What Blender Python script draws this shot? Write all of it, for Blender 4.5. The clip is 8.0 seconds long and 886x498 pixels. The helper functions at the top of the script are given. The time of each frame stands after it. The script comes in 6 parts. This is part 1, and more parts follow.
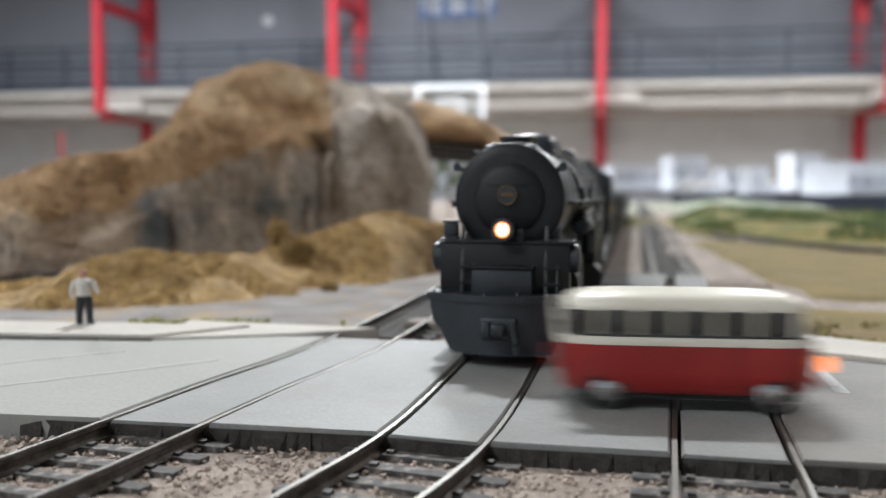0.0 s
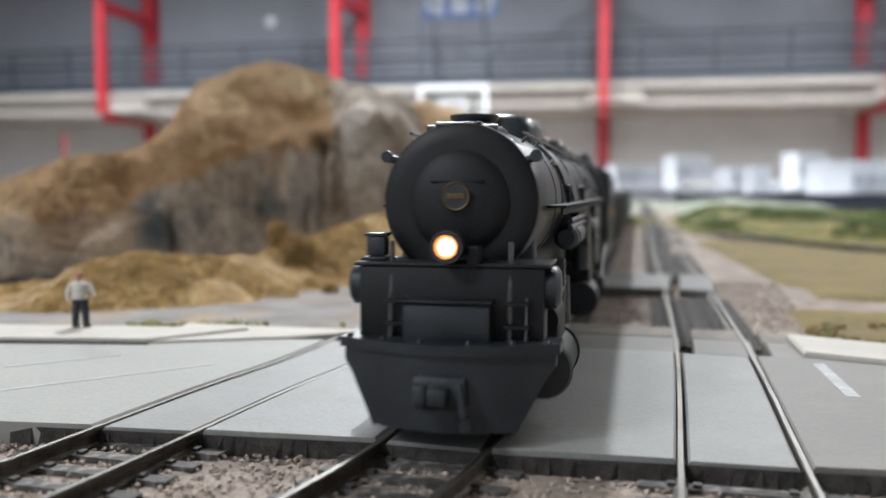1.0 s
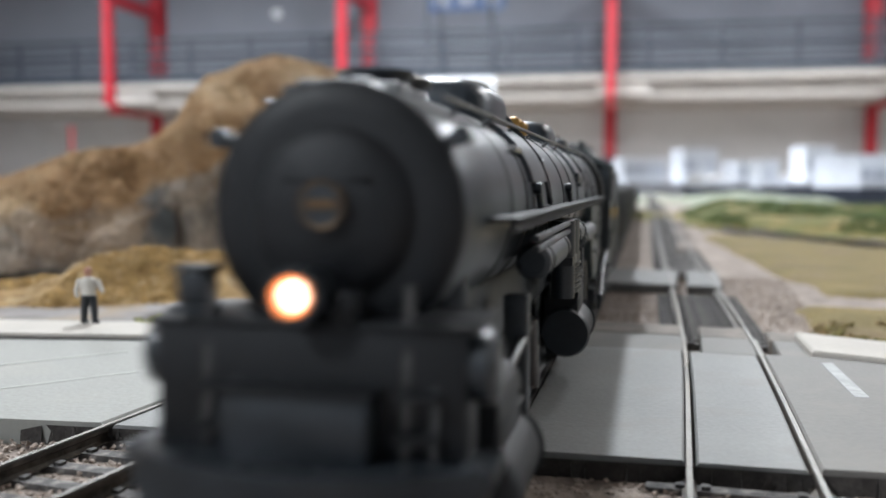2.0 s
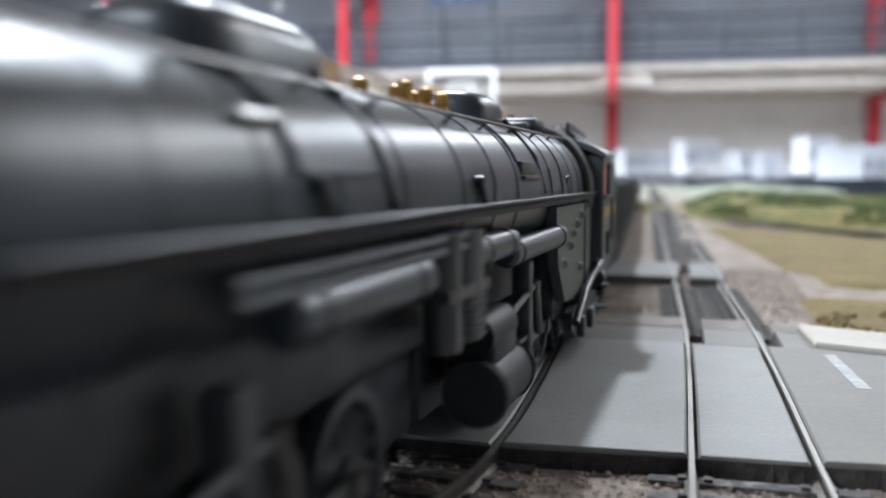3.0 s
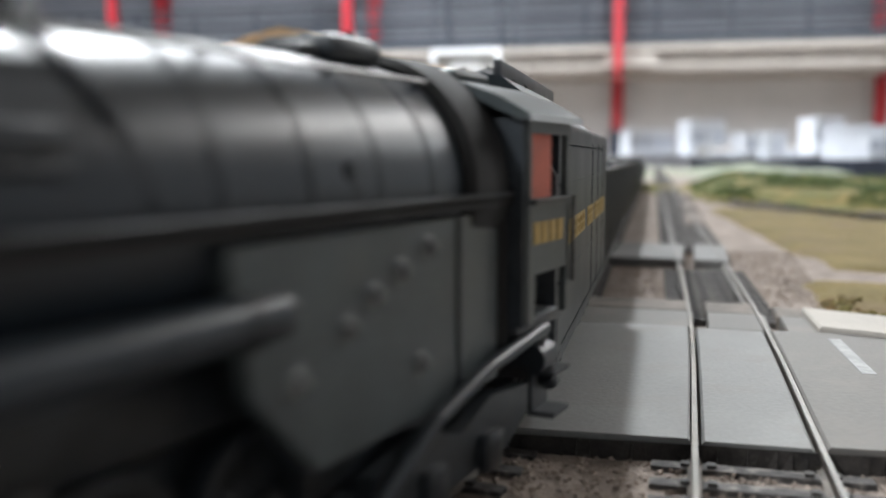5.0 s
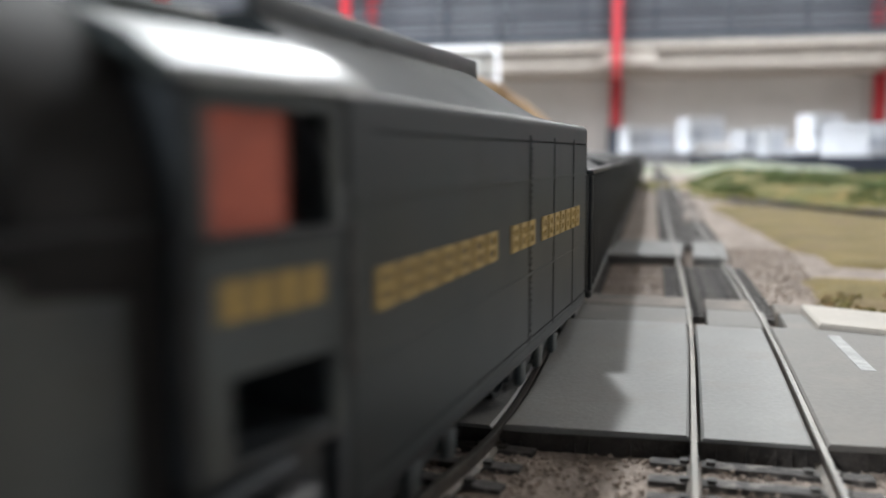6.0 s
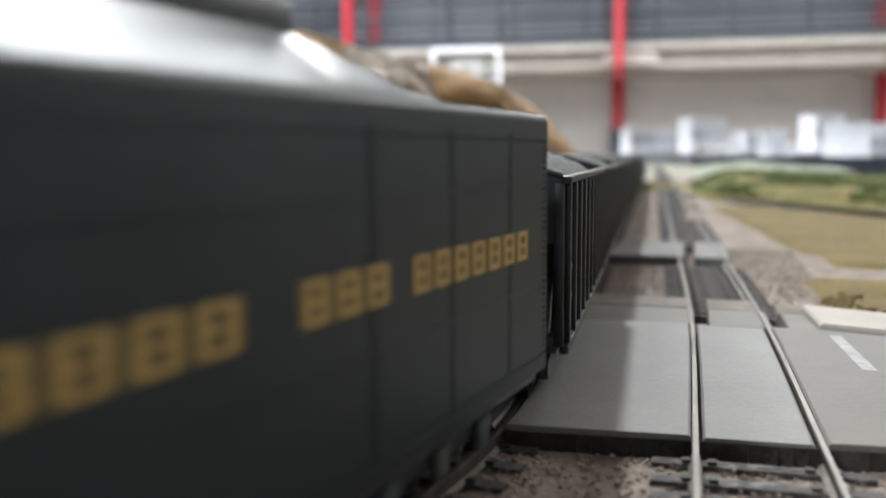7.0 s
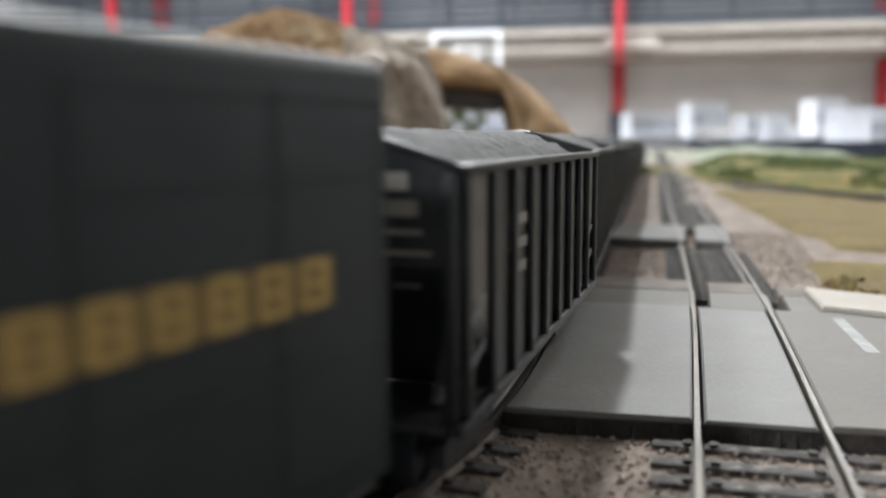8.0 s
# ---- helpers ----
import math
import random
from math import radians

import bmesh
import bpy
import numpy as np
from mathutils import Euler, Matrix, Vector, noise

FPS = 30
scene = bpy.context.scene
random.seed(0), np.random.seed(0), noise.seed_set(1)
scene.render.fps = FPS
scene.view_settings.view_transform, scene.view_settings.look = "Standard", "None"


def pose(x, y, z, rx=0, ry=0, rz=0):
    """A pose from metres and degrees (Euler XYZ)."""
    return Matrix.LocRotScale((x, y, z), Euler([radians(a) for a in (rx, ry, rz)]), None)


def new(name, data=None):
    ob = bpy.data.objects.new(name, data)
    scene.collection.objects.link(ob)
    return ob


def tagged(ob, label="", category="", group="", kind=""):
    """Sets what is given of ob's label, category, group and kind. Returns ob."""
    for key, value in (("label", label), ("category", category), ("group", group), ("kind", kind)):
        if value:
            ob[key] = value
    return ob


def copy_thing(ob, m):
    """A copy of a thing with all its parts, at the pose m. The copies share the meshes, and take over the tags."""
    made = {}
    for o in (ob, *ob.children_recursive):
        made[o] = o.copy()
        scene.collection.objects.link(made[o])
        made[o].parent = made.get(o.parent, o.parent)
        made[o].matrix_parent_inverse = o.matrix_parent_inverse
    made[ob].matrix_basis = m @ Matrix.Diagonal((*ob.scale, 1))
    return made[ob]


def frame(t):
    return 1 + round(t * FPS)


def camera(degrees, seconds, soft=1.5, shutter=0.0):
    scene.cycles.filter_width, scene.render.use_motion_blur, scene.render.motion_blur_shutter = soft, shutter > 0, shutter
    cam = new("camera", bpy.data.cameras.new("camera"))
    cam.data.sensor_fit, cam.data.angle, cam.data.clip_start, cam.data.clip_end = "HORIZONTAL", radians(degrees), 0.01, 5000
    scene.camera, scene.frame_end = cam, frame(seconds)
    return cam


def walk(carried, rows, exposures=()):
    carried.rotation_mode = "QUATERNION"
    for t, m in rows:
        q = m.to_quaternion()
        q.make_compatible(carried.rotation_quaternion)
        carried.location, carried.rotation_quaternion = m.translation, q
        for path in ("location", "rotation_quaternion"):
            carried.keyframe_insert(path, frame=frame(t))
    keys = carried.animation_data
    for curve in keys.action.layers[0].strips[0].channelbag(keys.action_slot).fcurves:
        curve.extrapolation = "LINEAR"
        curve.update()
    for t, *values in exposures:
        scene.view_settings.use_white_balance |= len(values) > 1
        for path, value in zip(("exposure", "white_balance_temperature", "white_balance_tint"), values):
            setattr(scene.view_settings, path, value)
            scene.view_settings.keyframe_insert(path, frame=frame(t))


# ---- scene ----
# A model railway in a sports hall. y leads away from the camera, z = 0 is the top of the rails.
cam = camera(54.0, 8.0, soft=1.5, shutter=1.0)
cam.data.dof.use_dof = True
cam.data.dof.focus_distance = 0.155
cam.data.dof.aperture_fstop = 16.0
walk(cam, [
    (0, pose(-0.00071, -0.00364, 0.03933, 86.223, -0.207, -0.197)),
    (0.5, pose(-0.00043, -0.00200, 0.03935, 86.316, -0.021, -0.166)),
    (1, pose(-0.00000, 0.00000, 0.03930, 86.248, 0.000, 0.000)),
    (2.5, pose(-0.00061, 0.00010, 0.04096, 85.471, -0.093, 0.556)),
    (3, pose(-0.00039, 0.00013, 0.04075, 85.249, 0.100, 0.531)),
    (3.5, pose(-0.00053, 0.00078, 0.04091, 84.867, 0.035, 0.453)),
    (4, pose(-0.00059, 0.00237, 0.04028, 83.937, -0.020, 0.530)),
    (4.5, pose(-0.00036, 0.00250, 0.04076, 83.917, -0.100, 0.734)),
    (5, pose(-0.00012, 0.00127, 0.04124, 83.970, 0.050, 0.824)),
    (6.5, pose(-0.00003, 0.00167, 0.04108, 83.778, 0.200, 0.745)),
    (7, pose(-0.00007, 0.00105, 0.04109, 83.889, 0.227, 0.861)),
    (7.5, pose(0.00022, 0.00120, 0.04116, 83.948, 0.250, 0.933)),
    (8, pose(0.00009, 0.00310, 0.04018, 82.870, 0.173, 0.855)),
], exposures=[(0, 0.36, 6350, 10), (1, 0.46, 6300, 10), (2.5, 0.52, 6080, 10), (3, 0.55, 5980, 10), (3.5, 0.38, 6220, 10), (4.5, 0.4, 6330, 10), (6.5, 0.44, 6480, 10), (8, 0.42, 6500, 10)])

# ---- light ----
HALL = radians(-10.5)          # the hall is turned against the camera's axis
world = bpy.data.worlds.new("world")
world.use_nodes = True
world.node_tree.nodes["Background"].inputs["Color"].default_value = (0.5, 0.55, 0.6, 1)
world.node_tree.nodes["Background"].inputs["Strength"].default_value = 0.05
scene.world = world


def hall(u, v, z=0.0):
    """A place in the hall: u to the right along its far wall, v towards that wall."""
    return Vector((u * math.cos(HALL) - v * math.sin(HALL), u * math.sin(HALL) + v * math.cos(HALL), z))


# place in the hall (u, v) and power of each lamp under the ceiling
# (-6, -5.5) and (7.5, 10) are added fills for the hill and shaded road
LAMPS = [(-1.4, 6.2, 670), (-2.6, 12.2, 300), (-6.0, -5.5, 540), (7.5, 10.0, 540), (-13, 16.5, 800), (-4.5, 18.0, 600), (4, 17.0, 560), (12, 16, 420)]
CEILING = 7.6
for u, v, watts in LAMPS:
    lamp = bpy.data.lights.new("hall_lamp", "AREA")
    # the fill at u = 7.5 is wide to soften it and warmed like bounce
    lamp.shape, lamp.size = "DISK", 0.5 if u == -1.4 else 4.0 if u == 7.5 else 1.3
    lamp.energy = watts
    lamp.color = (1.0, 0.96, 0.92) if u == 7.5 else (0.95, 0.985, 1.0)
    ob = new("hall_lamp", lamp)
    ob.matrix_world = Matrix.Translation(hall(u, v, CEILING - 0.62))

# ---- materials ----
def mat(name, color, rough=0.6, metal=0.0, vary=0.25, scale=200.0, fine=1500.0, bump=0.0, second=None, spec=0.5,
        glow=0.0, per_piece=0.0, stretch=None, dirt=None):
    """A surface with variation at two scales and a fine relief."""
    m = bpy.data.materials.new(name)
    m.use_nodes = True
    nt = m.node_tree
    b = nt.nodes["Principled BSDF"]
    b.inputs["Roughness"].default_value, b.inputs["Metallic"].default_value = rough, metal
    b.inputs["Specular IOR Level"].default_value = spec
    co = nt.nodes.new("ShaderNodeTexCoord")
    mp = nt.nodes.new("ShaderNodeMapping")
    if stretch:
        mp.inputs["Scale"].default_value = stretch
    nt.links.new(co.outputs["Object"], mp.inputs["Vector"])
    big, small = nt.nodes.new("ShaderNodeTexNoise"), nt.nodes.new("ShaderNodeTexNoise")
    for n, s, d in ((big, scale, 5.0), (small, fine, 3.0)):
        n.inputs["Scale"].default_value, n.inputs["Detail"].default_value = s, d
        nt.links.new(mp.outputs["Vector"], n.inputs["Vector"])
    c2 = second or tuple(max(0.0, c * (1 - 2 * vary)) for c in color)
    ramp = nt.nodes.new("ShaderNodeValToRGB")
    ramp.color_ramp.elements[0].position, ramp.color_ramp.elements[1].position = 0.36, 0.64
    ramp.color_ramp.elements[0].color, ramp.color_ramp.elements[1].color = (*c2, 1), (*color, 1)
    nt.links.new(big.outputs["Fac"], ramp.inputs["Fac"])
    mix = nt.nodes.new("ShaderNodeMix")
    mix.data_type, mix.blend_type = "RGBA", "MULTIPLY"
    mix.inputs["Factor"].default_value = min(1.0, vary * 2)
    grey = nt.nodes.new("ShaderNodeMapRange")
    grey.inputs["From Min"].default_value, grey.inputs["From Max"].default_value = 0.3, 0.7
    grey.inputs["To Min"].default_value, grey.inputs["To Max"].default_value = 0.55, 1.35
    nt.links.new(small.outputs["Fac"], grey.inputs["Value"])
    nt.links.new(ramp.outputs["Color"], mix.inputs["A"])
    nt.links.new(grey.outputs["Result"], mix.inputs["B"])
    out = mix.outputs["Result"]
    if per_piece:
        inf = nt.nodes.new("ShaderNodeObjectInfo")
        geo = nt.nodes.new("ShaderNodeNewGeometry")
        add = nt.nodes.new("ShaderNodeMath")
        add.operation = "ADD"
        nt.links.new(inf.outputs["Random"], add.inputs[0])
        nt.links.new(geo.outputs["Random Per Island"], add.inputs[1])
        r = nt.nodes.new("ShaderNodeMapRange")
        r.inputs["From Max"].default_value = 2.0
        r.inputs["To Min"].default_value, r.inputs["To Max"].default_value = 1 - per_piece, 1 + per_piece
        nt.links.new(add.outputs["Value"], r.inputs["Value"])
        m2 = nt.nodes.new("ShaderNodeMix")
        m2.data_type, m2.blend_type = "RGBA", "MULTIPLY"
        m2.inputs["Factor"].default_value = 1.0
        nt.links.new(out, m2.inputs["A"])
        nt.links.new(r.outputs["Result"], m2.inputs["B"])
        out = m2.outputs["Result"]
    if dirt:
        stain, amount, size = dirt
        n = nt.nodes.new("ShaderNodeTexNoise")
        n.inputs["Scale"].default_value, n.inputs["Detail"].default_value = size, 6.0
        nt.links.new(mp.outputs["Vector"], n.inputs["Vector"])
        r = nt.nodes.new("ShaderNodeMapRange")
        r.inputs["From Min"].default_value, r.inputs["From Max"].default_value = 0.52, 0.7
        r.inputs["To Max"].default_value = amount
        nt.links.new(n.outputs["Fac"], r.inputs["Value"])
        m3 = nt.nodes.new("ShaderNodeMix")
        m3.data_type = "RGBA"
        m3.inputs["B"].default_value = (*stain, 1)
        nt.links.new(r.outputs["Result"], m3.inputs["Factor"])
        nt.links.new(out, m3.inputs["A"])
        out = m3.outputs["Result"]
    nt.links.new(out, b.inputs["Base Color"])
    if rough < 0.95:
        rr = nt.nodes.new("ShaderNodeMapRange")
        rr.inputs["To Min"].default_value, rr.inputs["To Max"].default_value = max(0.03, rough - 0.12), min(1, rough + 0.12)
        nt.links.new(big.outputs["Fac"], rr.inputs["Value"])
        nt.links.new(rr.outputs["Result"], b.inputs["Roughness"])
    if bump:
        bp = nt.nodes.new("ShaderNodeBump")
        bp.inputs["Strength"].default_value, bp.inputs["Distance"].default_value = bump, 0.6 / fine
        nt.links.new(small.outputs["Fac"], bp.inputs["Height"])
        nt.links.new(bp.outputs["Normal"], b.inputs["Normal"])
    if glow:
        b.inputs["Emission Color"].default_value, b.inputs["Emission Strength"].default_value = (*color, 1), glow
    return m


def glass(name, tint=(0.9, 0.95, 0.95), rough=0.03):
    m = bpy.data.materials.new(name)
    m.use_nodes = True
    b = m.node_tree.nodes["Principled BSDF"]
    b.inputs["Base Color"].default_value = (*tint, 1)
    b.inputs["Roughness"].default_value, b.inputs["Transmission Weight"].default_value = rough, 1.0
    return m


M = {
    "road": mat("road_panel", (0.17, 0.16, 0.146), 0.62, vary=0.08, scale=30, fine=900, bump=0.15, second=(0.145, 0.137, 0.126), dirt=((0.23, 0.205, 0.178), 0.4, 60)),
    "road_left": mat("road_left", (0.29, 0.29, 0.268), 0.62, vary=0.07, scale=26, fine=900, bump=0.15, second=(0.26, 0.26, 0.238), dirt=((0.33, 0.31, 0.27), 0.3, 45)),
    "panel": mat("crossing_panel", (0.25, 0.25, 0.242), 0.6, vary=0.1, scale=40, fine=1100, bump=0.15, per_piece=0.06, dirt=((0.2, 0.18, 0.155), 0.5, 60)),
    "edge": mat("panel_edge", (0.06, 0.052, 0.047), 0.9, vary=0.3, scale=300, bump=0.5),
    "walkway": mat("pavement_slab", (0.53, 0.49, 0.44), 0.75, vary=0.08, scale=40, fine=1000, bump=0.2),
    "plank": mat("crossing_plank", (0.25, 0.215, 0.185), 0.8, vary=0.2, scale=120, fine=1400, bump=0.4, per_piece=0.1),
    "pad": mat("rubber_pad", (0.19, 0.188, 0.184), 0.7, vary=0.14, scale=60, fine=1100, bump=0.2, per_piece=0.08, dirt=((0.15, 0.125, 0.11), 0.5, 80)),
    "line": mat("road_paint", (0.42, 0.42, 0.42), 0.6, vary=0.15, scale=300, dirt=((0.45, 0.45, 0.44), 0.6, 300)),
    "faint": mat("faint_line", (0.38, 0.38, 0.355), 0.65, vary=0.08, scale=200),
    "ballast": mat("ballast_ground", (0.37, 0.305, 0.26), 0.95, vary=0.3, scale=90, fine=1100, bump=1.0, second=(0.23, 0.19, 0.165)),
    "stones": mat("ballast_stones", (0.5, 0.415, 0.355), 0.9, vary=0.2, scale=500, fine=3000, bump=0.3, per_piece=0.45),
    "gravel": mat("grey_gravel", (0.3, 0.28, 0.27), 0.95, vary=0.25, scale=50, fine=1300, bump=0.8, second=(0.2, 0.18, 0.17), dirt=((0.38, 0.27, 0.15), 0.7, 45)),
    "rail_side": mat("rail_side", (0.14, 0.12, 0.1), 0.55, 0.5, vary=0.3, scale=300, bump=0.3),
    "rail_top": mat("rail_head", (0.23, 0.22, 0.205), 0.48, 1.0, vary=0.15, scale=150, stretch=(1, 0.1, 1), dirt=((0.2, 0.17, 0.14), 0.6, 120)),
    "tie": mat("sleeper", (0.12, 0.11, 0.105), 0.75, vary=0.3, scale=500, fine=2500, bump=0.5, per_piece=0.25, dirt=((0.34, 0.31, 0.28), 0.75, 500)),
    "spike": mat("rail_chair", (0.06, 0.055, 0.05), 0.6, vary=0.2),
    "dry": mat("dry_scatter", (0.47, 0.31, 0.135), 0.95, vary=0.4, scale=80, fine=600, bump=1.0, second=(0.24, 0.145, 0.055), dirt=((0.54, 0.42, 0.24), 0.6, 130)),
    "tuft": mat("dry_tuft", (0.46, 0.31, 0.125), 0.95, vary=0.25, scale=200, second=(0.26, 0.165, 0.055), per_piece=0.5),
    "field": mat("straw_field", (0.21, 0.155, 0.05), 0.95, vary=0.28, scale=25, fine=700, bump=0.9, second=(0.155, 0.118, 0.038), dirt=((0.17, 0.115, 0.065), 0.75, 30)),
    "green": mat("green_scatter", (0.125, 0.14, 0.034), 0.95, vary=0.3, scale=18, fine=500, bump=1.0, second=(0.26, 0.19, 0.055), dirt=((0.06, 0.08, 0.024), 0.7, 45)),
    "leaf": mat("green_clump", (0.105, 0.145, 0.035), 0.9, vary=0.3, scale=100, second=(0.055, 0.08, 0.024), per_piece=0.45),
    "rock": mat("rock_plaster", (0.5, 0.42, 0.33), 0.9, vary=0.35, scale=18, fine=300, bump=1.0, second=(0.27, 0.225, 0.18), dirt=((0.15, 0.175, 0.2), 0.85, 13)),
    "earth": mat("brown_scatter", (0.6, 0.41, 0.235), 0.95, vary=0.3, scale=22, fine=600, bump=1.0, second=(0.35, 0.215, 0.11), dirt=((0.64, 0.5, 0.34), 0.7, 35)),
    "earth_grain": mat("earth_grain", (0.62, 0.45, 0.28), 0.95, vary=0.25, scale=40, second=(0.4, 0.26, 0.14), per_piece=0.4),
    "seam": mat("brown_seam", (0.13, 0.085, 0.06), 0.95, vary=0.3, scale=120, fine=700, bump=0.8),
    "plaster": mat("bare_plaster", (0.72, 0.66, 0.6), 0.9, vary=0.1, scale=60, bump=0.4),
    "black": mat("loco_black", (0.025, 0.031, 0.038), 0.38, vary=0.2, scale=120, fine=2500, spec=0.5),
    "boiler": mat("boiler_black", (0.03, 0.039, 0.049), 0.35, vary=0.15, scale=60, fine=2000, bump=0.06, spec=0.45),
    "smokebox": mat("smokebox_black", (0.011, 0.0125, 0.015), 0.55, vary=0.2, scale=120, fine=2000, spec=0.35),
    "frame": mat("frame_black", (0.032, 0.039, 0.046), 0.45, vary=0.25, scale=200, spec=0.5, dirt=((0.07, 0.07, 0.066), 0.4, 150)),
    "tender": mat("tender_black", (0.021, 0.029, 0.033), 0.44, vary=0.14, scale=40, fine=1800, bump=0.05, spec=0.26),
    "firebox": mat("firebox_grey", (0.07, 0.086, 0.09), 0.42, vary=0.2, scale=70, fine=2000, dirt=((0.13, 0.13, 0.11), 0.4, 60)),
    "steel": mat("bright_steel", (0.4, 0.4, 0.4), 0.3, 1.0, vary=0.2, scale=300),
    "rod": mat("dark_steel_rod", (0.16, 0.16, 0.16), 0.35, 0.9, vary=0.2, scale=300),
    "brass": mat("brass", (0.42, 0.25, 0.08), 0.45, 1.0, vary=0.2, scale=400),
    "plate": mat("dim_brass", (0.16, 0.1, 0.05), 0.5, 0.5, vary=0.2, scale=400),
    "gold": mat("gold_paint", (0.5, 0.34, 0.1), 0.55, vary=0.1, scale=400),
    "cabred": mat("cab_window_red", (0.55, 0.13, 0.08), 0.6, vary=0.1, scale=300),
    # near black for the matte collar, and for shade painted into gaps and insides
    "dark": mat("black_and_shade", (0.008, 0.008, 0.008), 0.8, vary=0.2),
    "headlight": mat("headlight_glow", (1.0, 0.82, 0.6), 0.3, vary=0.0, glow=2.2),
    "reflector": mat("halo_glow", (1.0, 0.3, 0.07), 0.3, vary=0.0, glow=0.9),
    "coal": mat("coal_load", (0.12, 0.12, 0.122), 0.75, vary=0.25, scale=600, fine=1800, bump=1.0, per_piece=0.15),
    "hopper": mat("hopper_black", (0.026, 0.03, 0.033), 0.45, vary=0.25, scale=100, fine=1500, dirt=((0.06, 0.06, 0.06), 0.5, 90)),
    "dusty": mat("beige_panel", (0.2, 0.185, 0.16), 0.6, vary=0.2, scale=90, fine=1500, dirt=((0.07, 0.07, 0.07), 0.6, 120)),
    "letter": mat("grey_lettering", (0.3, 0.29, 0.26), 0.6, vary=0.1),
    "bus_red": mat("bus_red", (0.3, 0.02, 0.018), 0.32, vary=0.1, scale=60),
    "bus_cream": mat("bus_cream", (0.72, 0.68, 0.58), 0.35, vary=0.06, scale=60),
    "bus_glass": mat("bus_window", (0.05, 0.05, 0.045), 0.12, vary=0.1),
    "bus_seat": mat("bus_pillar", (0.45, 0.42, 0.34), 0.3, vary=0.1),
    "orange": mat("turn_light", (1.0, 0.28, 0.04), 0.3, vary=0.0, glow=1.2),
    "plug": mat("plug_grey", (0.2, 0.21, 0.21), 0.45, vary=0.15, scale=300),
    "tyre": mat("tyre", (0.02, 0.02, 0.02), 0.8, vary=0.2),
    "chrome": mat("chrome", (0.7, 0.7, 0.7), 0.15, 1.0, vary=0.1),
    "white_shirt": mat("figure_white", (0.7, 0.66, 0.6), 0.6, vary=0.1, scale=400),
    "wall_up": mat("upper_wall", (0.21, 0.222, 0.258), 0.8, vary=0.06, scale=0.6, fine=6, second=(0.195, 0.207, 0.242)),
    "wall_bounce": mat("bounce_wall", (0.58, 0.62, 0.67), 0.8, vary=0.05, scale=0.6, fine=6),
    "wall_low": mat("lower_wall", (0.6, 0.6, 0.605), 0.75, vary=0.05, scale=0.8, fine=8),
    "red": mat("red_steel", (0.46, 0.025, 0.04), 0.45, vary=0.1, scale=3, fine=30),
    "navy": mat("dark_rail_steel", (0.035, 0.045, 0.062), 0.5, vary=0.15, scale=4, fine=40),
    "white_steel": mat("white_steel", (0.41, 0.38, 0.35), 0.55, vary=0.08, scale=4, fine=40),
    "slab": mat("walkway_slab", (0.4, 0.37, 0.345), 0.75, vary=0.08, scale=2, fine=20),
    "hall_floor": mat("hall_floor", (0.36, 0.31, 0.26), 0.35, vary=0.12, scale=2, fine=30, stretch=(1, 8, 1)),
    "ceiling": mat("hall_ceiling", (0.62, 0.62, 0.62), 0.85, vary=0.06, scale=1, fine=10),
    "lamp": mat("lamp_glow", (0.95, 0.985, 1.0), 0.5, vary=0.0, glow=25.0),
    "model_white": mat("white_card", (0.72, 0.74, 0.78), 0.6, vary=0.05, scale=20, fine=90),
    "fascia": mat("navy_fascia", (0.035, 0.05, 0.085), 0.5, vary=0.15, scale=6, fine=60),
    "cloth": mat("pale_cloth", (0.55, 0.58, 0.66), 0.85, vary=0.15, scale=12, fine=80, stretch=(1, 1, 0.2)),
    "blue": mat("blue_plastic", (0.03, 0.1, 0.42), 0.4, vary=0.1, scale=10, fine=90),
    "yellow": mat("yellow_plastic", (0.85, 0.75, 0.12), 0.4, vary=0.1, scale=20, fine=90),
    "wood": mat("bare_wood", (0.42, 0.3, 0.19), 0.6, vary=0.2, scale=20, fine=120, stretch=(1, 1, 0.15)),
    "board": glass("backboard_glass"),
    "banner": mat("blue_banner", (0.05, 0.11, 0.3), 0.7, vary=0.3, scale=3, fine=20, second=(0.25, 0.33, 0.5)),
    "haze_green": mat("pale_green_scatter", (0.33, 0.37, 0.27), 0.9, vary=0.2, scale=30, fine=200, bump=0.5),
    "skin": mat("figure_head", (0.5, 0.26, 0.19), 0.6, vary=0.1, scale=400),
    "dirtroad": mat("worn_soil", (0.3, 0.25, 0.22), 0.95, vary=0.25, scale=70, fine=900, bump=0.7),
}


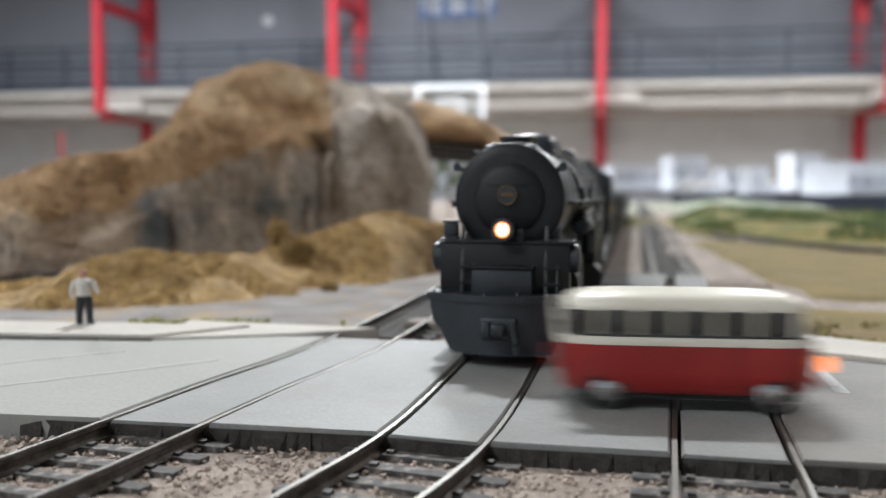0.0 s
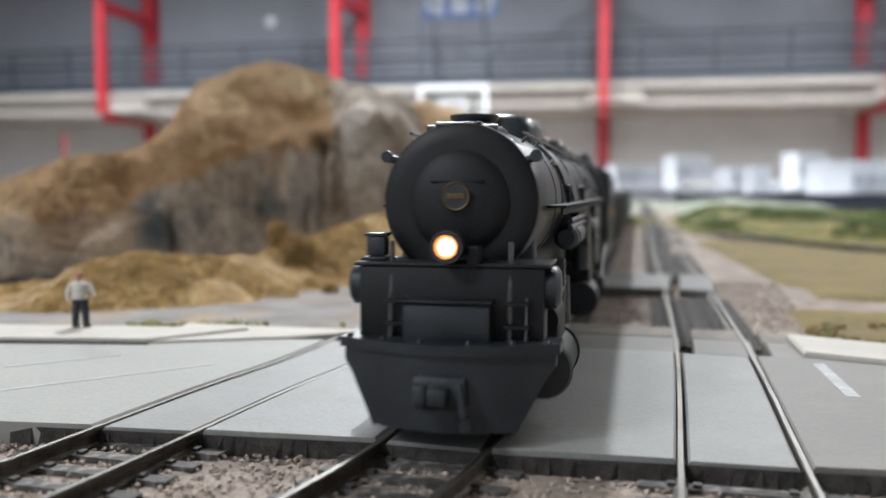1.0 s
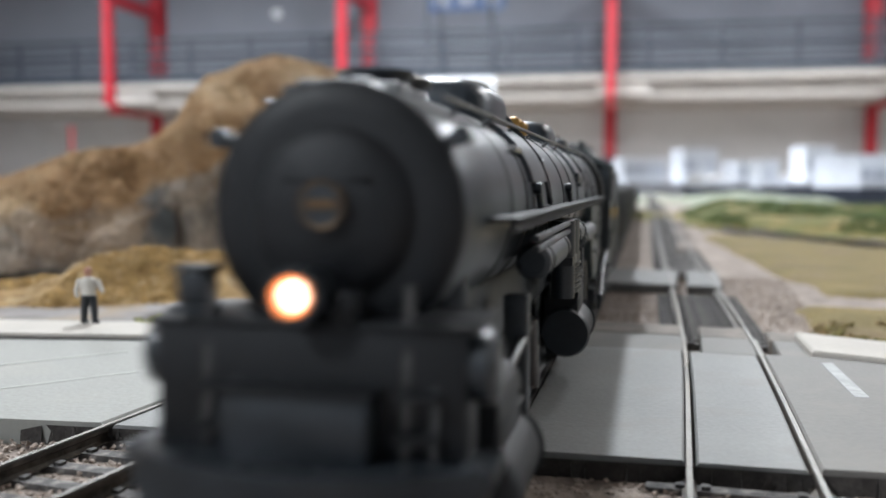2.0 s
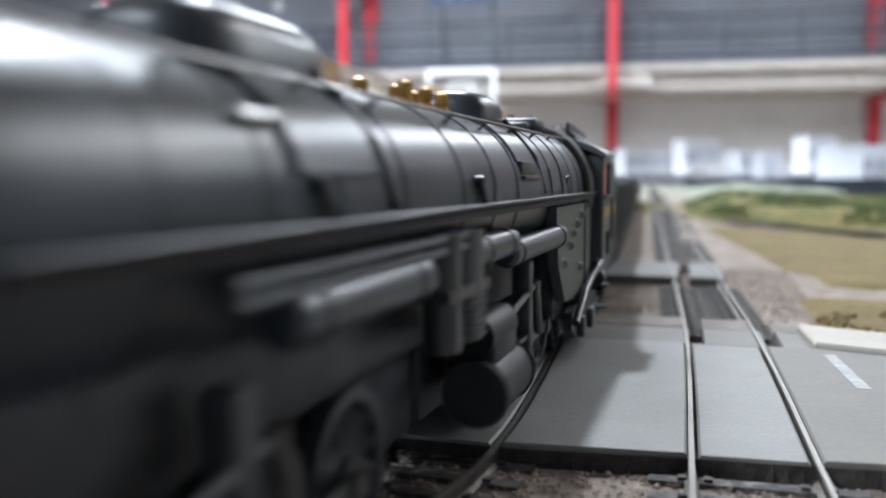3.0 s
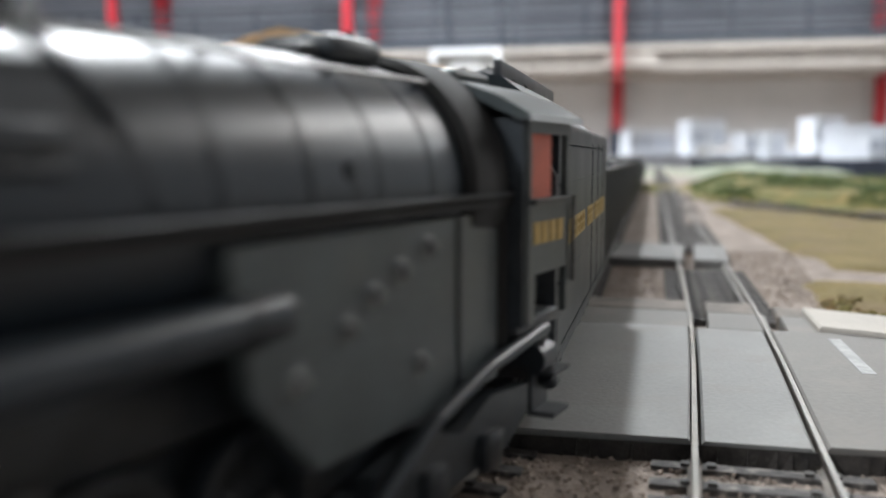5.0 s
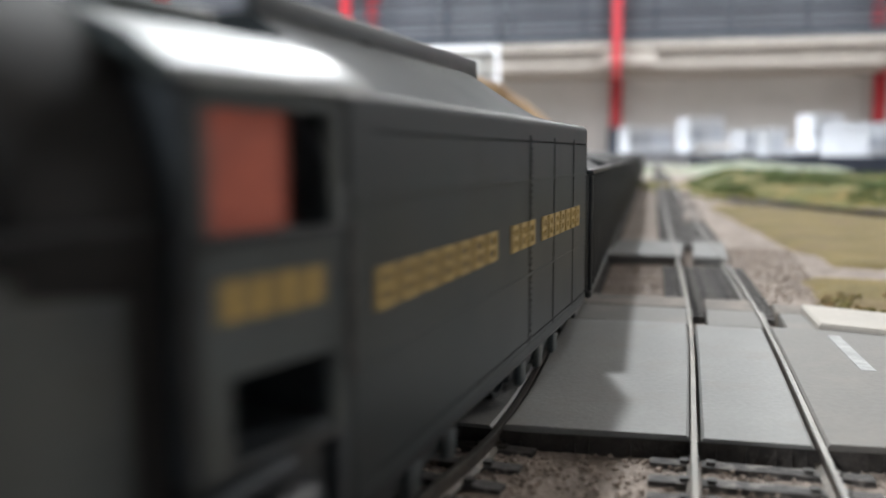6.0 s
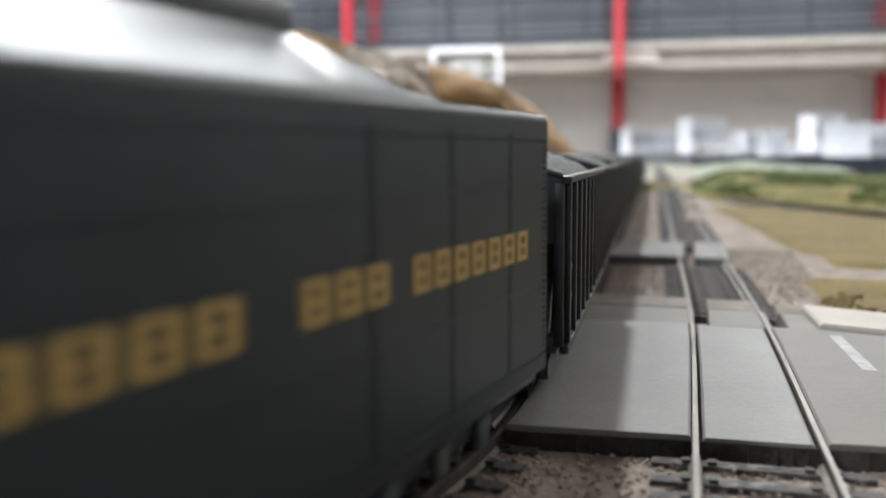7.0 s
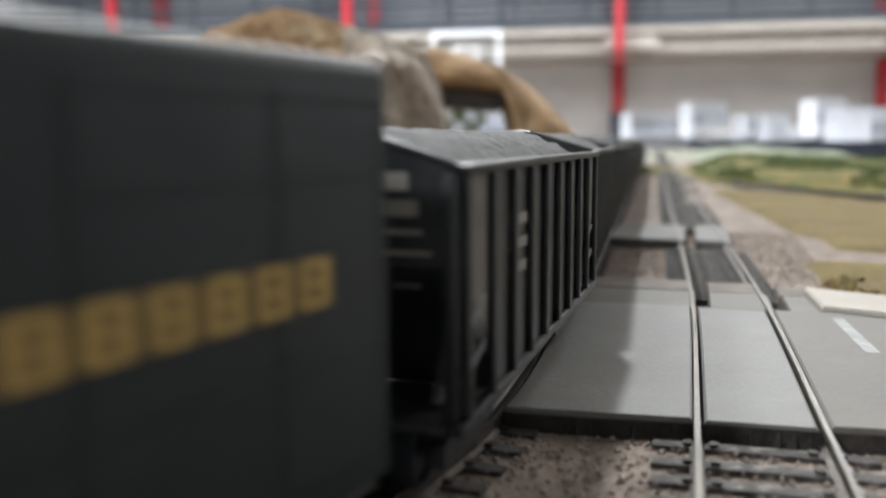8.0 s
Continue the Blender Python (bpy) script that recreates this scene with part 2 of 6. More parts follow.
# ---- shape tools ----
class Shape:
    """Collects the faces of one mesh."""

    def __init__(self):
        self.v, self.f = [], []

    def add(self, verts, faces, m=None):
        n = len(self.v)
        self.v += [tuple(m @ Vector(p)) if m else tuple(p) for p in verts]
        self.f += [tuple(i + n for i in f) for f in faces]
        return self

    def box(self, x0, x1, y0, y1, z0, z1, m=None, b=0.0):
        """A box; b cuts its upright and level edges by a small bevel."""
        if b <= 0:
            vs = [(x, y, z) for z in (z0, z1) for y in (y0, y1) for x in (x0, x1)]
            return self.add(vs, [(0, 2, 3, 1), (4, 5, 7, 6), (0, 1, 5, 4), (2, 6, 7, 3), (0, 4, 6, 2), (1, 3, 7, 5)], m)
        bm = bmesh.new()
        bmesh.ops.create_cube(bm, size=1.0)
        for q in bm.verts:
            q.co = ((x0 + x1) / 2 + q.co.x * (x1 - x0), (y0 + y1) / 2 + q.co.y * (y1 - y0), (z0 + z1) / 2 + q.co.z * (z1 - z0))
        bmesh.ops.bevel(bm, geom=bm.edges[:], offset=b, segments=2, profile=0.5, affect="EDGES")
        bm.verts.index_update()
        self.add([q.co[:] for q in bm.verts], [tuple(q.index for q in f.verts) for f in bm.faces], m)
        bm.free()
        return self

    def tube(self, p, q, r, r2=None, seg=12, caps=True):
        """A round bar from p to q."""
        p, q = Vector(p), Vector(q)
        r2 = r if r2 is None else r2
        rot = (q - p).to_track_quat("Z", "Y").to_matrix()
        vs = []
        for c, rr in ((p, r), (q, r2)):
            for k in range(seg):
                a = 2 * math.pi * k / seg
                vs.append(c + rot @ Vector((rr * math.cos(a), rr * math.sin(a), 0)))
        fs = [(k, (k + 1) % seg, seg + (k + 1) % seg, seg + k) for k in range(seg)]
        if caps:
            fs += [tuple(range(seg))[::-1], tuple(range(seg, 2 * seg))]
        return self.add(vs, fs)

    def lathe(self, profile, seg=32, m=None, a0=0.0, a1=2 * math.pi):
        """Turns (radius, height) pairs about z."""
        full = abs(a1 - a0 - 2 * math.pi) < 1e-6
        n = seg if full else seg + 1
        vs, fs = [], []
        for r, h in profile:
            for k in range(n):
                a = a0 + (a1 - a0) * k / seg
                vs.append((r * math.cos(a), r * math.sin(a), h))
        for i in range(len(profile) - 1):
            for k in range(seg):
                k2 = (k + 1) % n
                fs.append((i * n + k, i * n + k2, (i + 1) * n + k2, (i + 1) * n + k))
        return self.add(vs, fs, m)

    def sweep(self, profile, path, closed=True, ends=True):
        """Carries a flat profile (across, up) along a path of Vectors that lies nearly level."""
        n, vs, fs = len(profile), [], []
        for i, c in enumerate(path):
            d = (path[min(i + 1, len(path) - 1)] - path[max(i - 1, 0)])
            side = Vector((d.y, -d.x, 0)).normalized()
            vs += [c + side * a + Vector((0, 0, h)) for a, h in profile]
        for i in range(len(path) - 1):
            for k in range(n if closed else n - 1):
                k2 = (k + 1) % n
                fs.append((i * n + k, i * n + k2, (i + 1) * n + k2, (i + 1) * n + k))
        if closed and ends:
            fs += [tuple(range(n)), tuple(range((len(path) - 1) * n, len(path) * n))[::-1]]
        return self.add(vs, fs)

    def prism(self, outline, x0, x1, m=None):
        """An outline in (y, z), pulled from x0 to x1."""
        n = len(outline)
        vs = [(x0, y, z) for y, z in outline] + [(x1, y, z) for y, z in outline]
        fs = [tuple(range(n)), tuple(range(n, 2 * n))[::-1]] + [(k, n + k, n + (k + 1) % n, (k + 1) % n) for k in range(n)]
        return self.add(vs, fs, m)

    def loft(self, rings, caps=True):
        n, vs, fs = len(rings[0]), [], []
        for r in rings:
            vs += list(r)
        for i in range(len(rings) - 1):
            fs += [(i * n + k, i * n + (k + 1) % n, (i + 1) * n + (k + 1) % n, (i + 1) * n + k) for k in range(n)]
        if caps:
            fs += [tuple(range(n))[::-1], tuple(range((len(rings) - 1) * n, len(rings) * n))]
        return self.add(vs, fs)

    def mesh(self, name, material, smooth=False):
        me = bpy.data.meshes.new(name)
        me.from_pydata(self.v, [], self.f)
        bm = bmesh.new()
        bm.from_mesh(me)
        bmesh.ops.recalc_face_normals(bm, faces=bm.faces)
        bm.to_mesh(me)
        bm.free()
        me.materials.append(material)
        if smooth:
            me.shade_smooth()
            me.set_sharp_from_angle(angle=radians(38))
        return me


def part(name, shape, material, parent=None, label="", smooth=True):
    """Links a shape as one mesh object under a thing or a part."""
    ob = new(name, shape.mesh(name, material, smooth) if isinstance(shape, Shape) else shape)
    ob.parent = parent
    return tagged(ob, label)


def thing(name, label, category, group="", kind=""):
    return tagged(new(name), label, category, group, kind)


def smooth_path(points, step=4.0):
    """A smooth level path through (x, y) in millimetres, evenly stepped; gives metres."""
    p = [np.array(q, float) for q in points]
    p = [2 * p[0] - p[1]] + p + [2 * p[-1] - p[-2]]
    raw = []
    for i in range(1, len(p) - 2):
        for t in np.linspace(0, 1, 40, endpoint=False):
            a, b, c, d = p[i - 1], p[i], p[i + 1], p[i + 2]
            raw.append(0.5 * (2 * b + (c - a) * t + (2 * a - 5 * b + 4 * c - d) * t * t + (3 * b - a - 3 * c + d) * t ** 3))
    raw.append(p[-2])
    raw = np.array(raw)
    for _ in range(60):
        raw[1:-1] = 0.5 * raw[1:-1] + 0.25 * (raw[:-2] + raw[2:])
    s = np.r_[0, np.cumsum(np.linalg.norm(np.diff(raw, axis=0), axis=1))]
    k = np.arange(0, s[-1], step)
    return [Vector((x / 1000, y / 1000, 0)) for x, y in zip(np.interp(k, s, raw[:, 0]), np.interp(k, s, raw[:, 1]))]

# ---- the sports hall ----
def hall_matrix(u, v, z=0.0):
    return Matrix.Translation(hall(u, v, z)) @ Matrix.Rotation(HALL, 4, "Z")


FLOOR, FRONT, REAR = -1.15, 22.0, 24.7
DECK = 2.72


def build_hall():
    m = hall_matrix(0, 0)
    U0, U1, V0 = -24.0, 18.0, -9.0
    tagged(part("floor", Shape().box(U0, U1, V0, REAR + 0.3, FLOOR - 0.2, FLOOR, m), M["hall_floor"], smooth=False), "varnished wooden sports hall floor", "floor", kind="structure")
    tagged(part("ceiling", Shape().box(U0, U1, V0, REAR + 0.3, CEILING, CEILING + 0.2, m), M["ceiling"], smooth=False), "pale metal sports hall ceiling", "ceiling", kind="structure")
    tagged(part("wall_north_lower", Shape().box(U0, U1, REAR, REAR + 0.3, FLOOR, DECK - 0.3, m), M["wall_low"], smooth=False), "pale grey lower wall under the walkway", "wall", kind="structure")
    tagged(part("wall_north_upper", Shape().box(U0, U1, REAR, REAR + 0.3, DECK - 0.3, CEILING, m), M["wall_up"], smooth=False), "blue-grey upper wall behind the walkway", "wall", kind="structure")
    # unseen walls, kept pale and bluish to bounce fill onto the train
    for n, a in (("wall_west", (U0 - 0.3, U0, V0, REAR + 0.3)), ("wall_east", (U1, U1 + 0.3, V0, REAR + 0.3)), ("wall_south", (U0, U1, V0 - 0.3, V0))):
        tagged(part(n, Shape().box(*a, FLOOR, CEILING, m), M["wall_bounce"], smooth=False), "plain unseen hall wall, pale to bounce light", "wall", kind="structure")
    s = Shape()
    for u in np.arange(-16.5, 14, 6.6):
        s.box(u + 3.0, u + 3.55, REAR - 0.12, REAR, FLOOR, DECK - 0.35, m)
    tagged(part("trim_pilaster", s, M["wall_low"], smooth=False), "flat grey pilasters on the lower wall", "trim", kind="structure")
    # the raised walkway
    walkway = thing("raised_walkway", "raised walkway with pale fascia along the hall wall", "walkway", kind="structure")
    walkway.matrix_world = m
    part("deck", Shape().box(-22, 17, FRONT, REAR - 0.002, DECK - 0.16, DECK), M["slab"], walkway, smooth=False)
    part("fascia", Shape().box(-22, 17, FRONT - 0.08, FRONT - 0.002, DECK - 0.12, DECK + 0.03), M["white_steel"], walkway, smooth=False)
    part("back_panel", Shape().box(-22, 17, FRONT + 0.3, FRONT + 0.36, DECK - 0.6, DECK - 0.165), M["slab"], walkway, smooth=False)
    part("soffit", Shape().box(-22, 17, FRONT + 0.6, REAR - 0.004, DECK - 0.62, DECK - 0.45), M["slab"], walkway, smooth=False)
    for k in range(-3, 3):
        a, b = k * 6.6 + 0.9, (k + 1) * 6.6 - 0.4
        s = Shape()
        s.box(a, b, FRONT - 0.05, FRONT + 0.05, DECK - 0.52, DECK - 0.44)
        n = 22
        for i in range(n):
            p = a + (b - a) * i / n
            q = a + (b - a) * (i + 1) / n
            zz = (DECK - 0.48, DECK - 0.13)
            s.tube((p, FRONT, zz[i % 2]), (q, FRONT, zz[(i + 1) % 2]), 0.022, seg=6)
        part("truss", s, M["white_steel"], walkway, "white steel lattice girder")
        part("bracket", Shape().prism([(FRONT - 0.06, DECK - 0.2), (FRONT - 0.06, DECK - 0.5), (FRONT + 0.06, DECK - 0.5), (FRONT + 0.06, DECK - 0.2)], k * 6.6 - 0.4, k * 6.6 + 0.9), M["slab"], walkway, smooth=False)
    # its railing
    rail = thing("walkway_railing", "dark blue steel railing with several level bars", "railing")
    rail.matrix_world = m
    for z, r in ((1.2, 0.05), (1.0, 0.04), (0.76, 0.08), (0.55, 0.045), (0.36, 0.045)):
        part("rail", Shape().tube((-22, FRONT + 0.05, DECK + z), (17, FRONT + 0.05, DECK + z), r, seg=8), M["navy"], rail)
    part("kickboard", Shape().box(-22, 17, FRONT + 0.03, FRONT + 0.07, DECK, DECK + 0.26), M["navy"], rail, smooth=False)
    for u in np.arange(-21.5, 17, 1.72):
        part("post", Shape().box(u - 0.04, u + 0.04, FRONT + 0.01, FRONT + 0.08, DECK, DECK + 1.22), M["navy"], rail, smooth=False)
    # red steel frames
    col = thing("red_column", "red painted steel frame column with hanger", "column", "columns along the hall")
    s = Shape().box(-0.16, 0.16, REAR - 0.5, REAR - 0.46, FLOOR, CEILING).box(-0.16, 0.16, REAR - 0.06, REAR - 0.01, FLOOR, CEILING)
    s.box(-0.02, 0.02, REAR - 0.46, REAR - 0.06, FLOOR, CEILING)
    part("column", s, M["red"], col, smooth=False)
    part("hanger", Shape().box(-0.11, 0.11, FRONT - 0.32, FRONT - 0.1, DECK - 0.55, CEILING), M["red"], col, smooth=False)
    part("bracket_beam", Shape().box(-0.1, 0.1, FRONT - 0.1, REAR - 0.5, DECK - 0.75, DECK - 0.5).box(-0.1, 0.1, FRONT - 0.1, REAR - 0.5, DECK + 2.2, DECK + 2.5), M["red"], col, smooth=False)
    part("base", Shape().box(-0.2, 0.2, REAR - 0.55, REAR - 0.512, FLOOR, 0.75), M["fascia"], col, smooth=False)
    col.matrix_world = hall_matrix(-13.45, 0)
    for u in (-6.85, -0.05, 6.55, 13.2, -20.0):
        copy_thing(col, hall_matrix(u, 0))
    # round wall lamp, banner
    d = part("wall_clock", Shape().lathe([(0, 0.06), (0.12, 0.06), (0.15, 0.04), (0.15, 0.0)], 24, hall_matrix(-9.75, REAR - 0.01, 5.05) @ Matrix.Rotation(radians(90), 4, "X")), M["model_white"])
    tagged(d, "small round white disc on the upper wall", "wall fixture")
    banner = thing("banner", "blue cloth banner hanging on the upper wall", "banner")
    part("cloth", Shape().box(-5.2, -3.0, REAR - 0.05, REAR - 0.01, 4.95, 6.3, m), M["banner"], banner, smooth=False)
    for k in range(3):
        part("emblem", Shape().box(-5.0 + k * 0.7, -4.55 + k * 0.7, REAR - 0.058, REAR - 0.052, 5.1, 5.75, m), M["cloth"], banner, "pale plain emblem", smooth=False)
    # basketball goal hung from the roof
    goal = thing("basketball_goal", "glass basketball backboard with white frame hung on dark poles", "basketball goal")
    u0, u1, v, z0, z1 = -4.47, -2.78, 20.9, 1.72, 2.62
    fr = Shape()
    fr.box(u0, u1, v - 0.05, v, z1 - 0.1, z1, m).box(u0, u1, v - 0.05, v, z0, z0 + 0.1, m)
    fr.box(u0, u0 + 0.09, v - 0.05, v, z0 + 0.1, z1 - 0.1, m).box(u1 - 0.09, u1, v - 0.05, v, z0 + 0.1, z1 - 0.1, m)
    part("frame", fr, M["model_white"], goal, smooth=False)
    g = part("glass", Shape().box(u0 + 0.08, u1 - 0.08, v - 0.03, v - 0.015, z0 + 0.08, z1 - 0.08, m), M["board"], goal, smooth=False)
    g.visible_shadow = False
    sq, uc = Shape(), (u0 + u1) / 2
    sq.box(uc - 0.3, uc + 0.3, v - 0.045, v - 0.032, z0 + 0.5, z0 + 0.55, m).box(uc - 0.3, uc - 0.25, v - 0.045, v - 0.032, z0 + 0.12, z0 + 0.5, m).box(uc + 0.25, uc + 0.3, v - 0.045, v - 0.032, z0 + 0.12, z0 + 0.5, m)
    part("target", sq, M["model_white"], goal, smooth=False)
    hoop = Shape()
    for k in range(20):
        a, b = 2 * math.pi * k / 20, 2 * math.pi * (k + 1) / 20
        hoop.tube(m @ Vector((uc + 0.23 * math.cos(a), v - 0.4 + 0.23 * math.sin(a), z0 + 0.12)), m @ Vector((uc + 0.23 * math.cos(b), v - 0.4 + 0.23 * math.sin(b), z0 + 0.12)), 0.012, seg=6)
    hoop.tube(m @ Vector((uc, v - 0.17, z0 + 0.12)), m @ Vector((uc, v - 0.03, z0 + 0.14)), 0.03, seg=8)
    part("hoop", hoop, M["red"], goal)
    for u in (u0 + 0.05, u1 - 0.05):
        part("pole", Shape().tube(m @ Vector((u, v + 0.04, z0 + 0.3)), m @ Vector((u, v + 0.04, CEILING)), 0.03, seg=8), M["navy"], goal)
    for u in (u0 + 0.1, u1 - 0.35):
        part("strut", Shape().tube(m @ Vector((u + 0.25, v + 0.9, z1 + 0.3)), m @ Vector((u - 0.1, v + 0.05, CEILING)), 0.035, seg=8), M["navy"], goal)
    part("crossbar", Shape().tube(m @ Vector((u0, v + 0.04, 4.6)), m @ Vector((u1, v + 0.04, 4.6)), 0.03, seg=8), M["navy"], goal)
    # lamp housings
    lamp = thing("high_bay_lamp", "round white high-bay lamp under the hall ceiling", "lamp", "hall lamps")
    part("housing", Shape().lathe([(0.08, 0.6), (0.1, 0.4), (0.66, 0.14), (0.72, 0.0), (0.7, 0.0), (0.64, 0.13), (0.06, 0.38)], 28), M["ceiling"], lamp)
    part("lens", Shape().lathe([(0.0, 0.09), (0.63, 0.09)], 28), M["lamp"], lamp, "glowing lamp lens")
    part("stem", Shape().tube((0, 0, 0.58), (0, 0, 0.65), 0.03, seg=8), M["navy"], lamp)
    first = True
    # the two added fills get a housing as well
    for u, v, _ in LAMPS:
        w = Matrix.Translation(hall(u, v, CEILING - 0.6))
        if first:
            lamp.matrix_world, first = w, False
        else:
            copy_thing(lamp, w)


build_hall()


# ---- the layout's ground ----
def rough(x, y, s, seed=0.0):
    return noise.noise((x * s, y * s, seed))


def sheet(name, x0, x1, y0, y1, step, height, material, smooth=True):
    """A piece of ground over a grid in millimetres; height(x, y) gives mm, or None where it ends."""
    xs, ys = np.arange(x0, x1 + step / 2, step), np.arange(y0, y1 + step / 2, step)
    verts, faces, at = [], [], {}
    for j, y in enumerate(ys):
        for i, x in enumerate(xs):
            h = height(float(x), float(y))
            if h is not None:
                at[i, j] = len(verts)
                verts.append((x / 1000, y / 1000, h / 1000))
    for j in range(len(ys) - 1):
        for i in range(len(xs) - 1):
            q = [(i, j), (i + 1, j), (i + 1, j + 1), (i, j + 1)]
            if all(k in at for k in q):
                faces.append(tuple(at[k] for k in q))
    sh = Shape()
    sh.v, sh.f = verts, faces
    return part(name, sh, material, smooth=smooth)


def ramp(a, b, x):
    t = min(1.0, max(0.0, (x - a) / (b - a)))
    return t * t * (3 - 2 * t)


tagged(part("layout_table", Shape().box(-1.3, 0.97, -0.35, 4.2, -0.07, -0.012, b=0.004), M["wood"], smooth=False), "wooden baseboard of the model railway", "table", kind="structure")
s = Shape()
for x in (-1.2, 0.9):
    for y in (-0.25, 1.3, 2.8, 4.1):
        s.box(x - 0.035, x + 0.035, y - 0.035, y + 0.035, FLOOR, -0.071)
tagged(part("table_trestle", s, M["wood"], smooth=False), "plain wooden legs under the baseboard", "table leg", kind="structure")

tagged(sheet("ground", -1280, 960, -330, 4180, 20, lambda x, y: -5.6 + 0.5 * rough(x, y, 0.02), M["ballast"]), "brown ballasted ground of the model railway", "ground", kind="structure")
tagged(sheet("ground_near", -160, 230, 20, 420, 2.0, lambda x, y: -4.4 + 0.95 * (1 - ramp(128, 152, y)) + 0.35 * rough(x, y, 0.35) + 0.4 * rough(x, y, 0.06, 3) - 1.2 * (1 - ramp(0, 25, min(x + 160, 230 - x, y - 20, 420 - y))), M["ballast"]), "brown fine ballast between the tracks", "ground", kind="structure")


def mound_height(x, y):
    """The dry, straw-coloured mound beside the line, in millimetres."""
    h = 0.0
    for cx, cy, rx, ry, a in ((-112, 352, 38, 27, 21), (-132, 338, 30, 22, 16), (-162, 340, 46, 22, 9), (-90, 388, 34, 26, 18), (-76, 424, 32, 28, 19), (-52, 450, 32, 34, 26), (-27, 470, 34, 46, 34), (3, 500, 30, 50, 27)):
        h += (a * math.exp(-((x - cx) / rx) ** 2 - ((y - cy - 0.3 * (x - cx)) / ry) ** 2)) ** 3
    h = h ** (1 / 3) - 6.5
    h += 2.6 * rough(x, y, 0.05, 1) + 1.8 * rough(x, y, 0.12, 2) + 0.9 * rough(x, y, 0.34, 4)
    h -= 20 * ramp(-24, 0, x - (-13 + (y - 370) * 0.27))
    return max(h, -8.5)


tagged(sheet("dry_mound", -240, 60, 245, 640, 2.0, mound_height, M["dry"]), "low mound covered in dry straw-coloured scatter", "mound", kind="structure")
tagged(sheet("gravel_lot", -250, 40, 250, 480, 3.0, lambda x, y: -3.4 + 0.5 * rough(x, y, 0.05, 7) + 0.25 * rough(x, y, 0.4, 8) - 4 * ramp(-14, 6, x - (-22 + (y - 250) * 0.24)) - 2.6 * (1 - ramp(250, 262, y)), M["gravel"]), "grey gravel lot beside the track", "gravel", kind="structure")


def field_height(x, y):
    h = -2.6 + 0.8 * rough(x, y, 0.03, 5) + 0.5 * rough(x, y, 0.3, 6)
    left = 146 + (y - 341) * 0.174
    near = 352 - (x - 125) * 0.34
    far = 770 - (x - 270) * 0.95 - 20
    e = min(x - left, (y - near) * 0.8, (far - y) * 0.6, 720 - x)
    return h - 5 * (1 - ramp(-4, 14, e)) if e > -6 else None


tagged(sheet("straw_field", 110, 720, 120, 1100, 4.0, field_height, M["field"]), "flat straw-yellow field of static grass", "field", kind="structure")


def verge_height(x, y):
    h = -2.2 + 0.8 * rough(x, y, 0.05, 9) + 0.7 * rough(x, y, 0.3, 2)
    left = 98 + (y - 230) * 0.28
    near = 240 - (x - 95) * 0.9 * (0.55 if x > 110 else 1.0)
    far = 318 - (x - 125) * 0.3
    e = min(x - left, (y - near), far - y, 600 - x)
    return h - 5 * (1 - ramp(-4, 10, e)) if e > -5 else None


tagged(sheet("verge", 80, 600, 20, 400, 3.0, verge_height, M["field"]), "narrow dry grass verge beside the road", "verge", kind="structure")


def berm_height(x, y):
    line = 815 - (x - 270) * 0.97           # the outer track's far side
    e = y - line
    h = -6 + (13 + 19 * ramp(750, 1350, y)) * ramp(0, 80, e) * ramp(1150, 300, e)
    h += 3.5 * rough(x, y, 0.012, 11) + 2.5 * rough(x, y, 0.05, 12) + 1.2 * rough(x, y, 0.2, 13)
    h -= 12 * ramp(560, 860, x)
    h -= 24 * (1 - ramp(0, 80, x - (y * 0.247 + 4)))
    return h if e > -10 and h > -7 else None


tagged(sheet("green_berm", 250, 900, 300, 1900, 8.0, berm_height, M["green"]), "low berm with green and ochre scatter", "berm", kind="structure")

# far end of the layout, pale and bright
tagged(sheet("far_scenery", 250, 950, 1900, 4150, 40.0, lambda x, y: -5 + 22 * ramp(1900, 2500, y) * ramp(0, 200, x - y * 0.27) + 10 * rough(x, y, 0.006, 3), M["haze_green"]), "pale green far end of the layout", "scenery", kind="structure")


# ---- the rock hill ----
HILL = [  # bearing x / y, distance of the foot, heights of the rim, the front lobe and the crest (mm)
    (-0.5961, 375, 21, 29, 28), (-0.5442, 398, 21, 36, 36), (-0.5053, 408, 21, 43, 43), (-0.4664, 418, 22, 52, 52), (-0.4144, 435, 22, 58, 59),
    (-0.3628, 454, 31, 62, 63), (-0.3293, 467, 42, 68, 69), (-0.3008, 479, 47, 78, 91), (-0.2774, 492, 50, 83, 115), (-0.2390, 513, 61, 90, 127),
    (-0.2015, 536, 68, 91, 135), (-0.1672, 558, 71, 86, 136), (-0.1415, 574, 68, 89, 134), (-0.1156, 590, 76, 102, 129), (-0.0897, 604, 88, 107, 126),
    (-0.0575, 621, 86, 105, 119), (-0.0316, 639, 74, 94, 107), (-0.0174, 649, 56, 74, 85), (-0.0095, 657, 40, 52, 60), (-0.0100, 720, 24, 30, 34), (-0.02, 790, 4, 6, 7)]


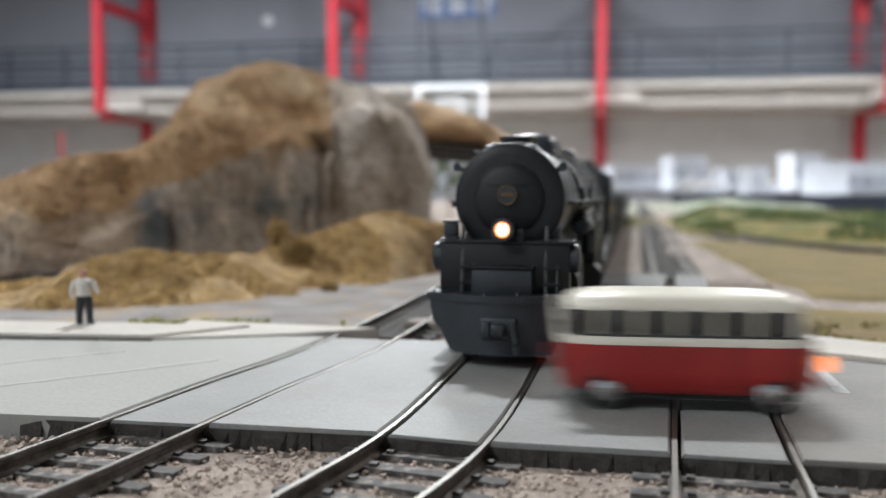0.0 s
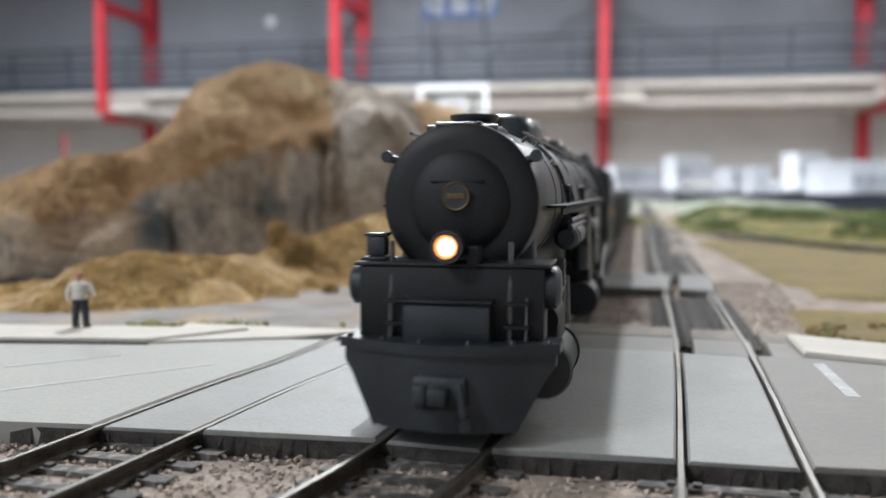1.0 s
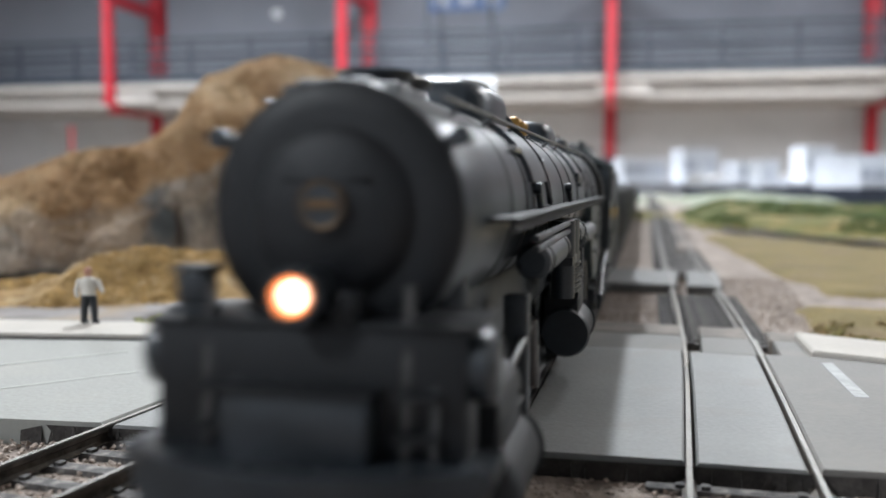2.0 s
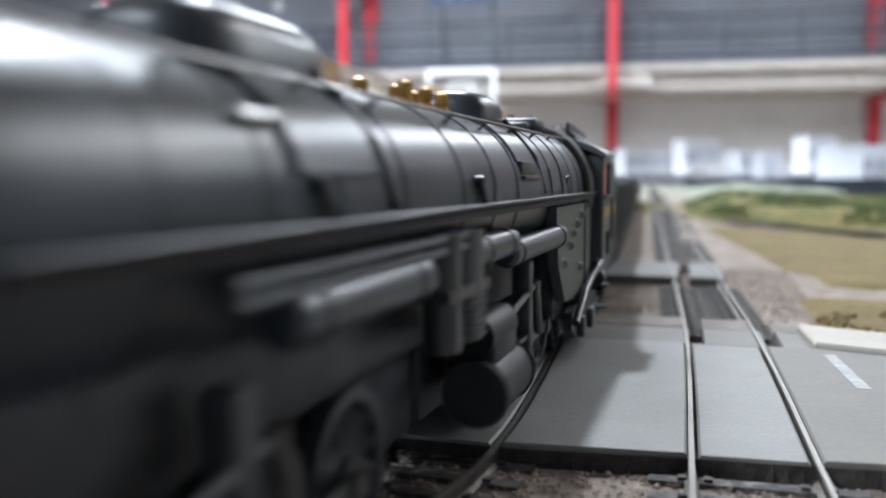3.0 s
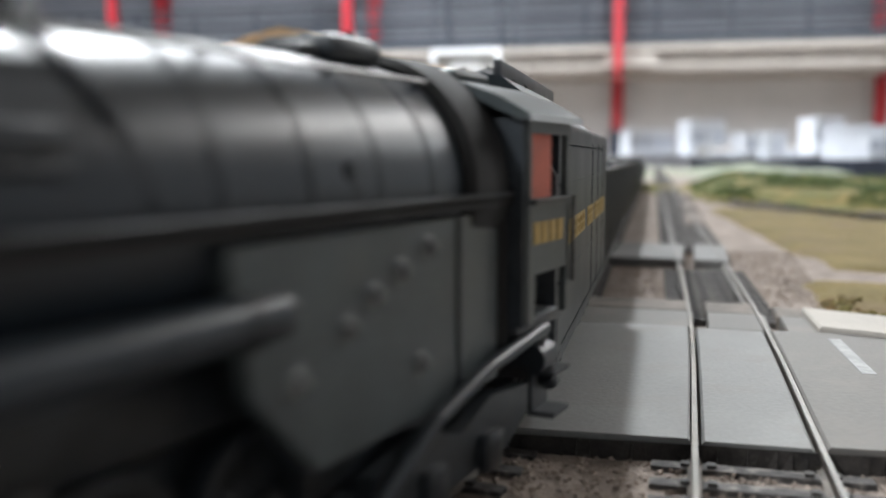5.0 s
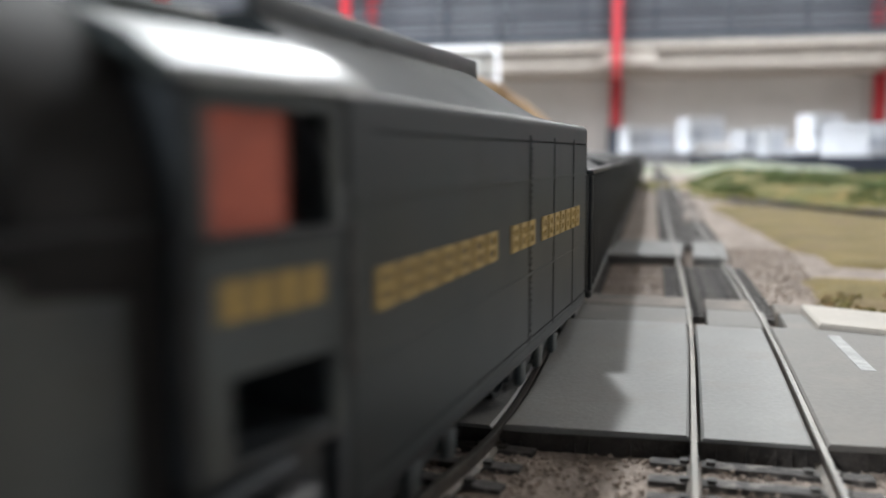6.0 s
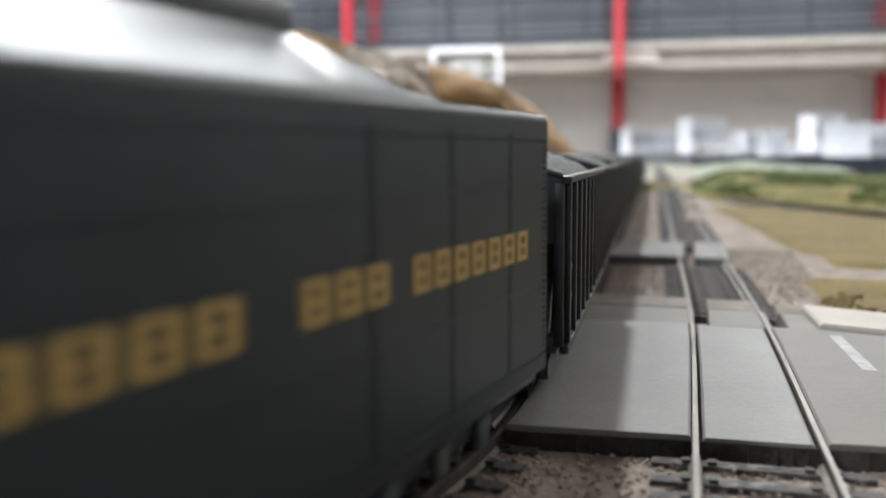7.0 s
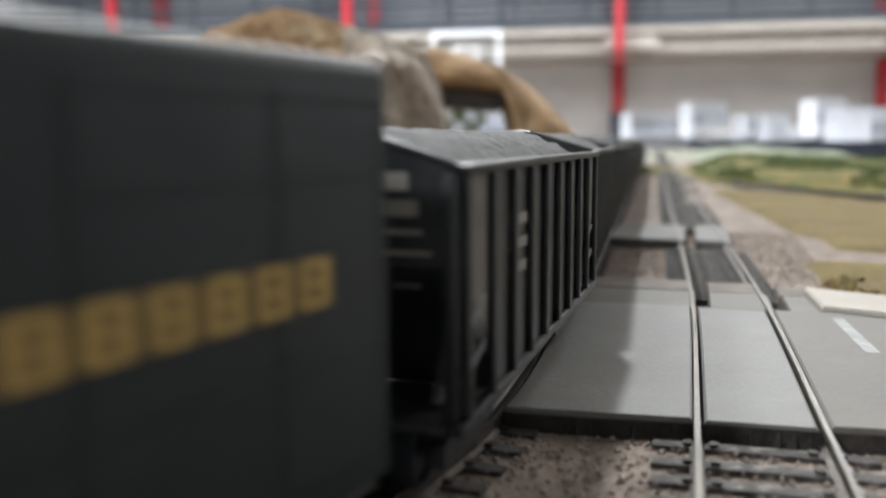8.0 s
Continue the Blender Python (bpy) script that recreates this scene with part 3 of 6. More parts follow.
def hill_material():
    """Grey plaster rock, brown scatter where it lies, dark brown marks and blue-grey washes; the layer attribute says
    where each lies.
    """
    m = bpy.data.materials.new("hill_surface")
    m.use_nodes = True
    nt = m.node_tree
    b = nt.nodes["Principled BSDF"]
    b.inputs["Roughness"].default_value, b.inputs["Specular IOR Level"].default_value = 0.93, 0.2
    co = nt.nodes.new("ShaderNodeTexCoord").outputs["Object"]

    def tex(scale, detail=6.0, rough_=0.6, stretch=None):
        n = nt.nodes.new("ShaderNodeTexNoise")
        n.inputs["Scale"].default_value, n.inputs["Detail"].default_value, n.inputs["Roughness"].default_value = scale, detail, rough_
        src = co
        if stretch:
            mp = nt.nodes.new("ShaderNodeMapping")
            mp.inputs["Scale"].default_value = stretch
            nt.links.new(co, mp.inputs["Vector"])
            src = mp.outputs["Vector"]
        nt.links.new(src, n.inputs["Vector"])
        return n.outputs["Fac"]

    def tone(fac, stops):
        r = nt.nodes.new("ShaderNodeValToRGB")
        while len(r.color_ramp.elements) < len(stops):
            r.color_ramp.elements.new(0.5)
        for e, (p, c) in zip(r.color_ramp.elements, stops):
            e.position, e.color = p, (*c, 1)
        nt.links.new(fac, r.inputs["Fac"])
        return r.outputs["Color"]

    def mix(fac, a, c, how="MIX"):
        n = nt.nodes.new("ShaderNodeMix")
        n.data_type, n.blend_type = "RGBA", how
        if isinstance(fac, float):
            n.inputs["Factor"].default_value = fac
        else:
            nt.links.new(fac, n.inputs["Factor"])
        nt.links.new(a, n.inputs["A"])
        if isinstance(c, tuple):
            n.inputs["B"].default_value = (*c, 1)
        else:
            nt.links.new(c, n.inputs["B"])
        return n.outputs["Result"]

    layer = nt.nodes.new("ShaderNodeAttribute")
    layer.attribute_name = "layer"
    rgb = nt.nodes.new("ShaderNodeSeparateColor")
    nt.links.new(layer.outputs["Color"], rgb.inputs["Color"])
    rock = tone(tex(26, 8, 0.65), [(0.3, (0.36, 0.27, 0.2)), (0.45, (0.56, 0.47, 0.38)), (0.58, (0.66, 0.6, 0.53)), (0.72, (0.74, 0.63, 0.52))])
    rock = mix(0.7, rock, tone(tex(40, 6, 0.6, (1, 1, 0.22)), [(0.34, (0.62, 0.6, 0.6)), (0.55, (1.0, 1.0, 1.0))]), "MULTIPLY")
    rock = mix(0.8, rock, tone(tex(240, 4), [(0.34, (0.55, 0.53, 0.5)), (0.6, (1.12, 1.12, 1.12))]), "MULTIPLY")
    rock = mix(rgb.outputs["Blue"], rock, (0.13, 0.15, 0.165))
    earth = tone(tex(24, 7, 0.65), [(0.32, (0.26, 0.15, 0.075)), (0.46, (0.48, 0.31, 0.165)), (0.6, (0.64, 0.47, 0.29)), (0.74, (0.72, 0.58, 0.4))])
    earth = mix(0.85, earth, tone(tex(420, 4, 0.7), [(0.34, (0.5, 0.46, 0.42)), (0.62, (1.25, 1.22, 1.18))]), "MULTIPLY")
    out = mix(rgb.outputs["Red"], rock, earth)
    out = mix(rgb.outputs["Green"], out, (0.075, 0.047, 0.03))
    nt.links.new(out, b.inputs["Base Color"])
    first = None
    for fac, strength, dist in ((tex(55, 8, 0.7), 0.8, 0.006), (tex(330, 5, 0.75), 1.0, 0.0016)):
        bp = nt.nodes.new("ShaderNodeBump")
        bp.inputs["Strength"].default_value, bp.inputs["Distance"].default_value = strength, dist
        nt.links.new(fac, bp.inputs["Height"])
        if first:
            nt.links.new(first, bp.inputs["Normal"])
        first = bp.outputs["Normal"]
    nt.links.new(first, b.inputs["Normal"])
    return m


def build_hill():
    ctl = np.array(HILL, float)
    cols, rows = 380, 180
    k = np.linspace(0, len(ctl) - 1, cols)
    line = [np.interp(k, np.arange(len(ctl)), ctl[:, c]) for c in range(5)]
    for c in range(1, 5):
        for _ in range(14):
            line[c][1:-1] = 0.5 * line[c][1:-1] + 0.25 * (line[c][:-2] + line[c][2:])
    verts, layers, faces = [], [], []
    for i in range(cols):
        a, foot, rim, lobe, crest = (c[i] for c in line)
        back = float(np.interp(a, [-0.345, -0.283, -0.09, -0.01], [70, 120, 120, 60]))
        dip = 5.0 * ramp(6, 25, crest - lobe)
        bare = ramp(-0.137, -0.118, a + 0.012 * noise.noise((a * 60, 1.0, 0)))
        for j in range(rows):
            v = j / (rows - 1)
            if v < 0.38:                                     # the rock face
                f = v / 0.38
                z, d = -6 + (rim + 6) * f, foot + 12 * f ** 1.6 + 4 * f
            elif v < 0.58:                                   # up to the front lobe
                f = (v - 0.38) / 0.2
                z, d = rim + (lobe - rim) * math.sin(f * math.pi / 2), foot + 16 + 32 * f
            elif v < 0.65:                                   # the saddle behind it
                f = (v - 0.58) / 0.07
                z, d = lobe - dip * math.sin(f * math.pi / 2), foot + 48 + 14 * f
            elif v < 0.86:                                   # up to the crest
                f = (v - 0.65) / 0.21
                z, d = lobe - dip + (crest - lobe + dip) * math.sin(f * math.pi / 2), foot + 62 + (back - 62) * f
            else:
                f = (v - 0.86) / 0.14
                z, d = crest - (crest + 8) * f ** 1.7, foot + back + 130 * f
            x, y = a * d - 0.7, d - 3.6
            q = Vector((x, y, z))
            n1 = noise.fractal(q * 0.02, 0.9, 2.1, 6)
            n2 = noise.ridged_multi_fractal(Vector((x * 0.028, y * 0.02, z * 0.016)), 1.0, 2.0, 4, 1.0, 2.0) - 1.0
            n3 = noise.fractal(q * 0.16, 0.8, 2.0, 3)
            n4 = noise.noise((x * 0.045 + z * 0.02, z * 0.012, 4.0))
            fade = min(1.0, v * 12)
            steep = 1.0 if v < 0.38 else 0.6
            push = (5.0 * n1 + 2.6 * n2 * steep + 1.1 * n3 + 3.0 * n4 * steep) * fade
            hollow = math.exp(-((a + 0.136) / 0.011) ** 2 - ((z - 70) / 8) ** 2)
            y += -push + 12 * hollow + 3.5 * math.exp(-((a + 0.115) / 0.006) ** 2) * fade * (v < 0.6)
            z += (3.0 * n1 + 1.0 * n3 + (1.4 * n2 if v > 0.38 else 0)) * fade * (0.35 if v < 0.38 else 1.0)
            # where the scatter lies, the dark brown marks run and the washes stain
            edge = v - 0.37 - 0.03 * noise.fractal(q * 0.05, 0.9, 2.2, 4) - 0.02 * n3
            scatter = ramp(-0.035, 0.03, edge) * (1 - bare * (1 - 0.55 * ramp(0.84, 0.9, v)))
            scatter = max(scatter, 0.4 * ramp(0.1, 0.5, n1) * (1 - bare))
            wob = 0.004 * noise.noise((z * 0.1, a * 10, 2))
            # one dark brown patch fills the hollow, narrow streaks follow
            brown_mark = 0.95 * math.exp(-((a + 0.136 + wob) / 0.013) ** 4 - ((z - 72) / 9) ** 4)
            for at, w, z0, z1 in ((-0.1375, 0.0022, 22, 66), (-0.122, 0.0026, 26, 70), (-0.154, 0.0026, 14, 34), (-0.31, 0.004, 6, 30), (-0.49, 0.0025, 6, 18)):
                brown_mark = max(brown_mark, 0.85 * math.exp(-((a - at + wob) / w) ** 2) * ramp(z0 - 4, z0 + 4, z) * (1 - ramp(z1 - 3, z1 + 5, z)))
            wash = 0.0
            for at, w, zc, h, amount in ((-0.322, 0.03, 24, 22, 0.95), (-0.2, 0.05, 30, 26, 0.7), (-0.26, 0.035, 26, 20, 0.6), (-0.47, 0.05, 0, 9, 0.8), (-0.15, 0.03, 26, 20, 0.6), (-0.06, 0.03, 28, 24, 0.35)):
                wash = max(wash, amount * math.exp(-((a - at) / w) ** 2 - ((z - zc) / h) ** 2))
            wash *= (0.25 + 1.1 * ramp(-0.35, 0.35, noise.fractal(Vector((x * 0.035, y * 0.02, z * 0.03)), 0.8, 2.2, 5)))
            verts.append((x / 1000, y / 1000, z / 1000))
            layers.append((scatter, min(1.0, brown_mark), min(1.0, wash), 1.0))
    for i in range(cols - 1):
        for j in range(rows - 1):
            faces.append((i * rows + j, (i + 1) * rows + j, (i + 1) * rows + j + 1, i * rows + j + 1))
    hill = thing("rock_hill", "large brown and grey plaster rock hill with bare cliff", "hill", kind="structure")
    s = Shape()
    s.v, s.f = verts, faces
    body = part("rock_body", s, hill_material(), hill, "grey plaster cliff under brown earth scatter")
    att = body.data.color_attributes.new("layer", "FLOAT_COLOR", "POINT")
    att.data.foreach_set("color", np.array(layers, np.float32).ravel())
    # loose grains on the scattered earth
    s = Shape()
    for _ in range(26000):
        i, j = random.randrange(2, cols - 60), random.randrange(int(rows * 0.3), int(rows * 0.88))
        n = i * rows + j
        if random.random() > layers[n][0]:
            continue
        a, b, c = Vector(verts[n]), Vector(verts[n + rows]), Vector(verts[n + 1])
        p = a + (b - a) * random.random() + (c - a) * random.random()
        if noise.noise(p * 30) < -0.2:
            continue
        r = random.uniform(0.0004, 0.0012)
        e3 = Euler((random.uniform(0, 6), random.uniform(0, 6), 0)).to_matrix()
        s.add([p + e3 @ (Vector(q) * r * random.uniform(0.7, 1.2)) for q in ((1, 0, 0), (-0.6, 0.8, 0), (-0.6, -0.8, 0), (0, 0, 1.1))], [(0, 1, 2), (0, 1, 3), (1, 2, 3), (2, 0, 3)])
    tagged(part("grains", s, M["earth_grain"], hill, smooth=False), kind="stuff")
    # a scar of bare plaster on the shoulder
    n = min(range(len(verts)), key=lambda n: abs(verts[n][0] + 0.0585) + abs(verts[n][2] - 0.093) + (1 if verts[n][1] > 0.69 else 0))
    c = Vector(verts[n])
    ring = [(c.x + 0.0085 * math.cos(a) * (1 + 0.5 * noise.noise((a, 1, 0))), c.y - 0.0035, c.z + 0.0065 * math.sin(a) * (1 + 0.5 * noise.noise((a, 2, 0)))) for a in np.linspace(0, 2 * math.pi, 18, endpoint=False)]
    s = Shape().loft([ring, [(x, y + 0.01, z + 0.003) for x, y, z in ring]])
    part("scar", s, M["plaster"], hill, "pale patch of bare plaster")


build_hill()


def build_portal():
    """A scenery bridge over the far line, with a dark underside."""
    p = thing("scenery_bridge", "brown earth covered bridge with dark underside", "bridge")
    rings, under = [], []
    for k in range(60):
        f = k / 59
        x = -28 + 178 * f
        y = 900 + 40 * f
        top = 132 - 30 * f - 98 * f ** 3
        low = 84 - 14 * f - 90 * ramp(0.4, 0.56, f)
        low = min(low, top - 4)
        ring = []
        for a in np.linspace(0, 2 * math.pi, 28, endpoint=False):
            dy, dz = math.cos(a) * 70, math.sin(a)
            z = (top + low) / 2 + dz * (top - low) / 2
            nn = 6 * noise.fractal((x * 0.02, dy * 0.03, z * 0.03), 1, 2, 4) if dz > -0.2 else 0
            ring.append((x / 1000, (y + dy - nn) / 1000, (z + nn * 0.7) / 1000))
        rings.append(ring)
        under.append((x, y, low))
    part("earth", Shape().loft(rings), M["earth"], p)
    u = under[2:25]
    s = Shape().loft([[(x / 1000, (y + d) / 1000, (low + h) / 1000) for d, h in ((-68, -8), (68, -8), (68, 3), (-68, 3))] for x, y, low in u])
    part("soffit", s, M["edge"], p, "dark beam underside", smooth=False)
    part("abutment", Shape().box(-0.03, -0.012, 0.84, 0.96, -0.006, 0.08, b=0.004), M["rock"], p)


build_portal()

# ---- road, crossing and tracks ----
LOCO_LINE = smooth_path([(-400, -370), (-220, -200), (-133, -100), (-97, -50), (-66, 0), (-42, 45), (-24, 82), (-12, 108), (-0.3, 137.7), (14.1, 199), (50.5, 363), (135, 738), (250, 1251), (530, 2503), (800, 3700)])
RIGHT_LINE = smooth_path([(-75, -250), (-35, -120), (4, 0), (20, 45), (33, 85), (42.8, 121), (68.7, 220), (100.7, 358.6), (143.4, 550), (190.3, 757.6), (302, 1251), (582, 2503), (850, 3700)])
LEFT_LINE = smooth_path([(-330, -250), (-190, -90), (-118, 0), (-92, 45), (-72, 85), (-57, 120), (-40, 172), (-21.5, 226), (10, 370), (45, 505), (92, 640), (140, 775)])
BACK_LINE = smooth_path([(-420, 300), (-300, 340), (-240, 375), (-200, 400), (-150, 420), (-120, 435)])
OUTER_LINE = smooth_path([(700, 240), (500, 390), (386, 505), (310, 605), (285, 700), (278, 800), (300, 980), (380, 1300)])
GAUGE = 16.5
RAIL = [(-0.00048, 0.0), (0.00048, 0.0), (0.0005, -0.0006), (0.0002, -0.0009), (0.0002, -0.0018), (0.001, -0.0022), (0.001, -0.0024), (-0.001, -0.0024), (-0.001, -0.0022), (-0.0002, -0.0018), (-0.0002, -0.0009), (-0.0005, -0.0006)]


def cut_path(path, y0, y1):
    return [p for p in path if y0 <= p.y * 1000 <= y1]


def shifted(path, d):
    out = []
    for i, p in enumerate(path):
        t = path[min(i + 1, len(path) - 1)] - path[max(i - 1, 0)]
        out.append(p + Vector((t.y, -t.x, 0)).normalized() * d)
    return out


TIE = Shape().box(-0.0148, 0.0148, -0.00135, 0.00135, -0.0047, -0.0026).mesh("sleeper", M["tie"])
CHAIR = Shape()
for x in (-GAUGE / 2000, GAUGE / 2000):
    for e in (-0.0021, 0.0021):
        CHAIR.box(x + e * 0.85 - 0.0006, x + e * 0.85 + 0.0006, -0.0007, 0.0007, -0.00265, -0.0021)
CHAIR = CHAIR.mesh("rail_chair", M["spike"])


def build_track(name, path, label, gaps, pitch=7.0, near=(40, 420)):
    """Two rails on sleepers; gaps are stretches (by y in mm) where the road covers the sleepers."""
    t = thing(name, label, "railway track", "tracks", kind="structure")
    for d in (-1, 1):
        line = shifted(path, d * (GAUGE / 2000 + 0.0005))
        r = part("rail", Shape().sweep([(a, h - 0.0004) for a, h in RAIL], line), M["rail_side"], t, "rusty brown rail")
        part("rail_head", Shape().sweep([(-0.00046, -0.0003), (0.00046, -0.0003), (0.0004, 0.0), (-0.0004, 0.0)], line), M["rail_top"], r, "polished rail head")
    s = np.r_[0, np.cumsum([(b - a).length for a, b in zip(path, path[1:])])]
    rest = Shape()
    n = 0
    for k in np.arange(3, s[-1] * 1000 - 3, pitch):
        i = int(np.searchsorted(s, k / 1000)) - 1
        a, b = path[i], path[min(i + 1, len(path) - 1)]
        p = a.lerp(b, (k / 1000 - s[i]) / max(1e-9, s[i + 1] - s[i]))
        if any(g0 < p.y * 1000 - g2 * (p.x * 1000) < g1 for g0, g1, g2 in gaps):
            continue
        m = Matrix.Translation(p) @ Matrix.Rotation(math.atan2(b.y - a.y, b.x - a.x) - math.pi / 2 + random.uniform(-0.03, 0.03), 4, "Z")
        if near[0] < p.y * 1000 < near[1] and n < 140:
            ob = part("sleeper", TIE, None, t)
            ob.matrix_local = m
            c = part("rail_chair", CHAIR, None, ob)
            n += 1
        else:
            rest.box(-0.0148, 0.0148, -0.00135, 0.00135, -0.0047, -0.0026, m)
    if rest.f:
        tagged(part("sleeper_row", rest, M["tie"], t, smooth=False), kind="stuff")
    return t


CROSS = (134, 241, -0.18)
build_track("track_main", LOCO_LINE, "brown steel rails on dark sleepers through the crossing", [CROSS])
build_track("track_right", RIGHT_LINE, "worn rails with grey infill boards on dark sleepers", [CROSS, (366, 440, -0.3)])
build_track("track_left", LEFT_LINE, "curved rails on dark sleepers crossing the road", [CROSS])
build_track("track_back", BACK_LINE, "rusty track at the foot of the rock hill", [], near=(0, 0))
build_track("track_outer", OUTER_LINE, "rusty curved track behind the straw field", [], near=(0, 0))


def slab(name, parent, corners, z1, z0, material, label="", edge=0.0006):
    """A thin slab on a four or more cornered plan (mm), with a cut upper edge."""
    pts = [Vector((x / 1000, y / 1000, 0)) for x, y in corners]
    c = sum(pts, Vector()) / len(pts)
    up = [p + (c - p).normalized() * edge + Vector((0, 0, z1)) for p in pts]
    mid = [p + Vector((0, 0, z1 - edge)) for p in pts]
    low = [p + Vector((0, 0, z0)) for p in pts]
    sh = Shape().loft([low, mid, up])
    return part(name, sh, material, parent, label, smooth=False)


def near_edge(x):
    return float(np.interp(x, [-400, -75, -13, 10, 35, 54, 120, 600], [190, 147, 137, 130, 125.5, 121.5, 110, 30]))


def far_edge(x):
    return float(np.interp(x, [-400, -116, -70, -37, 20, 45, 84, 110, 600], [235, 226, 221, 230, 219, 215, 203, 186, 60]))


def on_line(path, y):
    ys = [p.y for p in path]
    return float(np.interp(y / 1000, ys, [p.x for p in path])) * 1000


def strip(name, parent, left, right, n, z1, z0, material, label="", y0f=near_edge, y1f=far_edge):
    """A road panel between two curves left(y), right(y) from the near to the far road edge."""
    rows = []
    for k in range(n + 1):
        f = k / n
        row = []
        for side in (left, right):
            y = 170.0
            for _ in range(12):
                x = side(y)
                y = y0f(x) + (y1f(x) - y0f(x)) * f
            row.append((side(y), y))
        rows.append(row)
    s = Shape()
    for (xl, yl), (xr, yr) in rows:
        s.v += [(xl / 1000, yl / 1000, z0), (xl / 1000, yl / 1000, z1 - 0.0004), ((xl + 0.4) / 1000, yl / 1000, z1), ((xr - 0.4) / 1000, yr / 1000, z1), (xr / 1000, yr / 1000, z1 - 0.0004), (xr / 1000, yr / 1000, z0)]
    for k in range(n):
        for j in range(5):
            s.f.append((k * 6 + j, k * 6 + j + 1, k * 6 + 7 + j, k * 6 + 6 + j))
    s.f += [tuple(range(6)), tuple(range(n * 6, n * 6 + 6))]
    return part(name, s, material, parent, label, smooth=False)


def build_road():
    road = thing("road", "pale grey road with crossing panels between the rails", "road", kind="structure")
    g = GAUGE / 2
    L, C, R = (lambda y: on_line(LEFT_LINE, y)), (lambda y: on_line(LOCO_LINE, y)), (lambda y: on_line(RIGHT_LINE, y))
    z = 0.0002
    base = -0.0052
    kl, kc, kr = 1.09, 1.05, 1.04
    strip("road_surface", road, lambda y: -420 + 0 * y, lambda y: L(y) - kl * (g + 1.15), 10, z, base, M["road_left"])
    strip("crossing_panel", road, lambda y: L(y) - kl * (g - 0.6), lambda y: L(y) + kl * (g - 0.6), 10, -0.0001, base, M["panel"])
    strip("crossing_panel", road, lambda y: L(y) + kl * (g + 1.15), lambda y: C(y) - kc * (g + 1.15), 10, z, base, M["panel"])
    strip("crossing_panel", road, lambda y: C(y) - kc * (g - 0.6), lambda y: C(y) + kc * (g - 0.6), 10, -0.0001, base, M["panel"])
    strip("crossing_panel", road, lambda y: C(y) + kc * (g + 1.15), lambda y: R(y) - kr * (g + 1.15), 10, z, base, M["panel"])
    strip("crossing_panel", road, lambda y: R(y) - kr * (g - 0.6), lambda y: R(y) + kr * (g - 0.6), 10, -0.0001, base, M["panel"])
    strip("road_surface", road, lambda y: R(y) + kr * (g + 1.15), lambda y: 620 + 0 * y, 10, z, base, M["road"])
    # dark ragged strip under the near edge
    s = Shape()
    for x in np.arange(-74, 130, 2.0):
        x2 = x + 2.0
        j0, j1 = random.uniform(-0.5, 0.9), random.uniform(-0.5, 0.9)
        s.add([(x / 1000, (near_edge(x) - 1.0 + j0) / 1000, -0.0052), (x2 / 1000, (near_edge(x2) - 1.0 + j1) / 1000, -0.0052), (x2 / 1000, (near_edge(x2) - 0.4) / 1000, -0.0006), (x / 1000, (near_edge(x) - 0.4) / 1000, -0.0006)], [(0, 1, 2, 3)])
    part("road_edge", s, M["edge"], road, "dark broken road edge", smooth=False)
    # painted marks
    def mark(p, q, w, label, m):
        d = Vector((q[0] - p[0], q[1] - p[1], 0)).normalized()
        n = Vector((-d.y, d.x, 0)) * w / 2
        v = [(p[0] + n.x, p[1] + n.y), (q[0] + n.x, q[1] + n.y), (q[0] - n.x, q[1] - n.y), (p[0] - n.x, p[1] - n.y)]
        part("road_mark", Shape().add([(x / 1000, y / 1000, 0.00028) for x, y in v] + [(x / 1000, y / 1000, 0.00022) for x, y in v], [(0, 1, 2, 3), (0, 1, 5, 4), (1, 2, 6, 5), (2, 3, 7, 6), (3, 0, 4, 7)]), M[m], road, label, smooth=False)
    mark((78.5, 164), (85.5, 196), 2.6, "worn white stop line", "line")
    mark((-118, 178), (-78, 207), 1.6, "faint pale line", "faint")
    mark((-92, 166), (-52, 196), 1.4, "faint pale line", "faint")
    # pavement slabs along the far side
    pav = thing("pavement", "pale pavement slab along the road", "pavement", kind="structure")
    for a, b, top in ((-400, -200, 0.0016), (-199.5, -76, 0.0016), (-75.7, -40, 0.0009)):
        slab("paving_slab", pav, [(a, far_edge(a) + 0.5), (b, far_edge(b) + 0.5), (b + 22 * (b > -100), 250 - 10 * (b > -100)), (a, 254)], top, -0.0052, M["walkway"])
    slab("paving_slab", pav, [(86, 205), (112, 186), (300, 128), (300, 150), (116, 212), (92, 231)], 0.0014, -0.0052, M["walkway"])
    s = Shape()
    for a, b, top in ((-400, -200, 1.0), (-199.5, -76, 1.0)):
        ya, yb = far_edge(a) - 0.3, far_edge(b) - 0.3
        s.add([(x / 1000, (y + d) / 1000, z / 1000) for d in (0, 0.7) for x, y, z in ((a, ya, 0.0), (b, yb, 0.0), (b, yb, top * 0.6), (a, ya, top))], [(0, 1, 2, 3), (7, 6, 5, 4), (3, 2, 6, 7), (1, 5, 6, 2), (0, 3, 7, 4)])
    part("kerb_face", s, M["edge"], pav, "dark kerb face", smooth=False)
    # boards behind the road, square to the main lines
    deck = thing("crossing_boards", "wooden boards and grey pads between the rails", "crossing", kind="structure")
    def board(x0, x1, y0, y1, z1, m, name="plank"):
        k = -0.30
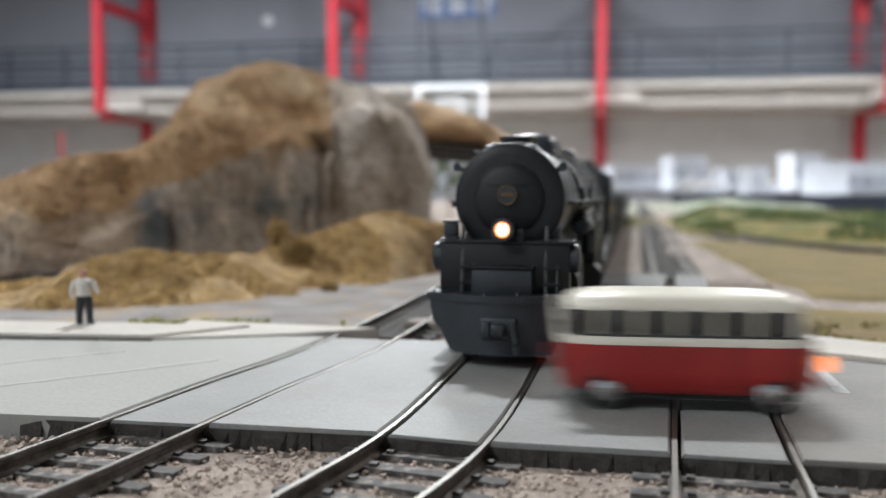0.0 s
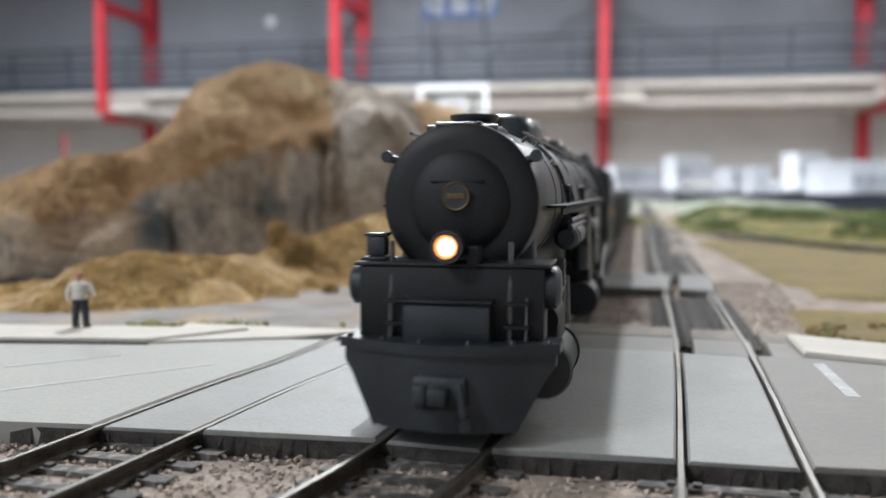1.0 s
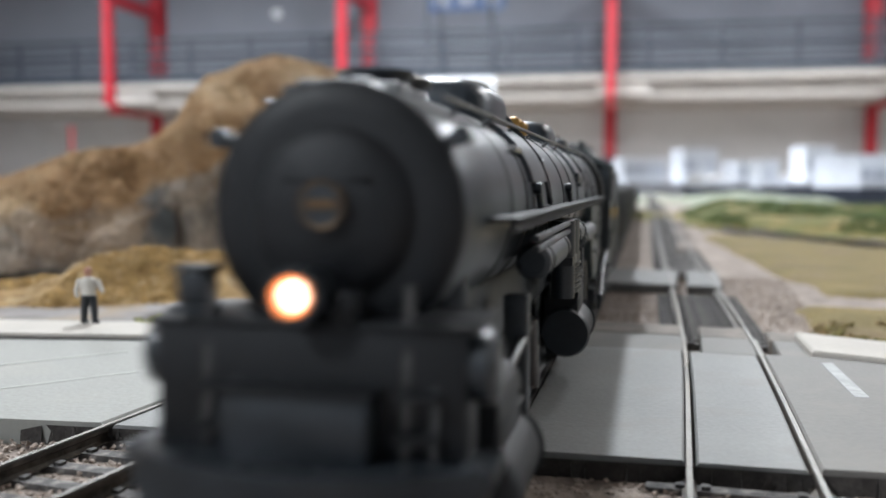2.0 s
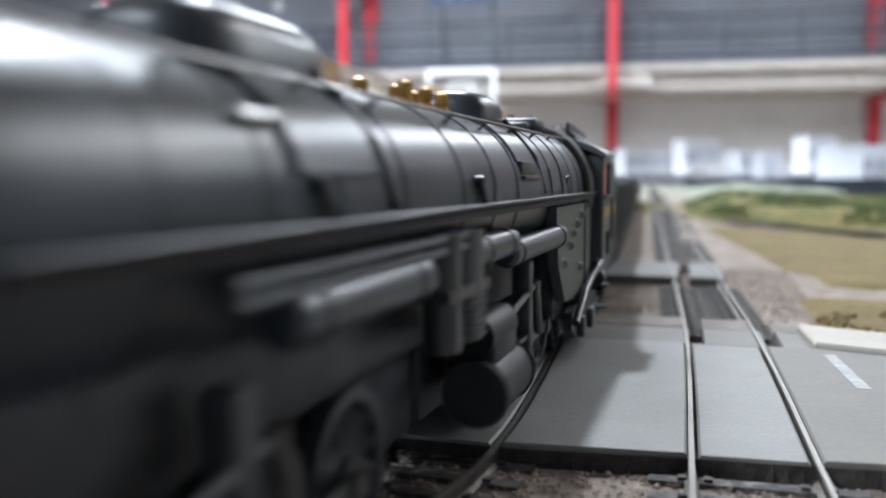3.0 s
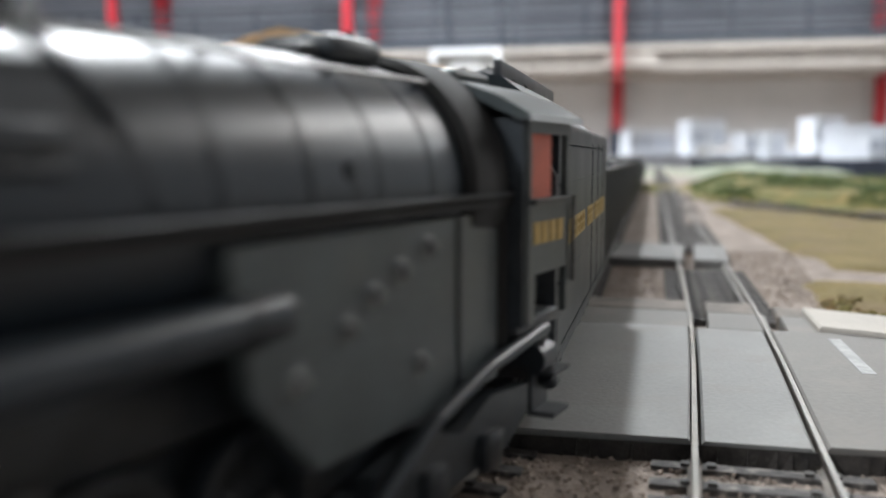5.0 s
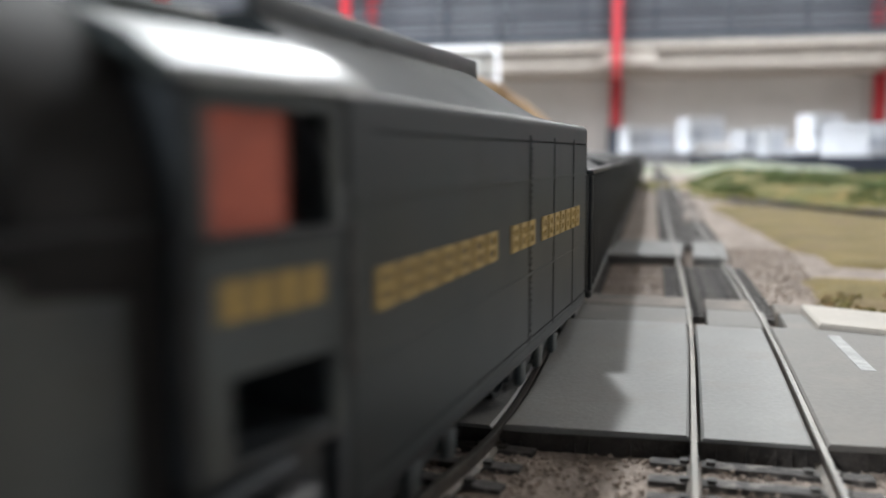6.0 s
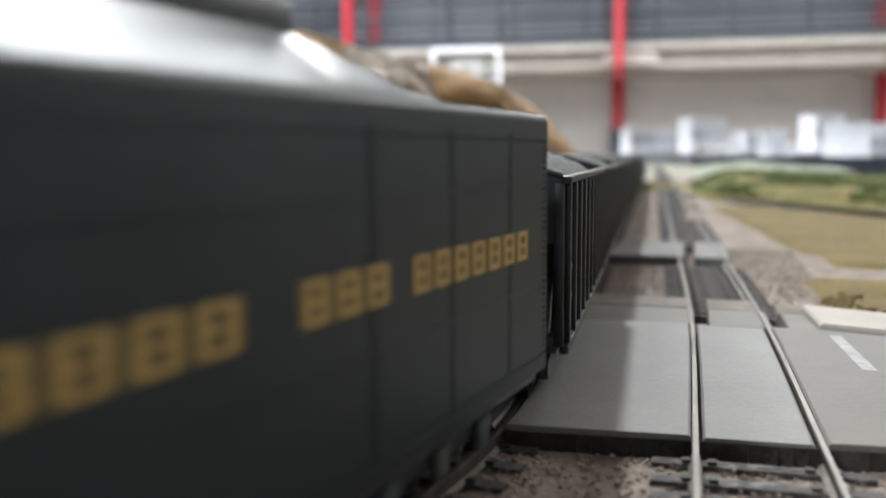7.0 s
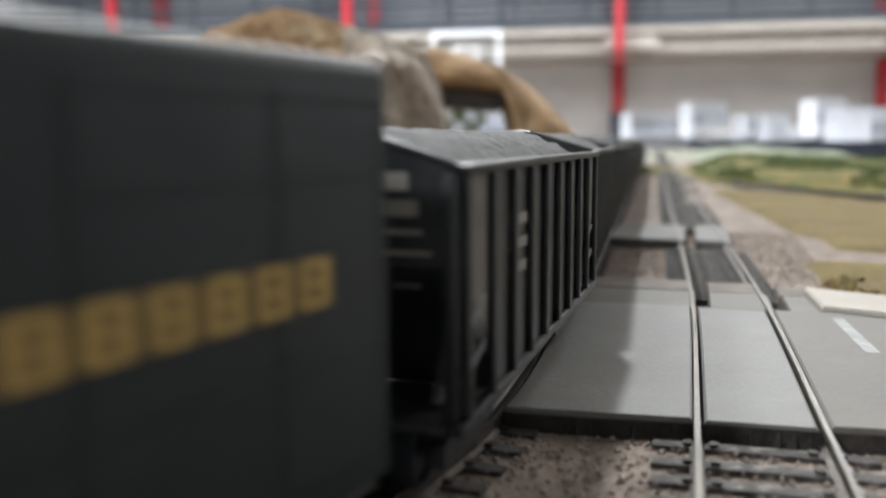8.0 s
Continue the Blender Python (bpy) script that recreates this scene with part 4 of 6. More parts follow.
        slab(name, deck, [(x0, y0 + k * (x0 - 40)), (x1, y0 + k * (x1 - 40)), (x1 + 0.27 * (y1 - y0), y1 + k * (x1 - 40)), (x0 + 0.27 * (y1 - y0), y1 + k * (x0 - 40))], z1, -0.0056, m)
    yb = 243
    c, r = C(yb - 22), R(yb - 22)
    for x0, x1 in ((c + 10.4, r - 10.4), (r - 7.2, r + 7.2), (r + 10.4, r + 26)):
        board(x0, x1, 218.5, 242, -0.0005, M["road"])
    c, r = C(yb), R(yb)
    board(c + 10.4, r - 10.4, yb, yb + 17, -0.0003, M["plank"])
    board(r - 6.6, r + 6.8, yb, yb + 17, -0.0004, M["plank"])
    board(r + 10.4, r + 24, yb - 1, yb + 14, -0.0004, M["plank"])
    board(L(yb) + 6, c - 10.6, yb + 2, yb + 12, -0.0004, M["plank"])
    ys = 372
    c, r = C(ys), R(ys)
    board(c + 11, r - 10.6, ys, ys + 62, -0.0003, M["pad"], "pad")
    board(r - 6.6, r + 6.6, ys, ys + 62, -0.0004, M["pad"], "pad")
    for yy in (600, 780, 1000):
        r = R(yy)
        board(r - 6.4, r + 6.4, yy, yy + 130, -0.0012, M["dirtroad"], "pad")


build_road()

# ---- the train ----
def mm(*a):
    return [v / 1000 for v in a]


def ring_z(r, y, cz=37.6, seg=40, a0=0.0, a1=2 * math.pi):
    r *= 1.035
    return [((r * math.sin(a)) / 1000, y / 1000, (cz + r * math.cos(a)) / 1000) for a in np.linspace(a0, a1, seg, endpoint=False)]


def pill(x, y0, y1, z0, z1, w, rounds=0.45, seg=8):
    """A dome with rounded plan and top, centred on x (mm)."""
    s = Shape()
    rings = []
    hx, hy = w / 2, (y1 - y0) / 2
    cy = (y0 + y1) / 2
    for f, k in ((0, 1.0), (0.55, 0.97), (0.8, 0.88), (0.94, 0.7), (1.0, 0.4)):
        ring = []
        for a in np.linspace(0, 2 * math.pi, 28, endpoint=False):
            c, d = math.cos(a), math.sin(a)
            p = 4.0
            q = (abs(c) ** p + abs(d) ** p) ** (-1 / p)
            ring.append(((x + hx * k * c * q) / 1000, (cy + hy * (k + (1 - k) * 0.5) * d * q) / 1000, (z0 + (z1 - z0) * f) / 1000))
        rings.append(ring)
    return s.loft(rings)


def wheel_side(x):
    """The pose of a wheel on an axle along x, at side x (mm)."""
    return Matrix.Translation((x / 1000, 0, 0)) @ Matrix.Rotation(radians(90 if x > 0 else -90), 4, "Y")


def disc_wheel(r, x, width):
    return Shape().lathe([(v / 1000, h / 1000) for v, h in ((0.01, width / 2 - 0.3), (r * 0.35, width / 2 - 0.2), (r * 0.8, width / 2 - 0.9), (r * 0.86, width / 2), (r, width / 2), (r * 1.0, -width / 2), (r * 1.08, -width / 2), (r * 1.08, -width / 2 - 0.5), (0.01, -width / 2 - 0.5))], 28, wheel_side(x))


SPINNING, RODS = [], []     # parts that turn with the train's way: (part, radius)


def wheelset(parent, y, r, spokes=0, width=2.4):
    w = part("wheelset", Shape().tube(mm(-9, 0, 0), mm(9, 0, 0), 0.0012, seg=10), M["rod"], parent)
    one = Shape().box(-0.0005, 0.0005, *mm(r * 0.2, r * 0.82), *mm(-0.6, 0.6)).mesh("spoke", M["frame"]) if spokes else None
    for x in (-8.6, 8.6):
        m = wheel_side(x)
        if not spokes:
            part("wheel", disc_wheel(r, x, width), M["frame"], w)
            continue
        part("rim", Shape().lathe([(v / 1000, h / 1000) for v, h in ((r * 0.8, -width / 2), (r, -width / 2), (r, width / 2), (r * 0.86, width / 2), (r * 0.8, width / 2 - 0.5), (r * 0.8, -width / 2))], 36, m), M["black"], w)
        part("hub", Shape().lathe([(v / 1000, h / 1000) for v, h in ((0.01, -width / 2), (r * 0.24, -width / 2), (r * 0.24, width / 2 + 0.2), (0.01, width / 2 + 0.2))], 16, m), M["frame"], w)
        part("balance_weight", Shape().box(*mm(-2.6, 2.6), *mm(-r * 0.74, -r * 0.42), *mm(-0.62, width / 2), m, b=0.0004), M["frame"], w)
        part("web", Shape().lathe([(v / 1000, h / 1000) for v, h in ((0.01, -0.7), (r * 0.79, -0.7), (r * 0.79, -1.0), (0.01, -1.0))], 20, m), M["dark"], w)
        for k in range(spokes):
            part("spoke", one, None, w).matrix_local = m @ Matrix.Rotation(2 * math.pi * k / spokes, 4, "Z")
    w.location = mm(0, y, r)
    SPINNING.append((w, r / 1000))
    return w


def build_loco():
    lo = thing("steam_locomotive", "black articulated steam locomotive model with glowing headlight", "locomotive")
    P = lambda n, s, m, lab="", par=lo: part(n, s, M[m], par, lab)
    # pilot: a raked sheet, wider at the top
    s = Shape()
    rows = []
    for z, w in ((15.4, 17.0), (12.5, 16.9), (10.6, 15.5), (5.6, 12.8), (2.9, 11.4)):
        rows.append([mm(x, 0.8 + 5.2 * (abs(x) / 16.5) ** 1.6 + (15.4 - z) * -0.05, z) for x in np.linspace(-w, w, 17)] + [mm(x, 8 + 0.05 * abs(x), z) for x in np.linspace(w, -w, 17)])
    s.loft(rows)
    pilot = P("pilot", s, "black", "black raked pilot sheet")
    s = Shape()
    top = [mm(x, 0.0 + 5.2 * (abs(x) / 16.5) ** 1.6, 16.2) for x in np.linspace(-17.6, 17.6, 17)] + [mm(x, 12, 16.2) for x in np.linspace(17.6, -17.6, 17)]
    s.loft([[(a, b, c - 0.0016) for a, b, c in top], top])
    P("pilot_beam", s, "black", par=pilot)
    for x in (-16.0, -10, -3.5, 4, 10.5, 16.0):
        P("rivet", Shape().lathe([(0.0001, 0.0006), (0.0004, 0.0005), (0.0006, 0.0)], 8, Matrix.Translation(mm(x, 2.2 + 4 * (abs(x) / 16.5) ** 1.6, 16.2))), "black", par=pilot)
    c = P("coupler", Shape().box(*mm(-1.7, 1.7), *mm(-3.6, 1.5), *mm(7.6, 10.4), b=0.0006).box(*mm(-3.4, -1.2), *mm(-4.2, -1.4), *mm(7.3, 11.0), b=0.0007), "frame", "dark knuckle coupler")
    P("air_hose", Shape().tube(mm(3.0, -0.6, 10.5), mm(4.2, -2.2, 6), 0.0006, seg=8).tube(mm(4.2, -2.2, 6), mm(4.4, -2.0, 4), 0.0008, seg=8), "frame", "black air hose")
    P("coupler_pocket", Shape().box(*mm(-4.2, 4.2), *mm(-0.6, 2), *mm(6.4, 11.6), b=0.0008), "frame")
    # front shield, transverse tank, steps
    P("front_shield", Shape().box(*mm(-15, 15), *mm(9, 13), *mm(15.5, 24), b=0.001), "black")
    P("transverse_tank", Shape().tube(mm(-16.6, 11.5, 24.2), mm(16.6, 11.5, 24.2), 0.0034, seg=24).tube(mm(-17.2, 11.5, 24.2), mm(-16.6, 11.5, 24.2), 0.0026, 0.0034, 24).tube(mm(16.6, 11.5, 24.2), mm(17.2, 11.5, 24.2), 0.0034, 0.0026, 24), "black", "black transverse air tank")
    P("apron", Shape().box(*mm(-14.9, 14.9), *mm(7.7, 8.3), *mm(16.2, 27.4), b=0.0002), "smokebox", "flat black front apron")
    P("step_box", Shape().box(*mm(-7, 7), *mm(4.2, 9), *mm(15.8, 22), b=0.0006), "black")
    P("step_plate", Shape().box(*mm(-7.4, 7.4), *mm(3.6, 9), *mm(22.05, 22.6), b=0.0002), "smokebox", "worn step plate")
    P("deck", Shape().box(*mm(-15.8, 15.8), *mm(7.4, 20), *mm(27.5, 28.1), b=0.0002), "smokebox", "worn front deck plate")
    for x in (-9.6, 9.6):
        P("hand_post", Shape().tube(mm(x, 7.2, 15.8), mm(x, 8.6, 31.5), 0.00045, seg=8), "rod")
        lad = P("ladder", Shape().tube(mm(x + 2.6, 7.0, 15.8), mm(x + 2.6, 8.4, 26), 0.0003, seg=6), "rod")
        for z in (18.2, 21.8):
            P("step", Shape().box(*mm(x - 0.6, x + 3.2), *mm(5.6, 8.4), *mm(z, z + 0.5)), "smokebox", par=lad)
    for x in (-13.2,):
        s = Shape().box(*mm(x - 1.6, x + 1.6), *mm(11, 14), *mm(28.8, 32), b=0.0004).box(*mm(x - 1.9, x + 1.9), *mm(10.8, 14.2), *mm(32.05, 32.6), b=0.0002).box(*mm(x - 2.3, x + 2.0), *mm(10.4, 14.4), *mm(28.1, 28.7), b=0.0002)
        P("classification_box", s, "black", "small black lamp box")
    # headlight
    m = Matrix.Translation(mm(0, 11.2, 30.8)) @ Matrix.Rotation(radians(90), 4, "X")
    h = P("headlight", Shape().lathe([(0.0002, -0.005), (0.0022, -0.005), (0.0024, -0.003), (0.0024, 0.0008), (0.0026, 0.0012), (0.0026, 0.0019), (0.0018, 0.0019), (0.0017, 0.0012), (0.0001, 0.0008)], 28, m), "black", "black headlight drum")
    P("lens", Shape().lathe([(0.00005, 0.0021), (0.0009, 0.0019), (0.0014, 0.0016)], 24, m), "headlight", "glowing warm headlight lens", par=h)
    # added glowing ring, paints the orange halo round the lens
    P("reflector", Shape().lathe([(0.0014, 0.0016), (0.0017, 0.002), (0.00185, 0.0021), (0.0018, 0.0022), (0.00155, 0.002)], 28, m), "reflector", "amber glowing ring imitating the lamp's halo", par=h)
    P("headlight_bracket", Shape().box(*mm(-2.6, 4.8), *mm(12.5, 19), *mm(27.6, 28.15), b=0.0002).box(*mm(2.6, 4.6), *mm(12, 16), *mm(27.55, 30.8), b=0.0003), "smokebox")
    # smokebox and boiler
    s = Shape()
    m = Matrix.Translation(mm(0, 0, 37.7)) @ Matrix.Rotation(radians(-90), 4, "X")
    s.lathe([(v / 1000, y / 1000) for v, y in ((0.05, 18.6), (10.1, 18.9), (12.3, 19.3), (13.0, 19.9), (13.1, 20.6))], 64, m)
    sb = P("smokebox", s, "smokebox", "dull black smokebox front")
    P("smokebox_barrel", Shape().lathe([(v / 1000, y / 1000) for v, y in ((13.1, 20.6), (13.25, 21.0), (13.3, 36), (13.5, 40), (13.5, 56))], 64, m), "boiler", "satin black smokebox barrel")
    s = Shape().lathe([(v / 1000, y / 1000) for v, y in ((0.05, 16.7), (3.5, 16.9), (6.5, 17.6), (8.2, 18.4), (8.6, 19.0), (8.6, 19.6))], 48, m)
    d = P("smokebox_door", s, "smokebox", par=sb)
    P("number_plate", Shape().lathe([(v / 1000, y / 1000) for v, y in ((0.05, 16.0), (2.0, 16.0), (2.2, 16.2), (2.2, 17.4))], 28, Matrix.Translation(mm(0, 0, 0.9)) @ m), "black", "round plate with brass rim", par=d)
    ring = Shape().lathe([(v / 1000, y / 1000) for v, y in ((2.0, 15.95), (2.25, 15.85), (2.35, 16.0), (2.3, 16.2))], 28, Matrix.Translation(mm(0, 0, 0.9)) @ m)
    P("plate_rim", ring, "plate", par=d)
    P("number_bar", Shape().box(*mm(-1.5, 1.5), *mm(15.7, 16.02), *mm(38.2, 39.1)), "plate", "plain dull brass bar", par=d)
    P("door_hinge", Shape().box(*mm(-4.5, 4.5), *mm(16.9, 18.0), *mm(40.8, 41.4), b=0.0002), "smokebox", par=d)
    for x in (-1, 1):
        ml = P("marker_lamp", Shape().tube(mm(x * 10.4, 20.6, 44.5), mm(x * 12.6, 20.6, 45), 0.0007, seg=10).tube(mm(x * 12.6, 19.6, 45.2), mm(x * 12.6, 22, 45.2), 0.001, seg=12), "black", "small marker lamp")
    s = Shape()
    s.loft([ring_z(r, y, seg=64) for r, y in ((13.05, 56), (13.1, 100), (13.4, 150), (13.8, 168), (14.0, 172), (14.0, 214))])
    P("boiler", s, "boiler", "satin black boiler jacket")
    for y, r in ((22, 12.6), (31, 12.65), (43, 13.1), (56, 13.15), (69, 13.15), (86, 13.2), (101, 13.2), (116, 13.3), (131, 13.4), (160, 13.75), (171, 14.05), (184, 14.05), (196, 14.05)):
        P("boiler_band", Shape().loft([ring_z(r - 0.1, y - 0.32, seg=56), ring_z(r + 0.1, y - 0.24, seg=56), ring_z(r + 0.1, y + 0.24, seg=56), ring_z(r - 0.1, y + 0.32, seg=56)], caps=False), "black")
    # tops
    P("smokebox_saddle_top", pill(0, 22, 34, 49.0, 50.9, 13), "black")
    P("bell_bracket", Shape().box(*mm(-4.5, 3.5), *mm(20.5, 25), *mm(50.2, 51.0), b=0.0004).tube(mm(-6, 22, 49.7), mm(6, 22, 49.7), 0.0009, seg=10), "black")
    for y in (29, 37):
        P("chimney", Shape().lathe([(v / 1000, z / 1000) for v, z in ((5.2, 49.4), (4.1, 50.6), (3.7, 51.6), (4.3, 52.3), (4.4, 53.0), (3.5, 53.0), (3.1, 51.2), (0.01, 51.1))], 28, Matrix.Translation(mm(0, y, 0))), "black")
    P("sand_dome", pill(0, 56, 83, 49.6, 56.0, 15), "boiler")
    for y0, y1, half in ((60, 78, 76), (133, 149, 66)):
        arc = [radians(a) for a in np.linspace(-half, half, 25)]
        rings = []
        for y, r in ((y0, 13.5), (y0 + 0.7, 14.2), (y1 - 0.7, 14.3), (y1, 13.6)):
            rings.append([mm(r * math.sin(a), y, 37.6 + r * math.cos(a)) for a in arc] + [mm(13.0 * math.sin(a), y, 37.6 + 13.0 * math.cos(a)) for a in arc[::-1]])
        P("dome_saddle", Shape().loft(rings), "boiler", "black sand box hugging the boiler")
    P("steam_dome", pill(0, 133, 153, 49.6, 55.8, 14), "boiler")
    for y0 in (76, 148):
        for x in (-1, 1):
            P("sand_pipe", Shape().tube(mm(x * 7, y0, 51.5), mm(x * 12.4, y0 + 3, 44.5), 0.0005, seg=8).tube(mm(x * 12.4, y0 + 3, 44.5), mm(x * 13.9, y0 + 6, 37.5), 0.0005, seg=8), "black")
    for k, y in enumerate((102, 107, 112, 117.5, 123, 127)):
        x = (-2.2, 2.4, -1.0, 2.0, -2.0, 1.5)[k]
        P("safety_valve", Shape().lathe([(v / 1000, z / 1000) for v, z in ((1.3, 50.6), (1.3, 52.0), (0.9, 52.3), (1.1, 53.2), (1.1, 54.2), (0.5, 54.7), (0.02, 54.8))], 14, Matrix.Translation(mm(x, y, 0))), "brass", "brass safety valve")
    P("turret", Shape().box(*mm(-5.5, 5.5), *mm(190, 201), *mm(51.4, 54.4), b=0.0012).box(*mm(-4, 4), *mm(186, 191), *mm(51.2, 53.2), b=0.0008).tube(mm(-2, 196, 54), mm(-2, 196, 55.4), 0.0012, 0.0007, seg=10).tube(mm(2.5, 198, 54), mm(2.5, 198, 55.2), 0.0016, 0.001, seg=10), "frame", "black steam turret")
    s = Shape()
    s.loft([ring_z(14.6, 203, seg=56), ring_z(15.4, 204, seg=56), ring_z(15.6, 212, seg=56), ring_z(15.0, 213.4, seg=56)])
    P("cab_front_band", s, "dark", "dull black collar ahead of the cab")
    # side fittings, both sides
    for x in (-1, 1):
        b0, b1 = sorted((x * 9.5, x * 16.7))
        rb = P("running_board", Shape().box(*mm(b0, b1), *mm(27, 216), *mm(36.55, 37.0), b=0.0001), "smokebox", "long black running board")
        # edge coloured near black to paint the shade under the board
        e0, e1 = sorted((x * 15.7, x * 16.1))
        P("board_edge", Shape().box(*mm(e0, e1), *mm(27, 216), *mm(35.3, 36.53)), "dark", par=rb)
        hr = P("handrail", Shape().tube(mm(x * 9.7, 21, 49.4), mm(x * 9.7, 203, 49.8), 0.00028, seg=8), "rod", "thin handrail")
        for y in np.arange(30, 203, 19.0):
            P("stanchion", Shape().tube(mm(x * 8.4, y, 48.2), mm(x * 9.9, y, 49.7), 0.0003, seg=6), "black", par=hr)
        P("pipe", Shape().tube(mm(x * 12.7, 16, 38.9), mm(x * 12.9, 40, 38.9), 0.0002, seg=6), "black")
        for y, z, l in ((54, 45.5, 6), (100, 42.5, 5), (176, 41, 4)):
            P("grab_iron", Shape().tube(mm(x * 11.6, y, z), mm(x * 11.6, y + l, z), 0.0006, seg=8).tube(mm(x * 10.5, y, z - 0.3), mm(x * 11.6, y, z), 0.0004, seg=6).tube(mm(x * 10.5, y + l, z - 0.3), mm(x * 11.6, y + l, z), 0.0004, seg=6), "steel", "bright step iron")
        for y in (64, 106, 178):
            P("check_valve", Shape().tube(mm(x * 12.6, y, 40), mm(x * 14.6, y, 40), 0.0009, seg=12).tube(mm(x * 14, y, 40), mm(x * 14.2, y + 1.5, 37.2), 0.0005, seg=8), "black")
        h0, h1 = sorted((x * 12.4, x * 14.2))
        P("jacket_hatch", Shape().box(*mm(h0, h1), *mm(135, 147), *mm(40.2, 40.9), b=0.0002).box(*mm(h0, x * 13.6) if x > 0 else mm(x * 13.6, h1), *mm(135, 147), *mm(41.1, 43.4), b=0.0003), "black")
        # air tanks under the board
        for (y0, y1, z, r) in ((54, 87, 29.8, 2.5), (98, 121, 30.6, 2.2), (118, 166, 28.7, 2.2)):
            P("air_tank", Shape().tube(mm(x * 14.6, y0 + 1, z), mm(x * 14.6, y1 - 1, z), r / 1000, seg=24).tube(mm(x * 14.6, y0, z), mm(x * 14.6, y0 + 1, z), r * 0.7e-3, r / 1000, 24).tube(mm(x * 14.6, y1 - 1, z), mm(x * 14.6, y1, z), r / 1000, r * 0.7e-3, 24), "boiler", "black air tank")
            for y in (y0 + 5, y1 - 5):
                P("tank_strap", Shape().tube(mm(x * 14.6, y - 0.5, z), mm(x * 14.6, y + 0.5, z), (r + 0.2) / 1000, seg=20), "frame")
        P("cooling_pipe", Shape().tube(mm(x * 16, 46, 33.6), mm(x * 16, 98, 33.6), 0.00055, seg=8).tube(mm(x * 16, 46, 32.2), mm(x * 16, 98, 32.2), 0.00055, seg=8).tube(mm(x * 16, 98, 33.6), mm(x * 16, 98, 32.2), 0.00055, seg=8), "black")
        P("air_pump", Shape().tube(mm(x * 15, 93.5, 20), mm(x * 15, 93.5, 34), 0.0022, seg=18).tube(mm(x * 15, 98.5, 20), mm(x * 15, 98.5, 34), 0.0022, seg=18).box(*mm(*sorted((x * 12.5, x * 17))), *mm(91, 101), *mm(26, 27.5)), "black", "ribbed air pump")
        for z in np.arange(20.5, 26, 1.0):
            P("pump_rib", Shape().tube(mm(x * 15, 98.5, z), mm(x * 15, 98.5, z + 0.4), 0.0026, seg=18), "black")
        # cylinders
        for y0, y1 in ((16, 33), (104, 121)):
            cy = P("cylinder", Shape().tube(mm(x * 13.8, y0, 10.2), mm(x * 13.8, y1, 10.2), 0.0047, seg=28).tube(mm(x * 13.2, y0 + 1, 18), mm(x * 13.2, y1 - 1, 18), 0.0031, seg=24).box(*mm(*sorted((x * 9, x * 16.3))), *mm(y0 + 1.5, y1 - 1.5), *mm(11, 17.5), b=0.0006), "smokebox", "black cylinder block")
            for y, k in ((y0, -1), (y1, 1)):
                P("cylinder_cover", Shape().tube(mm(x * 13.8, y, 10.2), mm(x * 13.8, y + k * 0.8, 10.2), 0.0051, 0.0047, 28), "black", "dull black cylinder cover", par=cy)
            P("guide_bar", Shape().box(*mm(*sorted((x * 13.2, x * 14.4))), *mm(y1, y1 + 17), *mm(12.2, 13.0)).box(*mm(*sorted((x * 13.2, x * 14.4))), *mm(y1, y1 + 17), *mm(7.6, 8.3)), "rod")
            P("gear_frame", Shape().box(*mm(*sorted((x * 11.5, x * 14.8))), *mm(y1 + 15, y1 + 18), *mm(6, 26), b=0.0004), "frame", "black valve gear frame")
            P("expansion_link", Shape().tube(mm(x * 14.6, y1 + 24, 12), mm(x * 14.6, y1 + 21, 22), 0.0008, seg=8).tube(mm(x * 14.2, y1 + 21, 21), mm(x * 14.2, y1, 18), 0.0006, seg=8), "rod")
            P("drop_link", Shape().tube(mm(x * 14.4, y1 + 3, 8), mm(x * 14.4, y1 + 4, 19), 0.0005, seg=8), "steel", "bright drop link")
            P("steam_pipe", Shape().tube(mm(x * 10.5, y0 + 6, 20), mm(x * 9.5, y0 + 8, 31), 0.0022, seg=16), "black")
        # firebox side sheet
        o = [mm(159, 34.6), mm(161.5, 22.5), mm(170, 14.2), mm(211, 14.2), mm(211, 34.6)]
        fs = P("firebox_side", Shape().prism(o, *mm(*sorted((x * 13.2, x * 15.3)))), "firebox", "flat dark grey firebox sheet")
        for y, z in ((193, 32.0), (186.4, 30.1), (180.5, 28.3), (175.3, 25.9), (167, 22.7), (191, 20)):
            P("washout_plug", Shape().lathe([(0.0001, 0.0012), (0.0005, 0.0011), (0.00085, 0.0007), (0.0009, 0.0003), (0.0014, 0.0)], 14, Matrix.Translation(mm(x * 15.3, y, z)) @ Matrix.Rotation(radians(90 * x), 4, "Y")), "plug", par=fs)
        P("sheet_seam", Shape().box(*mm(*sorted((x * 15.25, x * 15.6))), *mm(200.2, 200.8), *mm(14.6, 34.5)), "frame", par=fs)
        # near black panel in place of the shaded gap between firebox and cab
        P("cab_gap", Shape().prism([mm(211.1, 36.4), mm(211.1, 20), mm(212.5, 16), mm(213.5, 16), mm(213.5, 36.4)], *mm(*sorted((x * 13.2, x * 15.6)))), "dark", "near black sheet painting the shade ahead of the cab")
        P("ash_pipe", Shape().tube(mm(x * 16.6, 178, 8.5), mm(x * 16.6, 192, 13.6), 0.0009, seg=12).tube(mm(x * 16.6, 192, 13.6), mm(x * 16.6, 206, 16.6), 0.0009, seg=12).tube(mm(x * 16.6, 206, 16.6), mm(x * 16.6, 224, 18.2), 0.0009, seg=12), "boiler", "bent black pipe")
